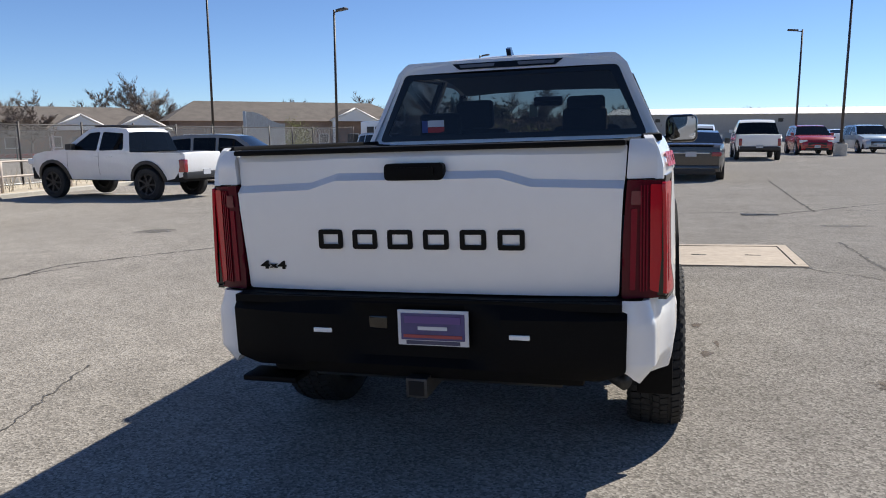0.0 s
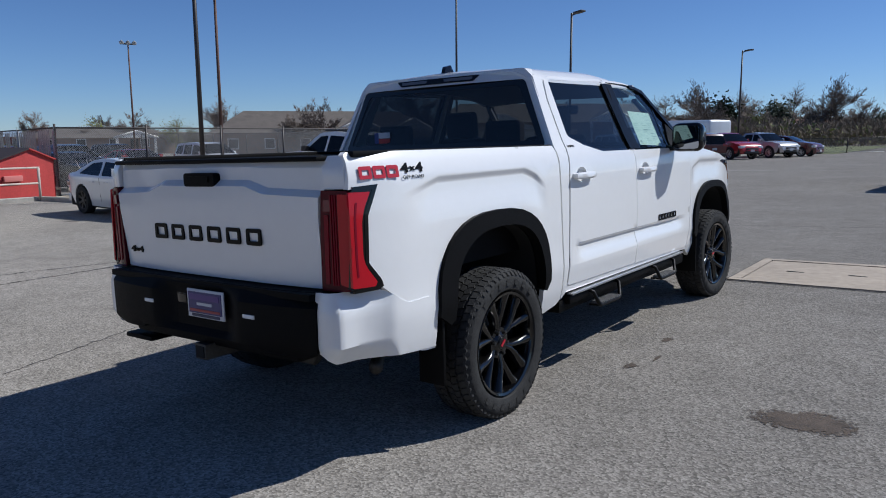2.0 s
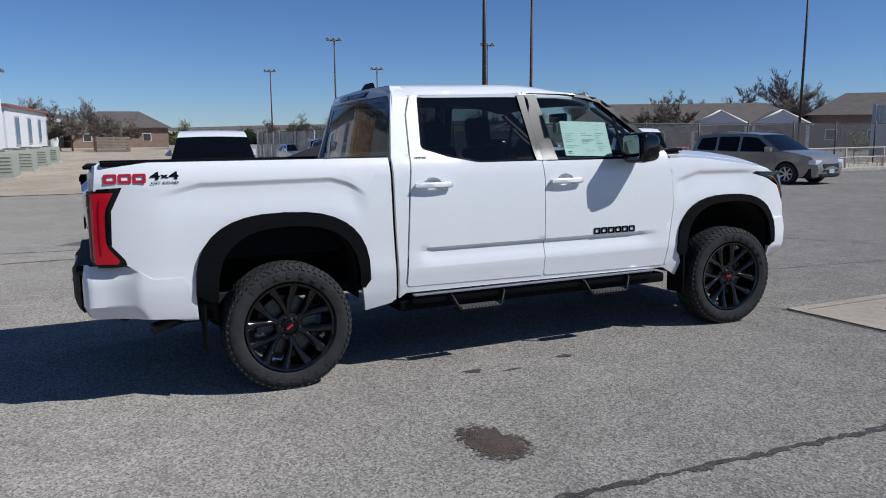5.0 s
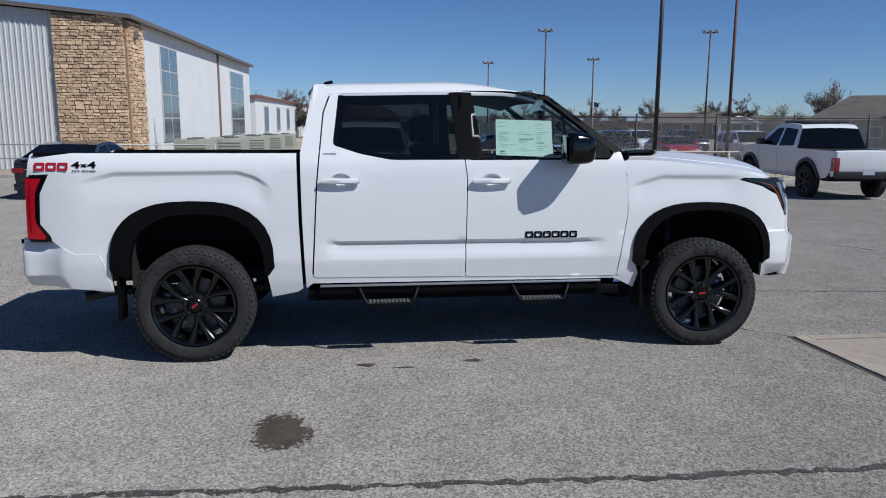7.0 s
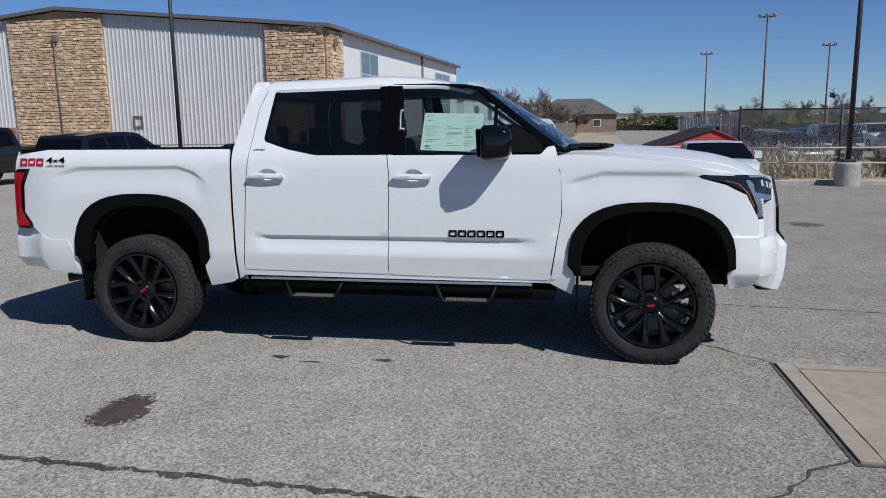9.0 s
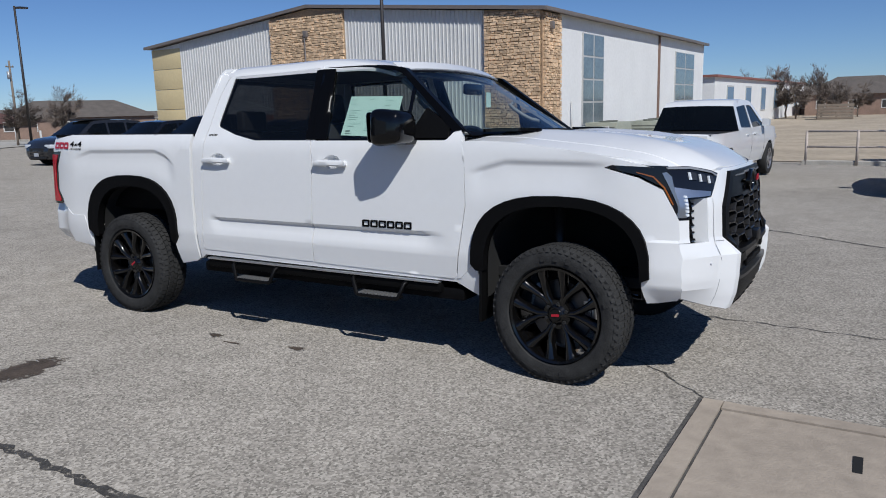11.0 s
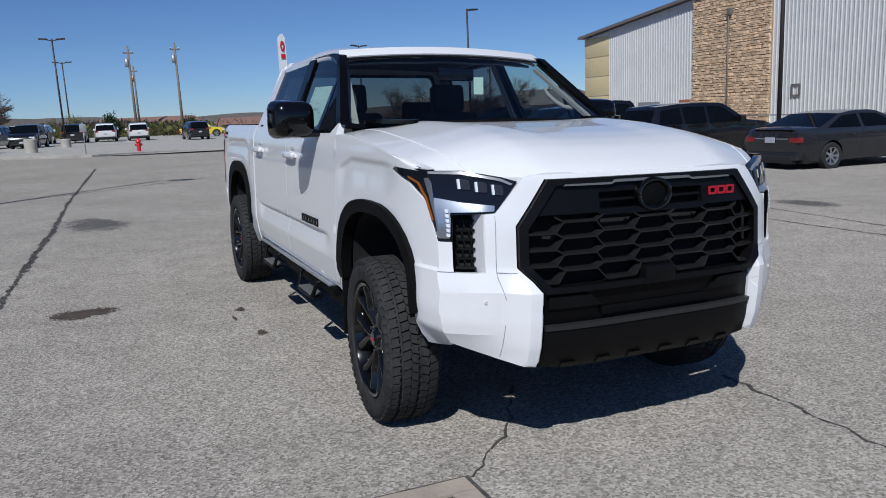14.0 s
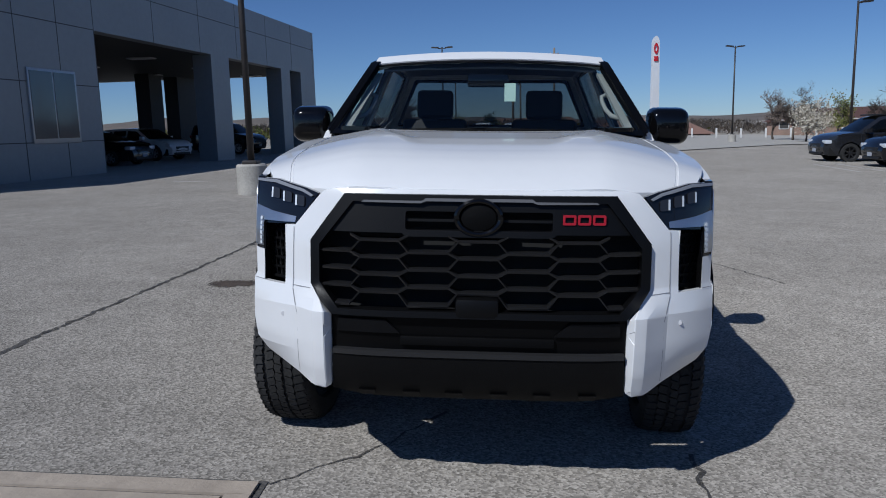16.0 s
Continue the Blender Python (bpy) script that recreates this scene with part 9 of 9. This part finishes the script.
rng = random.Random(12)
for kind, bearing_, dist, s in (
        ("bare1", -47, 95, 0.85), ("bud", -46, 90, 0.8), ("bud", -36.3, 55, 0.5), ("bare2", -33, 66, 0.7), ("bud", -31.5, 60, 0.72), ("bare1", -26.5, 112, 0.85), ("bud", -30, 62, 0.6), ("bare1", -38, 105, 0.9), ("bare1", -21.5, 92, 0.95), ("bare2", -20, 96, 0.9),
        ("bare3", -16, 120, 0.9), ("dark", -17, 110, 1.2), ("bare3", -12, 118, 0.95), ("bare3", -10, 115, 1.0), ("dark", -13.5, 112, 1.1), ("bud", -15, 105, 0.9), ("bare1", -8, 120, 0.95), ("bare1", -4, 130, 0.9), ("dark", -6.4, 118, 0.8), ("bare2", -1, 140, 0.75), ("bud", -0.5, 125, 0.7), ("bare1", 6, 140, 0.8), ("bare2", 1.5, 140, 0.75), ("bare2", 13, 145, 0.7), ("bud", 9.5, 150, 0.7),
        ("bare3", -41, 100, 1.0), ("bare2", -43.5, 96, 1.15), ("bare1", -40, 98, 1.1), ("bare2", -24, 104, 1.1), ("bare3", -18.5, 106, 0.95), ("bare2", -14.5, 108, 1.0), ("bare1", -29, 108, 1.0), ("bare3", -55, 106, 0.8), ("bud", -58.5, 108, 1.0), ("bare2", -61.5, 112, 0.95), ("bud", -64, 112, 1.0), ("bare1", -67.5, 115, 0.9), ("bare2", -72, 116, 0.9), ("bud", -75, 118, 0.9), ("bare2", -77.5, 120, 0.85),
        ("bare2", -53, 90, 0.7), ("bare1", -56, 88, 0.8), ("bare2", -50, 84, 0.9), ("bare2", -48.5, 82, 0.9), ("dark", -60, 120, 0.6), ("bud", -62, 125, 0.8), ("bare1", -64.5, 110, 0.6), ("dark", -66, 140, 0.55), ("bud", -68, 130, 0.8), ("bare1", -70, 125, 0.6), ("bud", -73, 120, 0.6), ("dark", -76, 130, 0.5), ("bud", -78, 120, 0.7), ("dark", -81, 130, 0.5), ("dark", -83, 130, 0.45), ("bud", -85.5, 140, 0.9),
        ("bare2", -60, 116, 0.8), ("bare1", -63, 120, 0.85), ("bud", -66.5, 118, 0.75), ("bare2", -70, 122, 0.75), ("bare1", -74, 125, 0.7), ("bud", -57.5, 115, 0.75), ("bare1", -79.5, 128, 0.65),
        ("bare2", -94.2, 104, 0.95), ("bare1", -95.6, 140, 1.25), ("bare2", -97.0, 142, 1.2), ("bare1", -91.0, 103, 0.75), ("bare2", -89.8, 106, 0.7), ("bare3", -92, 105, 0.75), ("bare1", -93.5, 100, 0.8), ("bare2", -95, 104, 0.75), ("bare1", -90, 130, 0.8),
        ("bare2", -155.5, 72, 0.8), ("blossom", -154.3, 66, 0.85), ("bud", -152.5, 70, 0.85), ("bare1", -157, 75, 0.75), ("bare2", -150, 70, 0.8), ("bare1", -147, 72, 0.8),
        ("bare2", 173.7, 100, 1.05), ("dark", -178.5, 78, 0.5), ("bud", 179, 74, 0.55), ("bud", 177.5, 90, 0.5), ("dark", -173, 85, 0.45)):
    a = radians(bearing_)
    plant(kind, 3 + dist * math.sin(a), 2 + dist * math.cos(a), s * (1.0 if dist < 70 else 1.2 if bearing_ > -58 and bearing_ < 20 else 1.1), rng.uniform(0, 360))


def brush(name, label, pts, seed, h, n, material, size, depth=3.0):
    """A band of low scrub along points: many small leaf blades."""
    r = random.Random(seed)
    b = bmesh.new()
    for _ in range(n):
        k = r.randrange(len(pts) - 1)
        t = r.random()
        x, y = lerp(pts[k][0], pts[k + 1][0], t) + r.gauss(0, depth), lerp(pts[k][1], pts[k + 1][1], t) + r.gauss(0, depth)
        hh = h * (0.55 + 0.45 * noise.noise((x * 0.08, y * 0.08, seed))) * r.random() ** 0.6
        c = Vector((x, y, ground_z(x) + max(0.02, hh)))
        bare = material is BRUSH
        u = Vector((r.uniform(-1, 1), r.uniform(-1, 1), r.uniform(-0.6, 1) if not bare else r.uniform(0.2, 2.2))).normalized()
        v = u.orthogonal().normalized() * (0.28 if bare else 1.0)
        s = size * r.uniform(0.5, 1.5) * (0.85 if bare else 1.0)
        b.faces.new([b.verts.new(c + u * s), b.verts.new(c + v * s * 0.5), b.verts.new(c - u * s), b.verts.new(c - v * s * 0.5)])
    return tagged(part(name, b, material, smooth=0), label, "bushes", kind="stuff")


brush("far_woods", "brown and green scrub woodland beyond the lots", [(-60, 130), (-30, 135), (-5, 130), (20, 140)], 1, 7.0, 34000, BRUSH, 0.38, 6)
brush("far_woods", "budding green scrub woodland beyond the lots", [(-55, 118), (-30, 126), (-8, 122)], 2, 4.0, 5000, LEAF_Y, 0.40, 6)
brush("far_woods", "grey-brown woodland beyond the sports field", [(-150, 30), (-150, 80), (-120, 120), (-60, 130)], 3, 4.4, 34000, BRUSH, 0.34, 6)
brush("far_woods", "green scrub beyond the sports field", [(-160, -5), (-155, 45), (-150, 75)], 4, 2.6, 6000, LEAF_Y, 0.45, 5)
brush("far_woods", "brown scrub on the far side of the south lot", [(60, -130), (20, -110), (-10, -112), (-40, -120), (-90, -110)], 5, 3.2, 24000, BRUSH, 0.5, 6)
brush("far_woods", "dull green scrub on the far side of the south lot", [(50, -120), (15, -105), (-15, -108)], 6, 2.6, 5000, LEAF_Y, 0.4, 5)
brush("far_woods", "brown thicket behind the row of cars", [(-62, 104), (-40, 108), (-22, 100), (-6, 106)], 31, 5.5, 30000, BRUSH, 0.42, 4)
brush("far_woods", "dull green thicket behind the row of cars", [(-60, 106), (-36, 110), (-12, 104)], 32, 4.2, 7000, LEAF_Y, 0.34, 4)
brush("far_woods", "dark evergreen thicket behind the row of cars", [(-42, 110), (-24, 103)], 33, 4.6, 3500, LEAF_D, 0.34, 3)
brush("field_hedge", "long dark green hedge behind the yard", [(-130, 14.5), (-128, 21), (-128, 29)], 21, 1.7, 9000, LEAF_D, 0.24, 1.6)
brush("field_hedge", "brown scrub beside a hedge behind the yard", [(-132, 9.5), (-130, 14)], 22, 1.8, 6000, BRUSH, 0.24, 1.8)
brush("far_woods", "hazy mixed woodland beyond the fence", [(-135, 30), (-120, 60), (-100, 85)], 23, 2.0, 7000, LEAF_Y, 0.45, 4)
brush("field_hedge", "dark hedge near sports field", [(-84, 33), (-80, 24)], 7, 2.8, 2500, LEAF_D, 0.3, 1.5)
brush("strip_brush", "dry brown stalks behind pipe rail", [(-18.6, 8.4), (-18.9, 11.0)], 8, 1.0, 600, DRY_GRASS, 0.10, 0.55)


def stalks(pts, n, h, seed, material, name, label, depth):
    r = random.Random(seed)
    b = bmesh.new()
    for _ in range(n):
        k = r.randrange(len(pts) - 1)
        t = r.random()
        x, y = lerp(pts[k][0], pts[k + 1][0], t) + r.uniform(-depth, depth), lerp(pts[k][1], pts[k + 1][1], t)
        z = ground_z(x) + 0.1
        hh = h * r.uniform(0.35, 1.1)
        lean = Vector((r.uniform(-0.5, 0.5), r.uniform(-0.5, 0.5), 0)) * hh
        w = 0.012
        p0, p1 = Vector((x, y, z)), Vector((x, y, z + hh)) + lean
        a = r.uniform(0, 3.1)
        o = Vector((math.cos(a) * w, math.sin(a) * w, 0))
        b.faces.new([b.verts.new(p0 - o), b.verts.new(p0 + o), b.verts.new(p1 + o * 0.4), b.verts.new(p1 - o * 0.4)])
    return tagged(part(name, b, material, smooth=0), label, "grass", kind="stuff")


stalks([(-18.3, 8.2), (-18.9, 14), (-20.0, 42)], 1100, 0.62, 9, DRY_GRASS, "dry_stalks", "tall dry grass stalks in planting strip", 1.1)
stalks([(-18.6, 8.2), (-18.9, 10.8)], 480, 1.05, 10, DRY_GRASS, "dry_stalks", "dense dry brush behind the kerb", 0.6)
brush("strip_bush", "small green bush in planting strip", [(-18.7, 12.3), (-18.75, 12.9)], 11, 1.2, 900, LEAF_Y, 0.06, 0.25)

HILL = mat("far_hill", (0.14, 0.12, 0.10), 0.95, vary=0.3, scale=0.02)


def ridge(b0, b1, dist, h, seed, label):
    b = bmesh.new()
    prev = None
    n = 60
    for k in range(n + 1):
        a = radians(lerp(b0, b1, k / n))
        e = math.sin(math.pi * k / n) ** 0.5
        hh = h * e * (0.75 + 0.5 * noise.noise((k * 0.13, seed, 0)) + 0.06 * noise.noise((k * 0.9, seed, 3)))
        q = [b.verts.new((d * math.sin(a), d * math.cos(a), z)) for d, z in ((dist * 0.8, -4), (dist * 0.92, hh * 0.6 - 1), (dist, hh), (dist * 1.2, -4))]
        if prev:
            for i in range(3):
                b.faces.new((prev[i], prev[i + 1], q[i + 1], q[i]))
        prev = q
    ob = part("far_hill", b, HILL)
    return tagged(ob, label, "hill", kind="structure")


ridge(140, 186, 1500, 34, 1, "low brown hill ridge on the horizon")
ridge(178, 235, 1800, 24, 2, "low wooded hill ridge on the horizon")
ridge(-30, 14, 1700, 36, 3, "low hazy hill ridge on the horizon")
ridge(-100, -20, 1600, 14, 4, "low wooded ridge on the horizon")
ridge(205, 275, 1600, 16, 5, "low wooded ridge on the horizon")
